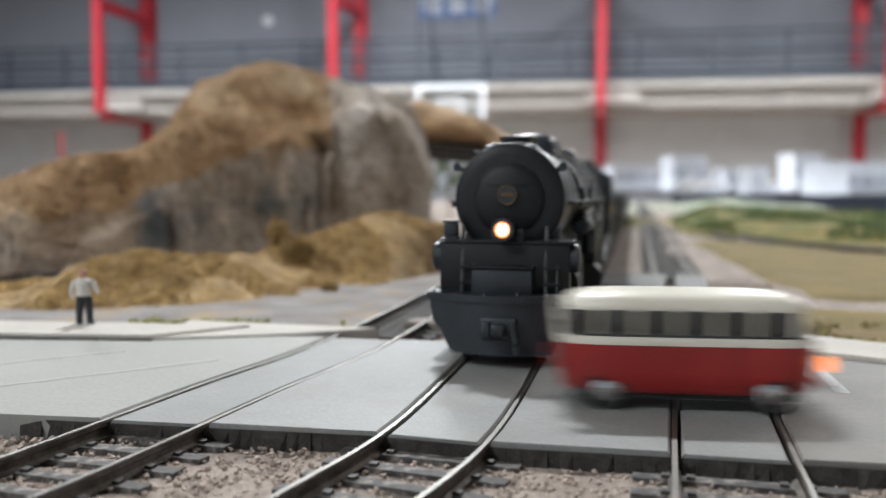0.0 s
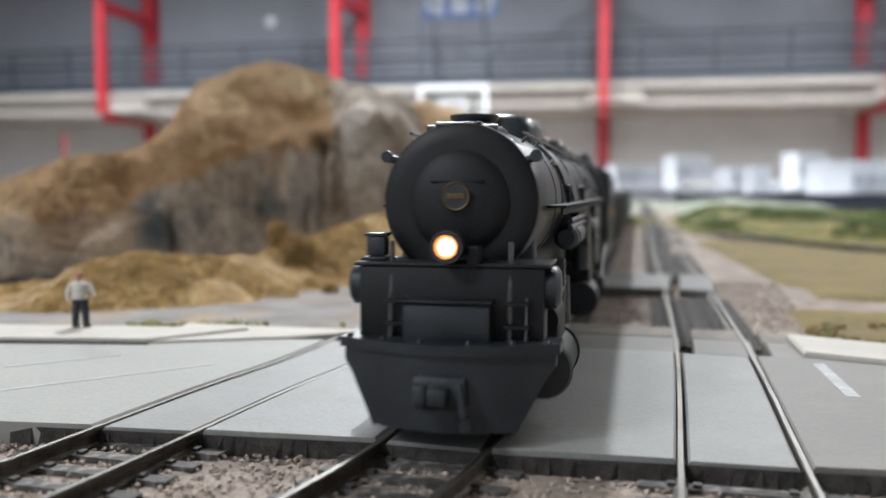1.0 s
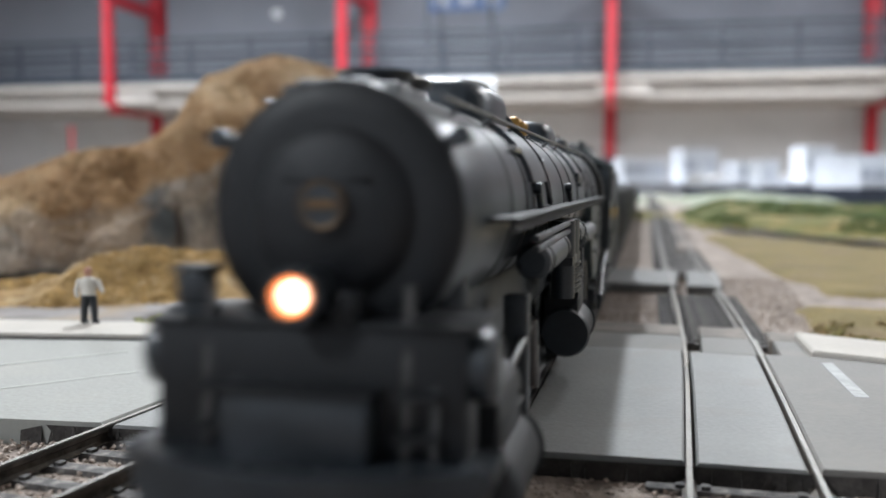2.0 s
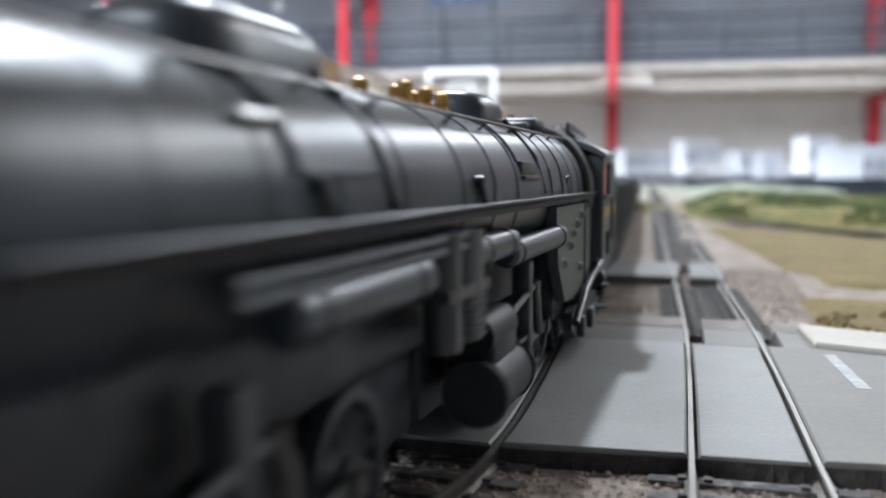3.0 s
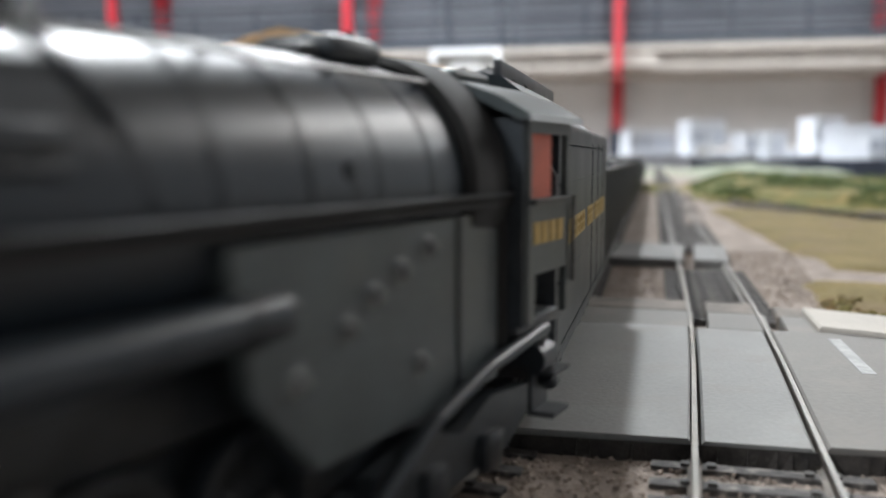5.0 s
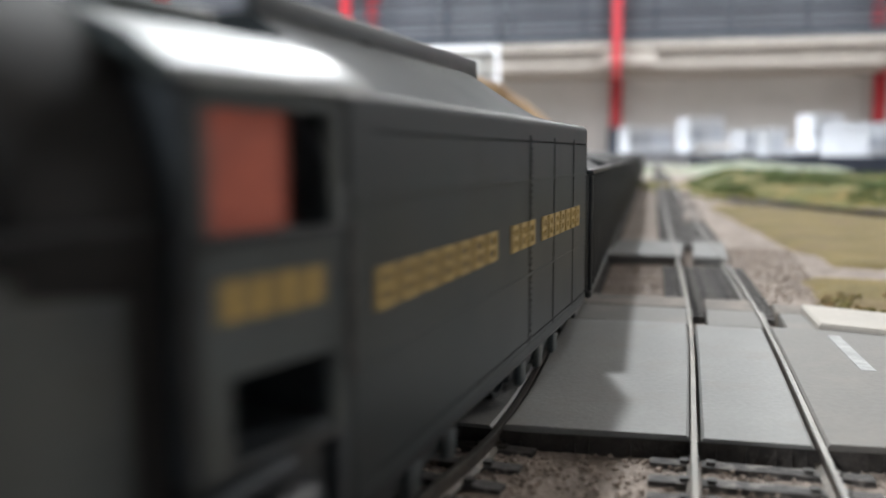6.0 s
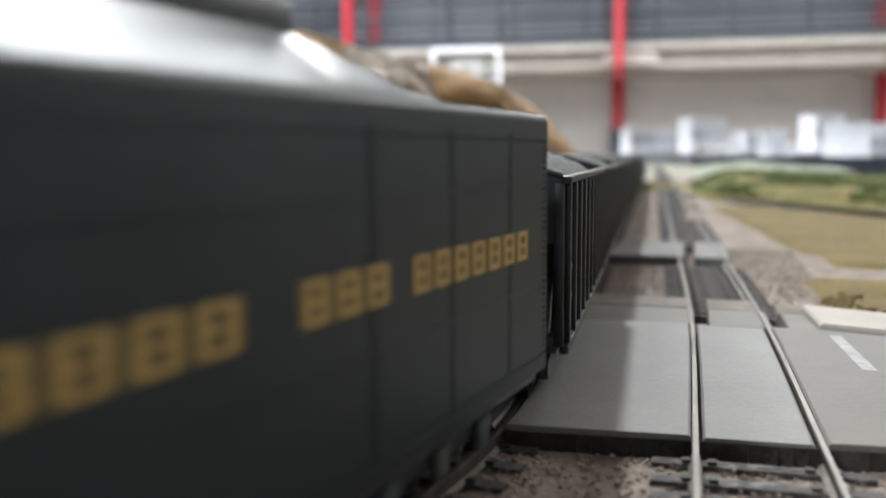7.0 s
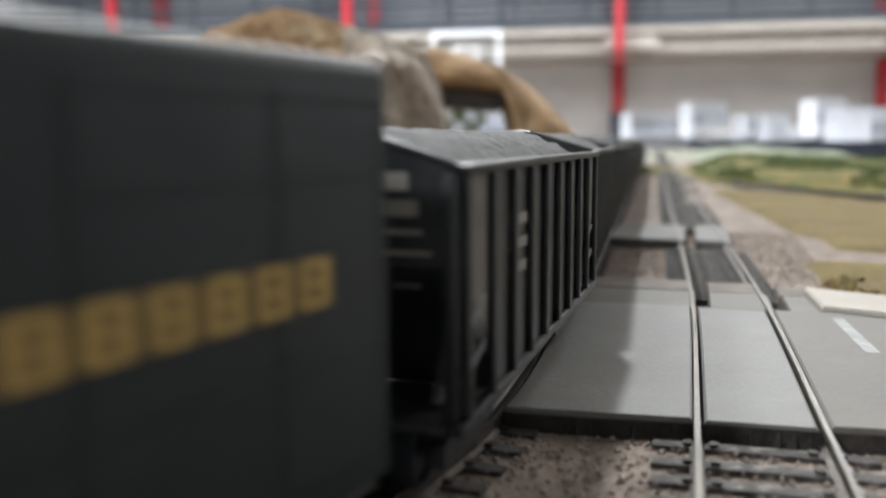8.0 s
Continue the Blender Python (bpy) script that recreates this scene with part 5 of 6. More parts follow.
        P("injector", Shape().tube(mm(x * 15.5, 222, 14), mm(x * 15.5, 227, 14), 0.002, seg=14).tube(mm(x * 15.5, 224, 12), mm(x * 15.5, 224, 19), 0.0011, seg=10).tube(mm(x * 15.5, 227, 11), mm(x * 15.5, 229, 9.5), 0.0014, seg=10), "black")
        P("trailing_frame", Shape().box(*mm(*sorted((x * 11.6, x * 13.4))), *mm(176, 222), *mm(5.5, 9.5), b=0.0008), "frame")
        tf = P("truck_side", Shape().prism([mm(180, 7), mm(186, 4.2), mm(214, 4.2), mm(221, 7.5), mm(221, 11), mm(209, 12.2), mm(201, 9.6), mm(193, 12.2), mm(180, 10.5)], *mm(*sorted((x * 13.4, x * 15.4)))), "frame", "black cast trailing truck side")
        for y in (193, 208):
            P("journal_box", Shape().box(*mm(*sorted((x * 15.0, x * 16.8))), *mm(y - 2.4, y + 2.4), *mm(3.4, 8.2), b=0.0005), "black", par=tf)
        P("cab_step", Shape().box(*mm(*sorted((x * 14.5, x * 18))), *mm(224, 230), *mm(5.6, 6.2)).box(*mm(*sorted((x * 14.5, x * 18))), *mm(224, 230), *mm(11.4, 12)).box(*mm(*sorted((x * 14.2, x * 14.8))), *mm(224, 230), *mm(5.6, 20)), "frame", "black cab steps")
        for y0, y1 in ((34, 100), (122, 178)):
            P("engine_frame", Shape().box(*mm(*sorted((x * 4.5, x * 6.3))), *mm(y0 - 20, y1), *mm(6, 17), b=0.0005), "frame")
    P("boiler_underside", Shape().box(*mm(-9.5, 9.5), *mm(24, 172), *mm(18, 30), b=0.002), "frame")
    P("ash_pan", Shape().box(*mm(-12.5, 12.5), *mm(172, 214), *mm(9.5, 32), b=0.001), "frame")
    # cab
    cab = P("cab", Shape().box(*mm(-17.6, 17.6), *mm(213.6, 214.6), *mm(20, 46)), "frame", "black cab with red window blinds")
    for x in (-1, 1):
        a, b = sorted((x * 17.0, x * 17.9))
        s = Shape().box(*mm(a, b), *mm(214.6, 215.6), *mm(20, 46)).box(*mm(a, b), *mm(228.2, 229.6), *mm(20, 46)).box(*mm(a, b), *mm(215.6, 228.2), *mm(44.2, 46)).box(*mm(a, b), *mm(215.6, 228.2), *mm(26.3, 36)).box(*mm(a, b), *mm(215.6, 217), *mm(20, 26.3))
        side = P("cab_side", s, "firebox", "dark grey cab side", par=cab)
        a2, b2 = sorted((x * 17.05, x * 17.45))
        P("blind", Shape().box(*mm(a2, b2), *mm(215.65, 223.4), *mm(36.02, 44.18)), "cabred", "faded red window blind", par=cab)
        c0, c1 = sorted((x * 17.88, x * 18.05))
        for k in range(4):
            P("number_bar", Shape().box(*mm(c0, c1), *mm(216.4 + k * 2.75, 218.4 + k * 2.75), *mm(30.2, 33.0)), "gold", "plain gold bar", par=cab)
        P("window_sill", Shape().box(*mm(*sorted((x * 17.9, x * 18.6))), *mm(215.2, 228.8), *mm(35.3, 35.9)), "black", par=cab)
        P("cab_grab", Shape().tube(mm(x * 18.3, 230, 24), mm(x * 18.3, 230, 36), 0.0003, seg=6), "rod", par=cab)
    prof = [(-19, 45.6), (-18.6, 46.6), (-15, 48.6), (-9, 50.8), (0, 51.8), (9, 50.8), (15, 48.6), (18.6, 46.6), (19, 45.6), (17.4, 45.8), (9, 49.6), (0, 50.6), (-9, 49.6), (-17.4, 45.8)]
    P("roof", Shape().loft([[mm(a, y, z) for a, z in prof] for y in (212.5, 232)]), "firebox", "curved dark grey cab roof", par=cab)
    P("roof_hatch", Shape().box(*mm(-6, 6), *mm(218, 229), *mm(51.4, 53), b=0.0008), "firebox", par=cab)
    P("cab_floor", Shape().box(*mm(-16.5, 16.5), *mm(214.6, 231), *mm(18.5, 20), b=0.0003), "frame", par=cab)
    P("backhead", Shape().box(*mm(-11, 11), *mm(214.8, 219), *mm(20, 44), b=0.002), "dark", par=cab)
    # wheels and rods
    for y in (40, 59.5, 79, 132, 151, 170):
        wheelset(lo, y, 9.3, 14)
    for y in (12.5, 193, 208):
        wheelset(lo, y, 5.0)
    for x in (-1, 1):
        for y0, y1 in ((40, 79), (132, 170)):
            s = Shape().box(*mm(*sorted((x * 11.4, x * 12.4))), *mm(y0, y1), *mm(-0.9, 0.9), b=0.0003)
            for y in (y0, (y0 + y1) / 2, y1):
                s.tube(mm(x * 10.4, y, 0), mm(x * 12.8, y, 0), 0.0017, seg=14)
            r = P("coupling_rod", s, "rod", "steel coupling rod")
            r.location = mm(0, 0, 9.3)
            RODS.append((r, Vector(mm(0, 0, 9.3)), 0.0045, 0.0093))
    # the smokebox front overhangs the pilot deck
    ahead = ("smokebox", "smokebox_barrel", "headlight", "bell_bracket", "marker_lamp", "boiler_band")
    for o in lo.children:
        if o.name.split(".")[0] in ahead or o.name.startswith(("smokebox_saddle_top", "headlight_bracket")):
            for q in (o, *o.children, *(c for k in o.children for c in k.children)):
                for v in q.data.vertices:
                    v.co.y -= (0.0045 if o.name.startswith("headlight") else 0.004) * (1 - ramp(0.024, 0.05, v.co.y))
    # the rear engine and all behind it sit a little further back
    def setback(y):
        return 0.009 * ramp(0.092, 0.104, y) - 0.004 * ramp(0.165, 0.2, y)

    for o in lo.children:
        if o.location.y > 0.1:
            o.location.y += setback(o.location.y)
        elif o.location.y == 0:
            for q in (o, *o.children):
                for v in q.data.vertices:
                    v.co.y += setback(v.co.y)
    return lo


def build_tender():
    t = thing("tender", "black tender with gold lettering and a sloped coal bunker", "tender")
    P = lambda n, s, m, lab="", par=t: part(n, s, M[m], par, lab)

    def section(y, top, half):
        """Cross outline at y: upright sides, a sloped shoulder, a flat top."""
        q = [(17.3, 10), (17.3, 45.6), (17.2, 46.2), (16.9, 46.7), (16.3, 47.0), (half, top + 0.9), (-half, top + 0.9), (-16.3, 47.0), (-16.9, 46.7), (-17.2, 46.2), (-17.3, 45.6), (-17.3, 10)]
        return [mm(x, y, z) for x, z in q]

    s = Shape().loft([section(y, a, h) for y, a, h in ((5, 52.4, 8.5), (66, 52.4, 8.5), (72, 51.4, 9.2), (80, 49.5, 10.6), (88, 47.3, 12.2), (92, 46.4, 12.8), (121, 46.2, 13.5))])
    body = P("body", s, "tender", "satin black riveted tender body")
    fr = [mm(x, 4.6, z) for x, z in ((17.2, 10), (17.2, 38.5), (13, 45.2), (9, 50.5), (-9, 50.5), (-13, 45.2), (-17.2, 38.5), (-17.2, 10))]
    P("front_sheet", Shape().loft([fr, [(x, y - 0.0018, z) for x, y, z in fr]]), "frame", "dull black front sheet")
    for x in (-1, 1):
        P("coal_board", Shape().box(*mm(*sorted((x * 7.4, x * 8.6))), *mm(5, 71), *mm(52.5, 55.6), b=0.0003), "frame", "upright black coal board")
        # seams and rivets
        for z in (37.0, 22.4, 11.2):
            P("seam", Shape().box(*mm(*sorted((x * 17.25, x * 17.45))), *mm(5.5, 120.5), *mm(z, z + 0.35)), "tender", par=body)
        for y in (70, 88, 106):
            P("lap_strip", Shape().box(*mm(*sorted((x * 17.25, x * 17.42))), *mm(y, y + 0.5), *mm(11.6, 44)), "tender", par=body)
        rv = Shape()
        for y in (70.8, 119.6):
            for z in np.arange(12.5, 43, 0.95):
                rv.box(*mm(*sorted((x * 17.28, x * 17.5))), *mm(y, y + 0.32), *mm(z, z + 0.32))
        for z in (43.0, 12.2):
            for y in np.arange(11, 120, 1.1):
                rv.box(*mm(*sorted((x * 17.24, x * 17.42))), *mm(y, y + 0.3), *mm(z, z + 0.3))
        tagged(part("rivet_row", rv, M["tender"], t, smooth=False), kind="stuff")
        # gold lettering as plain blocks of the letters' size
        c0, c1 = sorted((x * 17.3, x * 17.52))
        for y0, n, pitch in ((10.4, 7, 5.95), (58.6, 3, 5.2), (78.4, 7, 5.0)):
            for k in range(n):
                y = y0 + k * pitch
                w = pitch * 0.76
                s = Shape().box(*mm(c0, c1), *mm(y, y + 1.25), *mm(27.1, 31.0)).box(*mm(c0, c1), *mm(y + w - 1.25, y + w), *mm(27.1, 31.0))
                s.box(*mm(c0, c1), *mm(y + 1.25, y + w - 1.25), *mm(30.4, 31.0)).box(*mm(c0, c1), *mm(y + 1.25, y + w - 1.25), *mm(27.1, 27.7)).box(*mm(c0, c1), *mm(y + 1.25, y + w - 1.25), *mm(28.8, 29.3))
                P("letter_block", s, "gold", "plain gold block")
    s = Shape()
    for k in range(240):
        x, y = random.uniform(-7, 7), random.uniform(11, 60)
        r = random.uniform(0.9, 2.0)
        z = 52.4 + 1.2 * math.cos(x / 6)
        m4 = Matrix.Translation(mm(x, y, z)) @ Euler((random.uniform(0, 6), random.uniform(0, 6), random.uniform(0, 6))).to_matrix().to_4x4()
        s.box(*mm(-r, r), *mm(-r * 0.7, r * 0.7), *mm(-r * 0.6, r * 0.6), m4)
    tagged(part("coal", s, M["coal"], t, "heaped black coal", smooth=False), kind="stuff")
    P("underframe", Shape().box(*mm(-15.5, 15.5), *mm(6, 122), *mm(7.6, 9.95), b=0.0004), "frame")
    P("rear_sheet", Shape().box(*mm(-16.9, 16.9), *mm(121, 121.8), *mm(10, 44.5), b=0.0003), "tender")
    lad = P("ladder", Shape().tube(mm(12.4, 122.6, 12), mm(12.4, 122.6, 44), 0.0004, seg=6).tube(mm(15.6, 122.6, 12), mm(15.6, 122.6, 44), 0.0004, seg=6), "black")
    for z in range(14, 44, 4):
        P("rung", Shape().tube(mm(12.4, 122.6, z), mm(15.6, 122.6, z), 0.0003, seg=6), "black", par=lad)
    P("water_hatch", pill(0, 96, 110, 46.8, 48.6, 12), "tender")
    P("coupler", Shape().box(*mm(-1.6, 1.6), *mm(122, 127), *mm(7.4, 10), b=0.0005), "frame")
    P("drawbar", Shape().box(*mm(-2.5, 2.5), *mm(-2, 5.9), *mm(7.8, 10), b=0.0005), "frame")
    for y in (28, 92):
        tr = P("truck", Shape().box(*mm(-8, 8), *mm(y - 14, y + 14), *mm(5.2, 7.4), b=0.0006), "frame", "black six-wheel truck")
        for x in (-1, 1):
            P("side_frame", Shape().box(*mm(*sorted((x * 11.2, x * 13.2))), *mm(y - 18, y + 18), *mm(3.6, 7.0), b=0.0009), "frame", par=tr)
            for d in (-13, 0, 13):
                P("axle_box", Shape().box(*mm(*sorted((x * 13.0, x * 14.4))), *mm(y + d - 1.8, y + d + 1.8), *mm(2.6, 6.4), b=0.0005), "firebox", par=tr)
        for d in (-13, 0, 13):
            wheelset(t, y + d, 4.9)
    return t


def build_hopper():
    h = thing("hopper_wagon", "black ribbed coal hopper wagon with a full load", "wagon", "hopper wagons")
    P = lambda n, s, m, lab="", par=h: part(n, s, M[m], par, lab)
    LEN = 100
    for x in (-1, 1):
        a, b = sorted((x * 15.4, x * 16.0))
        side = P("side", Shape().prism([mm(0.4, 36.8), mm(LEN - 0.4, 36.8), mm(LEN - 0.4, 24), mm(LEN - 16, 10.6), mm(16, 10.6), mm(0.4, 24)], *mm(a, b)), "hopper")
        for y in np.linspace(1, LEN - 1, 10):
            P("rib", Shape().box(*mm(*sorted((x * 16.0, x * 17.0))), *mm(y - 0.8, y + 0.8), *mm(10, 36.6), b=0.0003), "hopper", par=side)
        for y in (2.2, LEN - 10.4):
            # beige sheet, paler than the rest of the side
            P("end_panel", Shape().prism([mm(y, 36.5), mm(y + 8.2, 36.5), mm(y + 8.2, 17.5 if y < 50 else 24.5), mm(y, 24.5 if y < 50 else 17.5)], *mm(*sorted((x * 16.0, x * 16.15)))), "dusty", "beige end panel", par=side)
            for z in (20, 15):
                P("rung", Shape().tube(mm(x * 16.2, y - 0.6, z), mm(x * 16.2, y + 6.5, z + 2.5), 0.00035, seg=6), "rod", par=side)
        P("top_chord", Shape().box(*mm(*sorted((x * 15.2, x * 17.2))), *mm(-0.5, LEN + 0.5), *mm(36.7, 37.8), b=0.0003), "hopper", par=side)
        P("side_sill", Shape().box(*mm(*sorted((x * 15.4, x * 17.0))), *mm(-2, LEN + 2), *mm(9.2, 10.6), b=0.0003), "hopper", par=side)
        for k in range(3):
            P("mark_bar", Shape().box(*mm(*sorted((x * 16.02, x * 16.12))), *mm(22, 38 - 3 * k), *mm(29 - 3.2 * k, 30.4 - 3.2 * k)), "letter", "plain grey bar", par=side)
    for y, k in ((0, 1), (LEN, -1)):
        e = P("end_slope", Shape().prism([mm(y, 36), mm(y, 27.5), mm(y + k * 18, 11), mm(y + k * 19, 11.6), mm(y + k * 0.8, 28.2), mm(y + k * 0.8, 36)], *mm(-15.4, 15.4)), "hopper", "sloped end sheet")
        P("end_sheet", Shape().loft([[mm(a, yy, z) for a, z in ((-15.4, 27), (15.4, 27), (15.4, 37.6), (3.5, 41.6), (-3.5, 41.6), (-15.4, 37.6))] for yy in (y, y - k * 0.6)]), "hopper", "dark end sheet with peaked top", par=e)
        P("end_lip", Shape().tube(mm(15.6, y - k * 0.5, 37.8), mm(2.5, y - k * 0.5, 41.7), 0.0005, seg=8).tube(mm(2.5, y - k * 0.5, 41.7), mm(-2.5, y - k * 0.5, 41.7), 0.0005, seg=8).tube(mm(-2.5, y - k * 0.5, 41.7), mm(-15.6, y - k * 0.5, 37.8), 0.0005, seg=8), "hopper", "rounded top lip", par=e)
        for z, x0, x1, hh in ((35.0, 4, 10.5, 1.9), (32.3, 2, 11.5, 1.7), (30.4, 2, 12, 0.5), (28.2, 2, 13, 0.5)):
            P("mark_bar", Shape().box(*mm(x0, x1), *mm(*sorted((y - k * 0.6, y - k * 0.72))), *mm(z, z + hh)), "letter", "plain grey bar", par=e)
        for x in (-1, 1):
            P("corner_post", Shape().box(*mm(*sorted((x * 14.4, x * 16))), *mm(*sorted((y - k * 1.4, y))), *mm(10, 36.7), b=0.0003), "hopper", par=e)
            P("brace", Shape().tube(mm(x * 13, y + k * 1, 12), mm(x * 13, y + k * 9, 24), 0.0006, seg=8), "rod", "grey brace", par=e)
        P("end_platform", Shape().box(*mm(-15, 15), *mm(*sorted((y - k * 2, y + k * 14))), *mm(9.2, 10.4), b=0.0003), "hopper")
        P("coupler", Shape().box(*mm(-1.5, 1.5), *mm(*sorted((y - k * 5, y + k * 2))), *mm(7.2, 9.1), b=0.0005), "frame")
        for x in (4, 9):
            P("rung", Shape().tube(mm(x, y - k * 1.2, 25), mm(x + 3, y - k * 1.2, 25), 0.0003, seg=6), "rod", par=e)
        yt = y + k * 15
        tr = P("truck", Shape().box(*mm(-8, 8), *mm(yt - 2.5, yt + 2.5), *mm(5, 8.8), b=0.0005), "frame", "black four-wheel truck")
        for x in (-1, 1):
            P("side_frame", Shape().prism([mm(yt - 11, 3.4), mm(yt - 11, 6), mm(yt - 4, 7.8), mm(yt + 4, 7.8), mm(yt + 11, 6), mm(yt + 11, 3.4), mm(yt + 3, 2.6), mm(yt - 3, 2.6)], *mm(*sorted((x * 11, x * 13)))), "frame", par=tr)
        for d in (-8.5, 8.5):
            wheelset(h, yt + d, 4.8)
    for y in (36, 64):
        P("bay", Shape().prism([mm(y - 14, 14), mm(y + 14, 14), mm(y + 4, 5), mm(y - 4, 5)], *mm(-12, 12)), "hopper", "sloped discharge bay")
    P("floor_plate", Shape().box(*mm(-15.3, 15.3), *mm(22, 78), *mm(12, 14), b=0.0003), "hopper")
    # load: one uneven heap
    s = Shape()
    nx, ny = 26, 90
    for j in range(ny):
        for i in range(nx):
            x, y = -15.2 + 30.4 * i / (nx - 1), 1.0 + (LEN - 2) * j / (ny - 1)
            e = (1 - (x / 15.2) ** 2) * min(1, 0.35 + y / 20, 0.35 + (LEN - y) / 20)
            s.v.append(tuple(mm(x, y, 35.4 + 6.2 * max(0, e) ** 0.8 + 0.5 * noise.noise((x * 0.4, y * 0.4, 5)) + 0.55 * noise.noise((x * 1.1, y * 1.1, 8)))))
    s.f += [(j * nx + i, j * nx + i + 1, (j + 1) * nx + i + 1, (j + 1) * nx + i) for j in range(ny - 1) for i in range(nx - 1)]
    P("load", s, "coal", "heaped grey-black coal load")
    return h


loco = build_loco()
tender = build_tender()
hoppers = [build_hopper()]
for k in range(11):
    c = copy_thing(hoppers[0], Matrix())
    hoppers.append(c)
    for w in c.children:
        if w.name.startswith("wheelset"):
            SPINNING.append((w, w.location.z))


def build_bus():
    b = thing("minibus", "red and cream model minibus driving on the road", "minibus")
    P = lambda n, s, m, lab="", par=b: part(n, s, M[m], par, lab)

    def shell(z_rows):
        rings = []
        for z, hx, hy in z_rows:
            ring = []
            for a in np.linspace(0, 2 * math.pi, 40, endpoint=False):
                c, d = math.cos(a), math.sin(a)
                p = 6.0
                q = (abs(c) ** p + abs(d) ** p) ** (-1 / p)
                ring.append(mm(hx * 0.94 * c * q, hy * 0.97 * d * q, z * 0.96))
            rings.append(ring)
        return Shape().loft(rings)

    body = P("body", shell(((3.0, 22.6, 8.6), (4.0, 23.8, 9.4), (7, 24.4, 9.8), (12.2, 24.4, 9.8))), "bus_red", "glossy red lower body")
    P("belt", shell(((12.2, 24.5, 9.9), (13.0, 24.6, 10.0), (13.7, 24.2, 9.8))), "bus_cream", "cream waist band", par=body)
    cabin = P("cabin", shell(((13.7, 23.6, 9.3), (18.4, 22.4, 8.9))), "bus_glass", "dark glazed window band")
    P("roof", shell(((18.4, 22.8, 9.2), (19.3, 22.8, 9.2), (20.6, 21.6, 8.5), (21.4, 19, 7.0), (21.8, 14, 4.5))), "bus_cream", "cream roof")
    for y in (-1, 1):
        for k in range(6):
            x = -19.5 + k * 6.9
            P("pane", Shape().box(*mm(x - 2.2, x + 2.2), *mm(*sorted((y * 9.15, y * 9.5))), *mm(14.2, 18.0), b=0.0001), "bus_glass", "dark side window", par=cabin)
        for x in (-23.0, -16.05, -9.15, -2.25, 4.65, 11.55, 18.6):
            P("window_pillar", Shape().box(*mm(x - 0.5, x + 0.5), *mm(*sorted((y * 9.0, y * 9.42))), *mm(13.7, 18.4)), "bus_cream" if x in (-23.0, 18.6) else "bus_seat", par=cabin)
        for x in (-14.5, 14.5):
            w = P("wheel", Shape().tube(mm(x, y * 6.6, 3.4), mm(x, y * 9.2, 3.4), 0.0034, seg=24), "tyre")
            P("hubcap", Shape().tube(mm(x, y * 9.2, 3.4), mm(x, y * 9.5, 3.4), 0.0019, 0.0012, 20), "chrome", par=w)
        P("headlight", Shape().tube(mm(24.0, y * 6.6, 8.6), mm(25.0, y * 6.6, 8.6), 0.0016, 0.0013, 18), "orange", "glowing amber front light")
        P("bumper_end", Shape().tube(mm(24.4, y * 2, 4.6), mm(24.4, y * 9.2, 4.6), 0.0008, seg=10), "chrome")
        P("tail_light", Shape().tube(mm(-24.2, y * 7, 8), mm(-24.8, y * 7, 8), 0.001, seg=14), "bus_red")
        P("door_line", Shape().box(*mm(8, 8.2), *mm(*sorted((y * 9.7, y * 9.84))), *mm(4.4, 12)), "tyre", par=body)
    P("chassis", Shape().box(*mm(-20, 20), *mm(-8, 8), *mm(1.8, 3.4), b=0.0005), "tyre")
    return b


bus = build_bus()

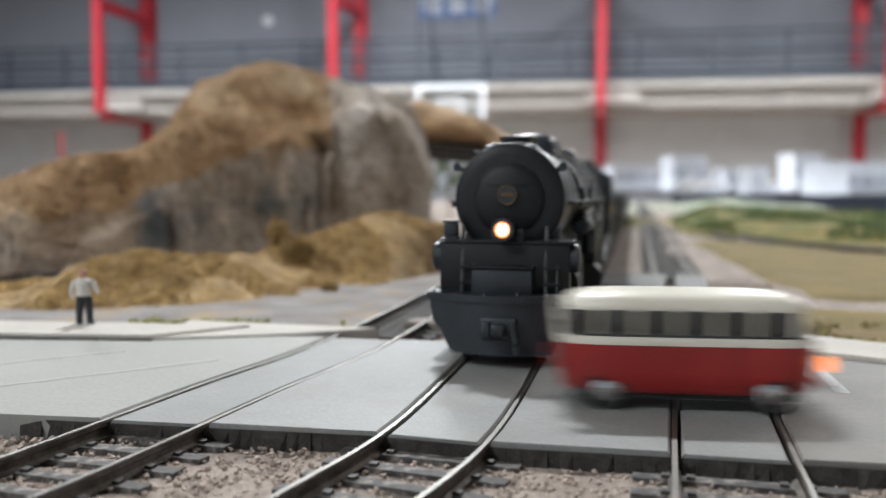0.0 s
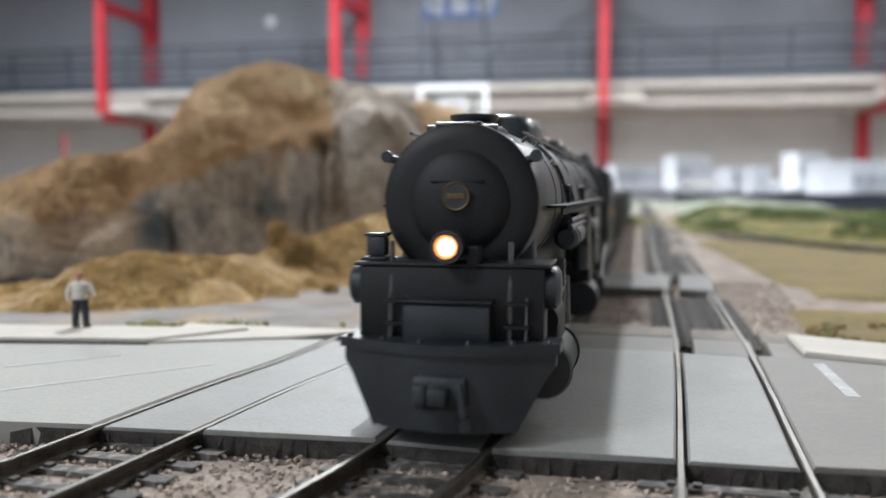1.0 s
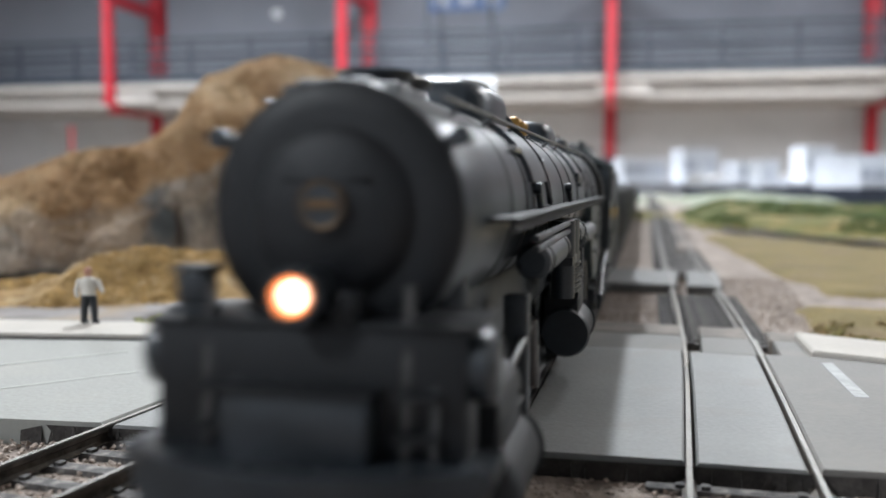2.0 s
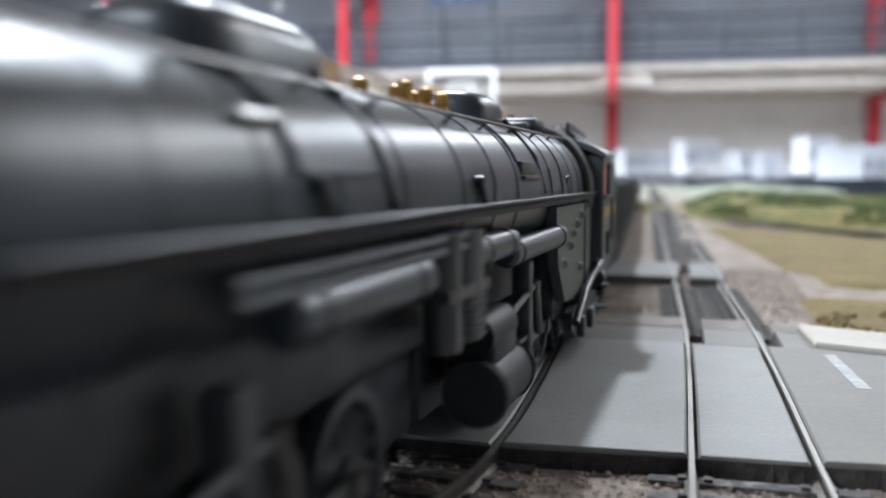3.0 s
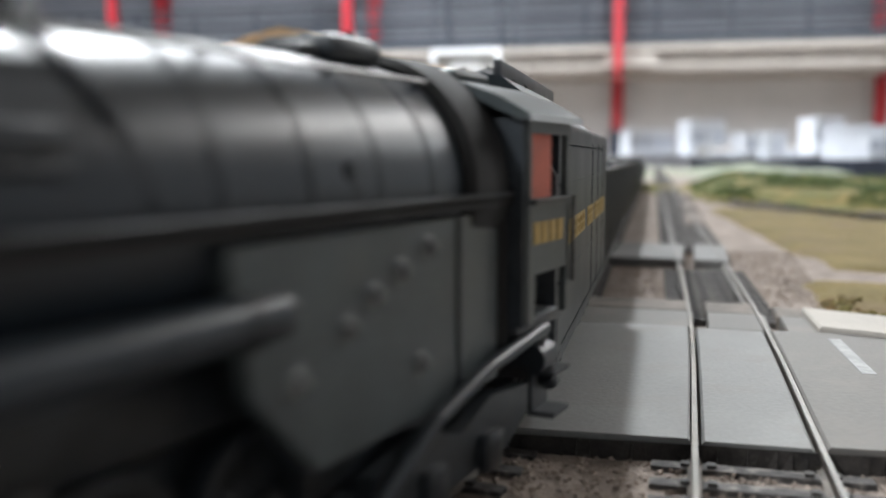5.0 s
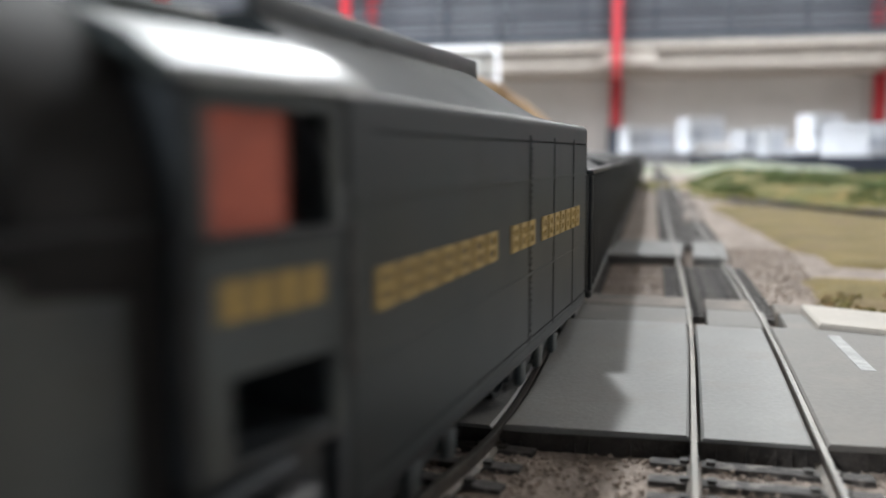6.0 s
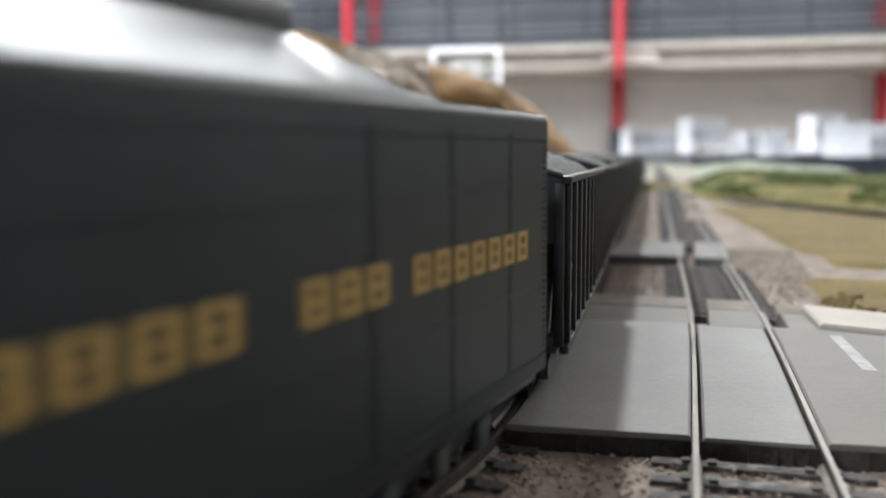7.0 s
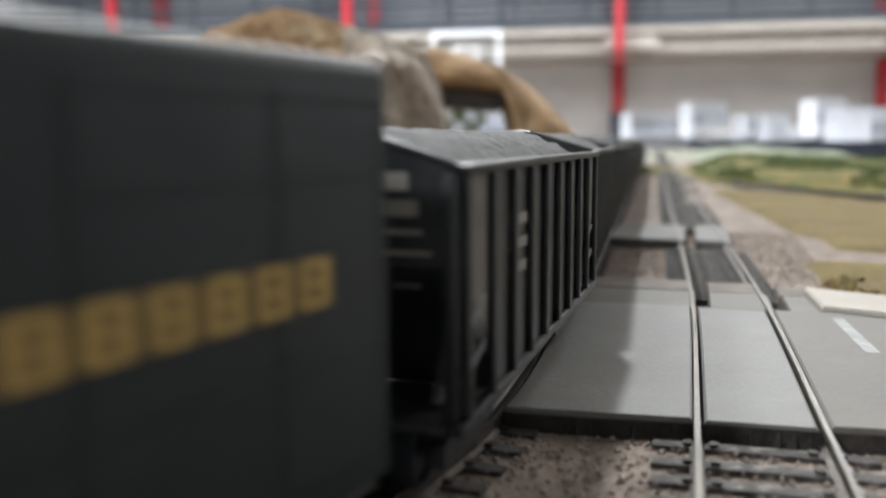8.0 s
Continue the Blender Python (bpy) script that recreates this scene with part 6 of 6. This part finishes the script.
# ---- figure, plants and loose things on the layout ----
def build_figure():
    """A small painted figure, one plain mesh."""
    shapes = []
    s = Shape()
    for x, y in ((-1.15, 0.0), (1.5, -0.7)):
        s.tube(mm(x * 0.7, 0, 7.6), mm(x, y * 0.5, 4), 0.00125, 0.00105, 12).tube(mm(x, y * 0.5, 4), mm(x * 1.1, y, 0.7), 0.00105, 0.0009, 12)
        s.box(*mm(x * 1.1 - 0.8, x * 1.1 + 1.3), *mm(y - 1.0, y + 0.8), *mm(0, 0.9), b=0.0003)
    s.loft([[mm(w * math.cos(a), d * math.sin(a), z) for a in np.linspace(0, 2 * math.pi, 16, endpoint=False)] for z, w, d in ((7.0, 1.9, 1.3), (8.2, 1.9, 1.35))])
    shapes.append((s, M["frame"]))
    s = Shape().loft([[mm(w * math.cos(a), d * math.sin(a), z) for a in np.linspace(0, 2 * math.pi, 18, endpoint=False)] for z, w, d in ((7.9, 2.1, 1.5), (9.5, 2.1, 1.5), (11.3, 2.5, 1.6), (12.4, 2.2, 1.4), (13.0, 0.9, 0.8))])
    s.tube(mm(-2.2, 0, 12.2), mm(-3.1, -0.2, 9.4), 0.0008, 0.0007, 10).tube(mm(-3.1, -0.2, 9.4), mm(-2.8, -0.6, 7.3), 0.0007, 0.0005, 10)
    s.tube(mm(2.2, 0, 12.2), mm(3.4, -0.3, 10.0), 0.0008, 0.0007, 10).tube(mm(3.4, -0.3, 10.0), mm(4.0, -0.8, 8.6), 0.0007, 0.0005, 10)
    shapes.append((s, M["white_shirt"]))
    s = Shape().lathe([(v / 1000, z / 1000) for v, z in ((0.02, 12.8), (0.55, 12.9), (0.6, 13.3), (1.0, 13.8), (1.15, 14.5), (1.0, 15.2), (0.5, 15.7), (0.02, 15.8))], 16)
    shapes.append((s, M["skin"]))
    all_v, all_f, idx = [], [], []
    for k, (sh, _) in enumerate(shapes):
        n = len(all_v)
        all_v += sh.v
        all_f += [tuple(i + n for i in f) for f in sh.f]
        idx += [k] * len(sh.f)
    me = bpy.data.meshes.new("figurine")
    me.from_pydata(all_v, [], all_f)
    for _, m in shapes:
        me.materials.append(m)
    me.polygons.foreach_set("material_index", idx)
    me.shade_smooth()
    me.set_sharp_from_angle(angle=radians(45))
    ob = tagged(new("figurine", me), "small painted figurine in white shirt on the pavement", "figurine")
    ob.matrix_world = pose(-0.1015, 0.2415, 0.0016, 0, 0, 12)


build_figure()


def blob(s, p, r, squash=0.8):
    """A small uneven lump of eight faces."""
    e = Euler((random.uniform(0, 6.3), random.uniform(0, 6.3), random.uniform(0, 6.3))).to_matrix()
    v = [Vector(q) for q in ((1, 0, 0), (-1, 0, 0), (0, 1, 0), (0, -1, 0), (0, 0, 1), (0, 0, -1))]
    v = [e @ (q * random.uniform(0.65, 1.15)) for q in v]
    s.add([(p[0] + q.x * r, p[1] + q.y * r, p[2] + q.z * r * squash) for q in v], [(0, 2, 4), (2, 1, 4), (1, 3, 4), (3, 0, 4), (2, 0, 5), (1, 2, 5), (3, 1, 5), (0, 3, 5)])


def ballast_stones():
    s = Shape()
    lines = [[(p.x * 1000, p.y * 1000) for p in ln if -20 < p.y * 1000 < 480] for ln in (LEFT_LINE, LOCO_LINE, RIGHT_LINE)]
    for k in range(15000):
        x, y = random.uniform(-125, 120), random.uniform(40, 150)
        if y > near_edge(x) - 1.5:
            continue
        lo = random.uniform(0.38, 0.72) / 1000
        blob(s, (x / 1000, y / 1000, (-3.35 + random.uniform(-0.3, 0.4)) / 1000), lo)
    for k in range(9000):
        y = random.uniform(248, 420)
        x = random.uniform(-10 + (y - 250) * 0.25, 110 + (y - 250) * 0.3)
        blob(s, (x / 1000, y / 1000, (-4.3 + random.uniform(-0.3, 0.3)) / 1000), random.uniform(0.4, 0.75) / 1000)
    tagged(part("ballast_stones", s, M["stones"], smooth=False), "loose pinkish-brown ballast stones between the sleepers", "ballast", kind="stuff")


ballast_stones()


def tufts(name, label, n, place, r0, r1, material, squash=0.8, category="scatter"):
    s = Shape()
    k = 0
    for _ in range(n * 6):
        p = place()
        if p is None:
            continue
        blob(s, p, random.uniform(r0, r1) / 1000, squash)
        k += 1
        if k >= n:
            break
    tagged(part(name, s, material, smooth=False), label, category, kind="stuff")


def on_mound():
    x, y = random.uniform(-235, 55), random.uniform(248, 600)
    h = mound_height(x, y)
    if h < -3 or noise.noise((x * 0.03, y * 0.03, 9)) < -0.15:
        return None
    return (x / 1000, y / 1000, (h + 0.1) / 1000)


tufts("dry_scatter", "loose straw-coloured foam scatter on the mound", 18000, on_mound, 0.35, 1.05, M["tuft"])


def on_berm():
    x, y = random.uniform(255, 880), random.uniform(310, 1850)
    h = berm_height(x, y)
    if h is None or h < 0 or noise.noise((x * 0.014, y * 0.014, 2)) < -0.05:
        return None
    return (x / 1000, y / 1000, (h + 0.6 + 2.5 * max(0, noise.noise((x * 0.03, y * 0.03, 4)))) / 1000)


tufts("green_bushes", "clumped green foam bushes on the berm", 16000, on_berm, 1.0, 3.4, M["leaf"], category="bushes")


def by_kerb():
    x = random.uniform(-330, -30)
    if noise.noise((x * 0.06, 3.3, 1)) < -0.05:
        return None
    return (x / 1000, (255 + random.uniform(0, 9)) / 1000, (random.uniform(-3.2, -0.2) + 2.2 * max(0, noise.noise((x * 0.12, 0, 7)))) / 1000)


tufts("kerb_weeds", "low pale green weeds behind the pavement", 2200, by_kerb, 0.4, 1.0, mat("weed", (0.36, 0.36, 0.15), 0.95, vary=0.25, scale=200, second=(0.2, 0.21, 0.07), per_piece=0.4), category="weeds")


def by_road_right():
    x = random.uniform(98, 330)
    y = 236 - (x - 95) * 0.5 + random.uniform(-6, 55)
    h = verge_height(x, y)
    if h is None or noise.noise((x * 0.05, y * 0.05, 1)) < 0.0:
        return None
    return (x / 1000, y / 1000, (h + 0.6) / 1000)


tufts("verge_weeds", "brown and green weeds on the verge", 2600, by_road_right, 0.4, 1.2, mat("verge_weed", (0.27, 0.25, 0.09), 0.95, vary=0.25, scale=120, second=(0.36, 0.24, 0.12), per_piece=0.5), category="weeds")


def on_hill_foot():
    x = random.uniform(-330, -20)
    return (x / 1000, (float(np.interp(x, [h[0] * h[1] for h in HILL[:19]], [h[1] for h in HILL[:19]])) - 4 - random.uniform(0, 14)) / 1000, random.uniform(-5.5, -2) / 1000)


tufts("hill_foot_rubble", "grey-brown rubble at the foot of the cliff", 2500, on_hill_foot, 0.6, 2.0, M["stones"], category="rubble")


def build_bush(x, y, r, label, n=420, tall=1.0):
    b = thing("bush", label, "bush", "bushes")
    h = mound_height(x, y)
    h = max(h, -4)
    s = Shape()
    for k in range(n):
        d = Vector((random.gauss(0, 1), random.gauss(0, 1), random.gauss(0, 1))).normalized() * (random.random() ** 0.4)
        q = 1 + 0.35 * noise.noise(d * 2.2 + Vector((x, y, 0)))
        blob(s, (d.x * r * q / 1000, d.y * r * q / 1000, (r * 0.75 + d.z * r * 0.95 * q) * tall / 1000), random.uniform(0.5, 1.25) / 1000)
    tagged(part("foliage", s, M["tuft"], b, smooth=False), kind="stuff")
    s = Shape()
    for k in range(6):
        a = k * 1.05
        s.tube((0, 0, -0.001), mm(r * 0.5 * math.cos(a), r * 0.5 * math.sin(a), r * tall), 0.0005, 0.0002, 6)
    part("stem", s, M["edge"], b)
    b.matrix_world = pose(x / 1000, y / 1000, (h - 0.5) / 1000)


build_bush(-67, 404, 8.8, "dry ochre foam bush at the foot of the mound", 620)
build_bush(-80, 420, 5.6, "tall tawny foam bush on the mound", 300, 1.45)
build_bush(-48, 368, 3.2, "tiny ochre bush on the gravel", 120)


def build_tree(x, y, h, label):
    t = thing("model_tree", label, "tree", "model trees")
    s = Shape().tube((0, 0, 0), mm(0.5, 0, h * 0.55), 0.0022, 0.0012, 10)
    tips = []
    for k in range(9):
        a, z = k * 2.4, h * (0.3 + 0.06 * k)
        p, q = mm(0.5, 0, z), mm(0.5 + h * 0.3 * math.cos(a), h * 0.3 * math.sin(a), z + h * 0.22)
        s.tube(p, q, 0.0009, 0.0003, 6)
        tips += [Vector(p).lerp(Vector(q), f) for f in (0.55, 0.8, 1.0)]
    part("trunk", s, M["wood"], t)
    s = Shape()
    for p in tips:
        for k in range(34):
            d = Vector((random.gauss(0, 1), random.gauss(0, 1), random.gauss(0, 0.7))) * h * 0.055 / 1000
            blob(s, p + d, random.uniform(1.2, 2.8) / 1000, 0.6)
    tagged(part("crown", s, M["leaf"], t, smooth=False), kind="stuff")
    t.matrix_world = pose(x / 1000, y / 1000, -0.0055)


build_tree(12, 1180, 95, "dark green model tree behind the bridge")
build_tree(62, 1300, 60, "green model tree behind the bridge")

# ---- other layouts and tables in the hall ----
def build_far_table(name, label, corners, z, drop, skirt):
    """A table on a four-cornered plan, with a fascia and legs to the floor."""
    t = thing(name, label, "table", "tables in the hall")
    pts = [Vector((x, y, 0)) for x, y in corners]
    part("top", Shape().loft([[p + Vector((0, 0, z - 0.02)) for p in pts], [p + Vector((0, 0, z)) for p in pts]]), M["model_white"], t, smooth=False)
    c = sum(pts, Vector()) / 4
    for a, b in zip(pts, pts[1:] + pts[:1]):
        n = Vector((b.y - a.y, a.x - b.x, 0)).normalized() * 0.012
        if n.dot(a - c) < 0:
            n = -n
        part("fascia", Shape().loft([[q + Vector((0, 0, z - drop)) for q in (a, b, b + n, a + n)], [q + Vector((0, 0, z + 0.004)) for q in (a, b, b + n, a + n)]]), M[skirt], t, smooth=False)
    for p in pts:
        q = p.lerp(c, 0.06)
        part("leg", Shape().box(q.x - 0.03, q.x + 0.03, q.y - 0.03, q.y + 0.03, FLOOR, z - 0.021), M["wood"], t, smooth=False)
    part("shelf", Shape().loft([[p.lerp(c, 0.03) + Vector((0, 0, z - 0.24)) for p in pts], [p.lerp(c, 0.03) + Vector((0, 0, z - 0.225)) for p in pts]]), M["wood"], t, smooth=False)
    return t


build_far_table("layout_table_beyond", "neighbouring layout table with navy blue fascia", [(1.01, 3.75), (1.27, 2.35), (2.6, 2.6), (2.4, 4.1)], 0.030, 0.06, "fascia")
build_far_table("display_table", "far display table with a white cloth edge", [(0.95, 5.6), (4.2, 5.2), (4.3, 6.4), (1.05, 6.8)], 0.05, 0.12, "cloth")
build_far_table("display_table", "far display table with a white cloth edge", [(-0.9, 5.2), (0.5, 5.1), (0.5, 6.2), (-0.9, 6.3)], 0.03, 0.2, "cloth")


def model_house(x, y, z, w, d, h, label, turn=10, roof=0.0, windows=3):
    b = thing("model_building", label, "model building", "white model buildings")
    body = part("wall", Shape().box(-w / 2, w / 2, -d / 2, d / 2, 0, h, b=0.004), M["model_white"], b, smooth=False)
    if roof:
        part("roof", Shape().prism([(-d / 2 - 0.004, h), (d / 2 + 0.004, h), (0, h + roof)], -w / 2 - 0.004, w / 2 + 0.004), M["slab"], b, smooth=False)
    else:
        part("parapet", Shape().box(-w / 2 - 0.003, w / 2 + 0.003, -d / 2 - 0.003, d / 2 + 0.003, h + 0.0005, h + 0.008, b=0.002), M["model_white"], b, smooth=False)
    for k in range(windows):
        u = -w / 2 + w * (k + 0.5) / windows
        part("window", Shape().box(u - w * 0.1, u + w * 0.1, -d / 2 - 0.002, -d / 2 - 0.0005, h * 0.35, h * 0.7), M["cloth"], b, smooth=False)
    b.matrix_world = pose(x, y, z, 0, 0, turn)


model_house(1.23, 3.42, 0.0305, 0.075, 0.09, 0.1, "tall white model tower with rounded edges", windows=1)
model_house(1.10, 3.68, 0.0305, 0.16, 0.1, 0.035, "low white model shed with small windows", roof=0.015)
model_house(1.47, 3.05, 0.0305, 0.2, 0.16, 0.095, "large white card model factory", windows=4)
model_house(1.58, 3.4, 0.0305, 0.26, 0.16, 0.12, "long white model factory block", windows=5)
model_house(1.36, 3.72, 0.0305, 0.12, 0.1, 0.045, "pale low model house", roof=0.02)
for x, y, w, h in ((1.25, 5.75, 0.3, 0.16), (1.62, 5.8, 0.24, 0.22), (1.98, 5.75, 0.3, 0.14), (2.4, 5.8, 0.2, 0.24), (2.75, 5.7, 0.34, 0.17)):
    model_house(x, y, 0.0505, w, 0.2, h, "white model building on the far table", windows=4)
for x, w, h in ((-0.6, 0.3, 0.2), (-0.2, 0.26, 0.26), (0.15, 0.3, 0.18)):
    model_house(x, 5.5, 0.0305, w, 0.2, h, "white model building on the far table", windows=4)


def gantry():
    g = thing("model_gantry", "white lattice gantry on the neighbouring layout", "gantry")
    for x in (-0.05, 0.05):
        for y in (-0.02, 0.02):
            part("post", Shape().box(x - 0.006, x + 0.006, y - 0.006, y + 0.006, 0, 0.11), M["model_white"], g, smooth=False)
    part("beam", Shape().box(-0.06, 0.06, -0.028, 0.028, 0.0, 0.02), M["model_white"], g, smooth=False)
    part("top_beam", Shape().box(-0.058, 0.058, -0.006, 0.006, 0.075, 0.085), M["model_white"], g, smooth=False)
    g.matrix_world = pose(1.06, 3.5, 0.0305, 0, 0, -10)


gantry()


def crate(name, label, x, y, z, w, d, h, m, cat="crate"):
    b = thing(name, label, cat)
    part("body", Shape().box(-w / 2, w / 2, -d / 2, d / 2, 0, h, b=0.006), M[m], b)
    part("rim", Shape().box(-w / 2 - 0.004, w / 2 + 0.004, -d / 2 - 0.004, d / 2 + 0.004, h * 0.9, h * 0.98, b=0.003), M[m], b)
    b.matrix_world = pose(x, y, z, 0, 0, 14)


S = 0.030 - 0.2245
crate("plastic_bin", "blue plastic bin on the shelf under the layout", 1.3, 2.62, S, 0.07, 0.16, 0.15, "blue", "bin")
crate("storage_box", "pale grey storage box on the shelf", 1.21, 3.02, S, 0.2, 0.2, 0.14, "cloth", "box")
crate("storage_box", "pale grey storage box on the shelf", 1.12, 3.4, S, 0.16, 0.2, 0.13, "model_white", "box")
crate("wooden_box", "brown wooden box on the shelf", 1.38, 2.85, S, 0.16, 0.2, 0.165, "wood", "box")
ball = thing("plastic_ball", "yellow plastic ball on the shelf", "ball")
part("shell", Shape().lathe([(0.032 * math.sin(a), 0.032 - 0.032 * math.cos(a)) for a in np.linspace(0.02, math.pi - 0.02, 14)], 20), M["yellow"], ball)
ball.matrix_world = pose(1.155, 2.8, S)

post = thing("marker_post", "thin pinkish red post standing on the hall floor", "post")
part("pole", Shape().tube((0, 0, 0), (0, 0, 1.98), 0.025, 0.022, 12), M["red"], post)
part("foot", Shape().lathe([(0.02, 0.05), (0.12, 0.03), (0.16, 0.0)], 18), M["red"], post)
post.matrix_world = pose(-5.2, 12.0, FLOOR)

# ---- what moves ----
ARC = np.r_[0, np.cumsum([(b - a).length for a, b in zip(LOCO_LINE, LOCO_LINE[1:])])]
ORIGIN = float(np.interp(0.0, [p.y for p in LOCO_LINE], ARC))    # arc length where the line passes y = 0


def on_track(s):
    """The place on the main line s metres beyond y = 0."""
    s = s + ORIGIN
    return Vector((float(np.interp(s, ARC, [p.x for p in LOCO_LINE])), float(np.interp(s, ARC, [p.y for p in LOCO_LINE])), 0))


def riding(s, a, b):
    """The pose of a vehicle whose front is at s and whose bogies sit a and b behind it."""
    p, q = on_track(s + a), on_track(s + b)
    d = (q - p).normalized()
    return Matrix.Translation(p - d * a) @ Matrix.Rotation(math.atan2(d.y, d.x) - math.pi / 2, 4, "Z")


# where the pilot stands along the line at the start, and metres a second
START, SPEED = 0.198, 0.058


def run(t):
    """The pilot's place along the line: the train slows a little towards the end."""
    slow = float(np.interp(t, [4.0, 4.5, 5.0, 5.2, 6.5, 7.0, 7.5, 8.0], [0, 0.001, 0.0036, 0.0042, 0.0028, 0.0045, 0.0078, 0.0125]))
    return START - SPEED * t + 0.006 * math.exp(-(t / 1.8) ** 2) + slow


TENDER_AT, WAGON_AT, WAGON_PITCH = 0.231, 0.363, 0.110


def motions():
    times = [k * 0.5 for k in range(17)]
    walk(loco, [(t, riding(run(t), 0.066, 0.22) @ Matrix.Translation((0.0008, 0, 0))) for t in times])
    walk(tender, [(t, riding(run(t) + TENDER_AT, 0.005, 0.13)) for t in times])
    for k, h in enumerate(hoppers):
        walk(h, [(t, riding(run(t) + WAGON_AT + WAGON_PITCH * k, 0.015, 0.085)) for t in times])
    for w, r in SPINNING:
        p = w.location.copy()
        n = 80 if r < 0.007 else 40
        walk(w, [(8.0 * k / n, Matrix.Translation(p) @ Matrix.Rotation(SPEED * 8.0 * k / n / r, 4, "X")) for k in range(n + 1)])
    for rod, p, crank, r in RODS:
        walk(rod, [(k * 0.1, Matrix.Translation(p + Vector((0, -math.cos(SPEED * k * 0.1 / r), -math.sin(SPEED * k * 0.1 / r))) * crank)) for k in range(81)])
    walk(bus, [(t, pose(x, y, 0.0004, 0, 0, -6)) for t, x, y in ((0, 0.0445, 0.158), (0.5, 0.114, 0.151), (1, 0.1835, 0.144), (2, 0.32, 0.13), (4, 0.5, 0.111), (8, 0.52, 0.109))])


motions()
